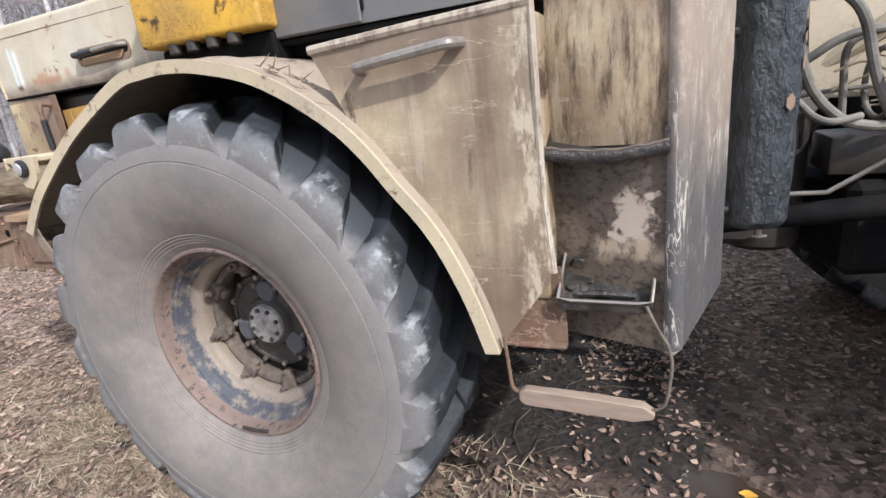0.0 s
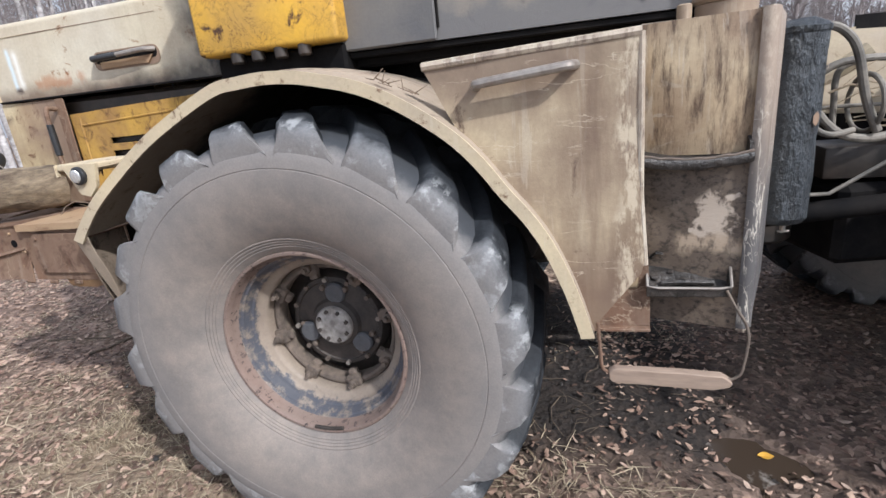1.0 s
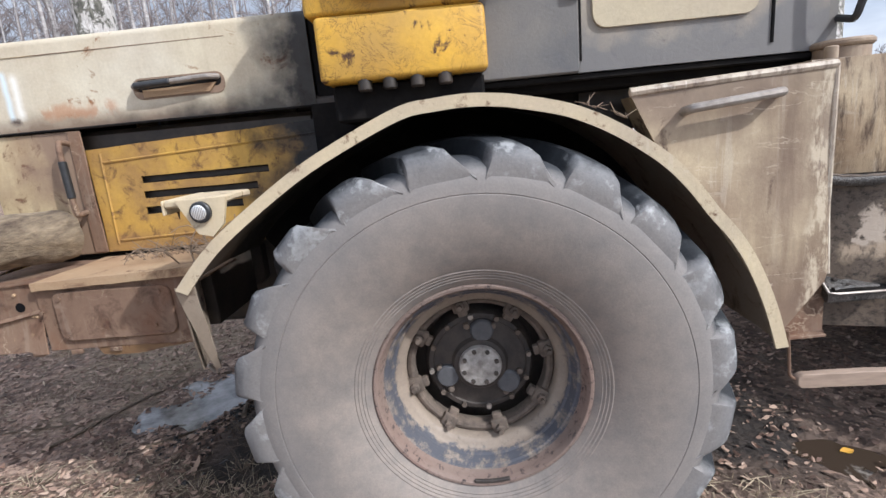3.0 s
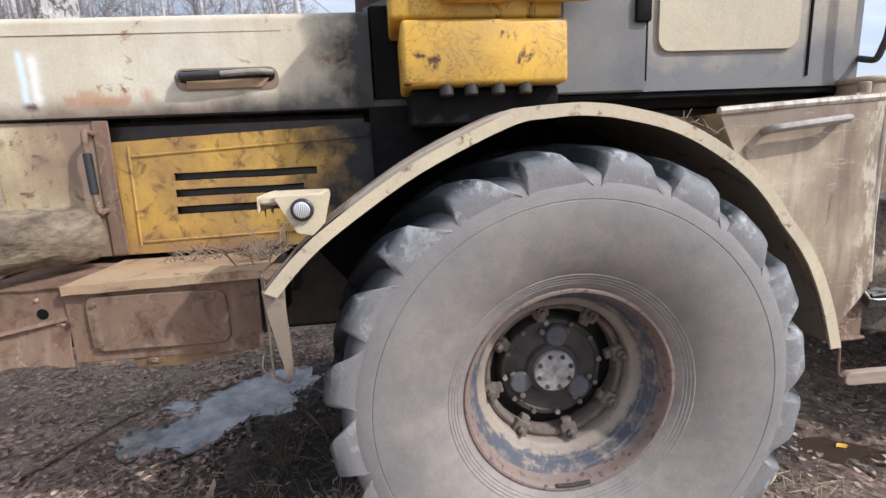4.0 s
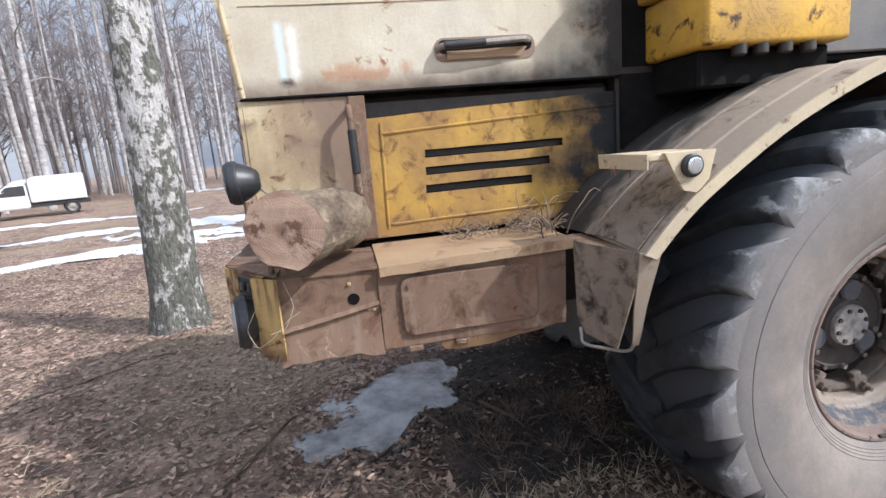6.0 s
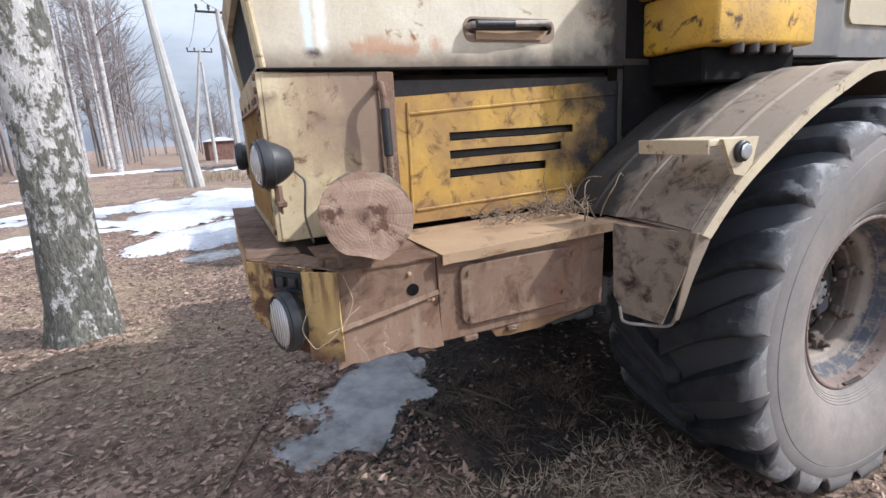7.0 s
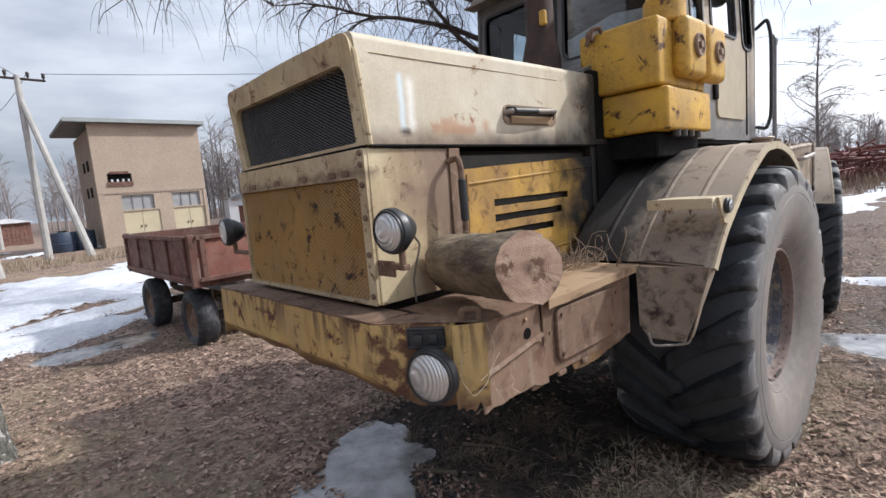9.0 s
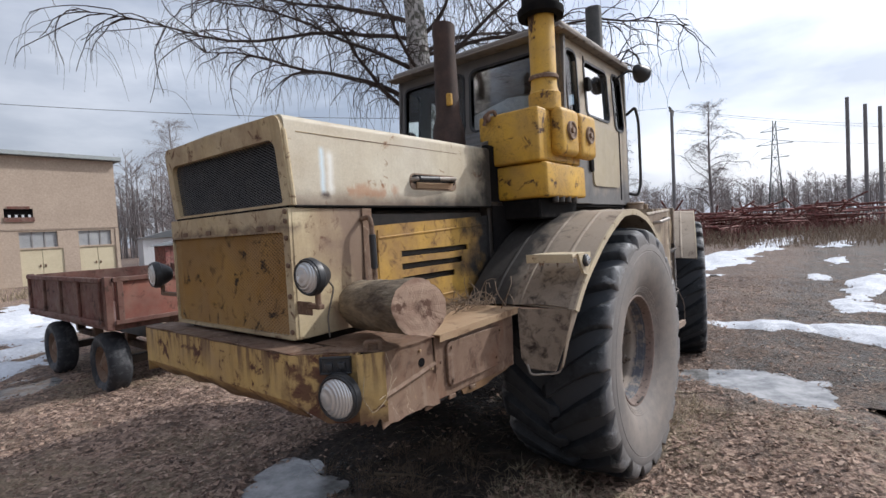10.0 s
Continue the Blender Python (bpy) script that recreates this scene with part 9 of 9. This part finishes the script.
def build_leaves():
    rs = np.random.RandomState(4)
    n = 185000
    # more of them near the walk
    r = 0.3 + 9.5 * rs.rand(n) ** 0.75
    a = rs.rand(n) * 2 * np.pi
    x, y = -0.3 + r * np.cos(a) * 1.15, 4.0 + r * np.sin(a)
    keep = (~blocked(x, y)) & (~oily(x, y, rs)) & (fbm(x * 0.8, y * 0.8, 70, 3) + 0.35 * rs.rand(n) > -0.08 - 0.30 * np.clip(-1.2 - x, 0, 2) - 0.06 * np.clip(x - 1.0, 0, 2))
    x, y = x[keep], y[keep]
    n = len(x)
    size = 0.007 + 0.017 * rs.rand(n) ** 1.7
    yaw, tilt, tilt2 = rs.rand(n) * 6.283, rs.randn(n) * 0.35, rs.randn(n) * 0.35
    z = height(x, y) + 0.006 + 0.008 * rs.rand(n)
    # a leaf: an uneven blade of six points, folded along its rib and curled at the tip
    shape = np.array([(-1.0, 0, 0.0), (-0.35, -0.55, 0.24), (0.40, -0.48, 0.26), (1.15, 0.05, 0.10), (0.35, 0.58, 0.24), (-0.45, 0.50, 0.20)])
    c, s = np.cos(yaw), np.sin(yaw)
    v = np.zeros((n, 6, 3))
    curl = rs.rand(n) ** 2 * 0.9
    for k, (px, py, pz) in enumerate(shape):
        lx, ly, lz = px * size * (0.75 + 0.5 * rs.rand(n)), py * size * (0.5 + 0.8 * rs.rand(n)), pz * size * (0.2 + rs.rand(n) * 1.6)
        lz = lz + lx * tilt + ly * tilt2 + curl * px * px * size * 0.5
        v[:, k, 0], v[:, k, 1], v[:, k, 2] = x + lx * c - ly * s, y + lx * s + ly * c, z + np.abs(lz)
    i = np.arange(n)[:, None] * 6
    f = np.concatenate([i + np.array([[0, 1, 2]]), i + np.array([[0, 2, 3]]), i + np.array([[0, 3, 4]]), i + np.array([[0, 4, 5]])], 0)
    raw("fallen_leaves", v.reshape(-1, 3).tolist(), f.tolist(), M["leaf"], "old brown fallen leaves lying on mud", "leaves", "stuff", smooth=False)


def build_straw():
    rs = np.random.RandomState(8)
    n = 80000
    r = 0.3 + 8.5 * rs.rand(n) ** 0.8
    a = rs.rand(n) * 2 * np.pi
    x, y = -0.2 + r * np.cos(a) * 1.2, 3.6 + r * np.sin(a)
    keep = (~blocked(x, y)) & (~oily(x, y, rs)) & (fbm(x * 0.7, y * 0.7, 90, 3) > 0.02 - 0.30 * np.clip(-0.2 - x, 0, 1) * np.clip(4.3 - y, 0, 1))
    x, y = x[keep], y[keep]
    n = len(x)
    ln = 0.03 + 0.10 * rs.rand(n) ** 1.8
    yaw, rise = rs.rand(n) * 6.283, np.abs(rs.randn(n)) * 0.22
    w = 0.0012 + 0.0018 * rs.rand(n)
    z = height(x, y) + 0.006
    dx, dy = np.cos(yaw), np.sin(yaw)
    v = np.zeros((n, 6, 3))
    for k, (t, sg) in enumerate(((0, -1), (0, 1), (0.5, 1), (1, 0.4), (1, -0.4), (0.5, -1))):
        bend = (t - 0.5 * t * t) * rise
        v[:, k, 0] = x + dx * ln * t - dy * w * sg
        v[:, k, 1] = y + dy * ln * t + dx * w * sg
        v[:, k, 2] = z + ln * bend
    i = np.arange(n)[:, None] * 6
    f = np.concatenate([i + np.array([[0, 1, 2, 5]]), i + np.array([[5, 2, 3, 4]])], 0)
    raw("dry_grass", v.reshape(-1, 3).tolist(), f.tolist(), M["straw"], "flattened pale dry grass", "grass", "stuff", smooth=False)


def build_twigs():
    rnd = random.Random(12)
    w = Wood()
    for _ in range(2600):
        r, a = 0.5 + 6.0 * rnd.random() ** 1.2, rnd.uniform(0, 6.283)
        x, y = -0.2 + r * math.cos(a) * 1.2, 3.6 + r * math.sin(a)
        yaw, ln = rnd.uniform(0, 6.283), rnd.uniform(0.06, 0.38) * rnd.random() + 0.05
        p = Vector((x, y, 0))
        pts = []
        for k in range(4):
            q = p + Vector((math.cos(yaw), math.sin(yaw), 0)) * ln * k / 3
            yaw += rnd.uniform(-0.3, 0.3)
            pts.append(Vector((q.x, q.y, gz(q.x, q.y) + 0.008 + rnd.random() * 0.012)))
        rr = rnd.uniform(0.0009, 0.0038) * (0.4 + 0.6 * rnd.random())
        w.limb(pts, rr, rr * 0.5, 4)
    raw("fallen_twigs", [tuple(v) for v in w.v], w.f, M["twig"], "small dry twigs scattered on the ground", "twigs", "stuff")


def build_clods():
    """Churned black lumps of mud at the water's edge and under the machine."""
    rnd = random.Random(44)
    v, f = [], []
    faces = ((0, 2, 4), (2, 1, 4), (1, 3, 4), (3, 0, 4), (2, 0, 5), (1, 2, 5), (3, 1, 5), (0, 3, 5))
    for _ in range(900):
        if rnd.random() < 0.6:
            t = rnd.random()
            x, y = -1.20 - 0.55 * t + rnd.gauss(0, 0.13), 4.95 - 0.85 * t + rnd.gauss(0, 0.13)
        else:
            x, y = rnd.uniform(-1.5, 1.1), rnd.gauss(4.3, 0.4)
        if bowl(x, y, PUDDLES[0]) > 0.075:
            continue
        k = rnd.uniform(0.004, 0.026) * rnd.random() + 0.004
        z = gz(x, y) + k * 0.15
        yaw = rnd.uniform(0, 6.283)
        base = len(v)
        for p in ((1, 0, 0), (-1, 0, 0), (0, 1, 0), (0, -1, 0), (0, 0, 0.6), (0, 0, -0.6)):
            q = Vector(p) * k * rnd.uniform(0.6, 1.5)
            v.append((x + q.x * math.cos(yaw) - q.y * math.sin(yaw) + rnd.uniform(-k, k) * 0.3, y + q.x * math.sin(yaw) + q.y * math.cos(yaw), z + q.z))
        f += [tuple(base + i for i in t) for t in faces]
    raw("mud_clods", v, f, plain("wet_black_mud", (0.012, 0.011, 0.011), (0.045, 0.038, 0.034), scale=22, rough=0.35, strength=0.8, fine=80, distance=0.01), "wet black clods of churned mud", "mud", "stuff")


build_leaves()
build_straw()
build_twigs()
build_clods()


def branch(at, yaw, ln, r, seed):
    rnd = random.Random(seed)
    b = bmesh.new()
    pts, p = [], Vector((at[0], at[1], 0))
    for k in range(7):
        pts.append((p.x, p.y, gz(p.x, p.y) + r * 0.9))
        p = p + Vector((math.cos(yaw), math.sin(yaw), 0)) * ln / 6
        yaw += rnd.uniform(-0.12, 0.12)
    tube(b, pts, [r * (1 - 0.1 * k) for k in range(7)], 7)
    single("fallen_branch", b, M["twig"], pts[0], "thin dry fallen branch lying on the leaves", "branch", "fallen branches")


branch((-2.55, 4.15), 1.15, 1.0, 0.011, 1)
branch((-1.95, 4.05), 0.75, 0.9, 0.010, 2)
branch((-2.9, 3.4), 0.9, 0.8, 0.009, 3)
branch((-1.15, 4.55), -0.9, 0.35, 0.012, 4)
branch((-1.95, 5.05), 0.25, 0.7, 0.008, 7)
branch((-1.42, 4.32), 1.9, 0.30, 0.016, 8)
branch((-1.62, 4.02), 1.2, 0.45, 0.009, 9)
branch((-2.25, 4.9), -0.35, 0.5, 0.006, 10)
branch((-3.1, 4.3), 0.2, 0.7, 0.007, 11)
branch((-2.3, 3.6), 1.5, 0.5, 0.006, 12)
branch((1.35, 3.35), -1.2, 0.5, 0.006, 5)
branch((-4.3, 5.4), 0.35, 1.2, 0.012, 6)
# a single yellow leaf
b = bmesh.new()
sheet(b, lambda u, v: (1.672 + 0.03 * (u - 0.5) * 2, 3.783 + 0.022 * (v - 0.5) * 2 * math.sin(math.pi * min(0.97, max(0.03, u))), gz(1.672, 3.783) + 0.035 + 0.012 * abs(v - 0.5)), 8, 4, 0.001)
single("yellow_leaf", b, plain("yellow_leaf_skin", (0.75, 0.42, 0.05), (0.62, 0.33, 0.04), scale=20), (1.672, 3.783, gz(1.672, 3.783)), "single bright yellow fallen leaf", "leaf")

# twigs and litter caught between step plate and fender
rnd = random.Random(3)
w = Wood()
for _ in range(230):
    x, y = rnd.uniform(-1.42, -1.0), rnd.uniform(3.62, 3.88)
    if rnd.random() < 0.4:
        x = rnd.uniform(-1.15, -0.98)
    yaw, ln = rnd.uniform(0, 6.283), rnd.uniform(0.03, 0.16)
    z = 1.232 + rnd.random() * 0.02
    e = Vector((x + math.cos(yaw) * ln * 0.6, y + math.sin(yaw) * ln * 0.5, z + ln * rnd.uniform(0, 0.5)))
    e.y = min(e.y, 3.885)
    w.limb([Vector((x, y, z)), Vector((x, y, z)).lerp(e, 0.5) + Vector((0, 0, 0.006)), e], 0.0022, 0.001, 4)
for _ in range(9):
    x, y = rnd.uniform(-1.12, -1.0), rnd.uniform(3.5, 3.8)
    p = Vector((x, y, 1.235))
    pts = grow(rnd, p, Vector((rnd.uniform(-0.6, 0.3), rnd.uniform(-0.5, 0.2), 1)), rnd.uniform(0.12, 0.26), 6, 0.5, 0.3)
    w.limb(pts, 0.003, 0.0015, 4)
# a little litter in the corner of fender and side plate
for _ in range(14):
    x = rnd.uniform(0.36, 0.50)
    p = Vector((x, rnd.uniform(3.19, 3.23), 1.70 - 0.42 * (x - 0.30)))
    e = p + Vector((rnd.uniform(-0.05, 0.05), rnd.uniform(-0.01, 0.02), rnd.uniform(0.0, 0.035)))
    w.limb([p, p.lerp(e, 0.5), e], 0.0022, 0.001, 4)
raw("caught_twigs", [tuple(v) for v in w.v], w.f, M["weed"], "dry twigs and leaves caught on the step plate", "twigs", "stuff")
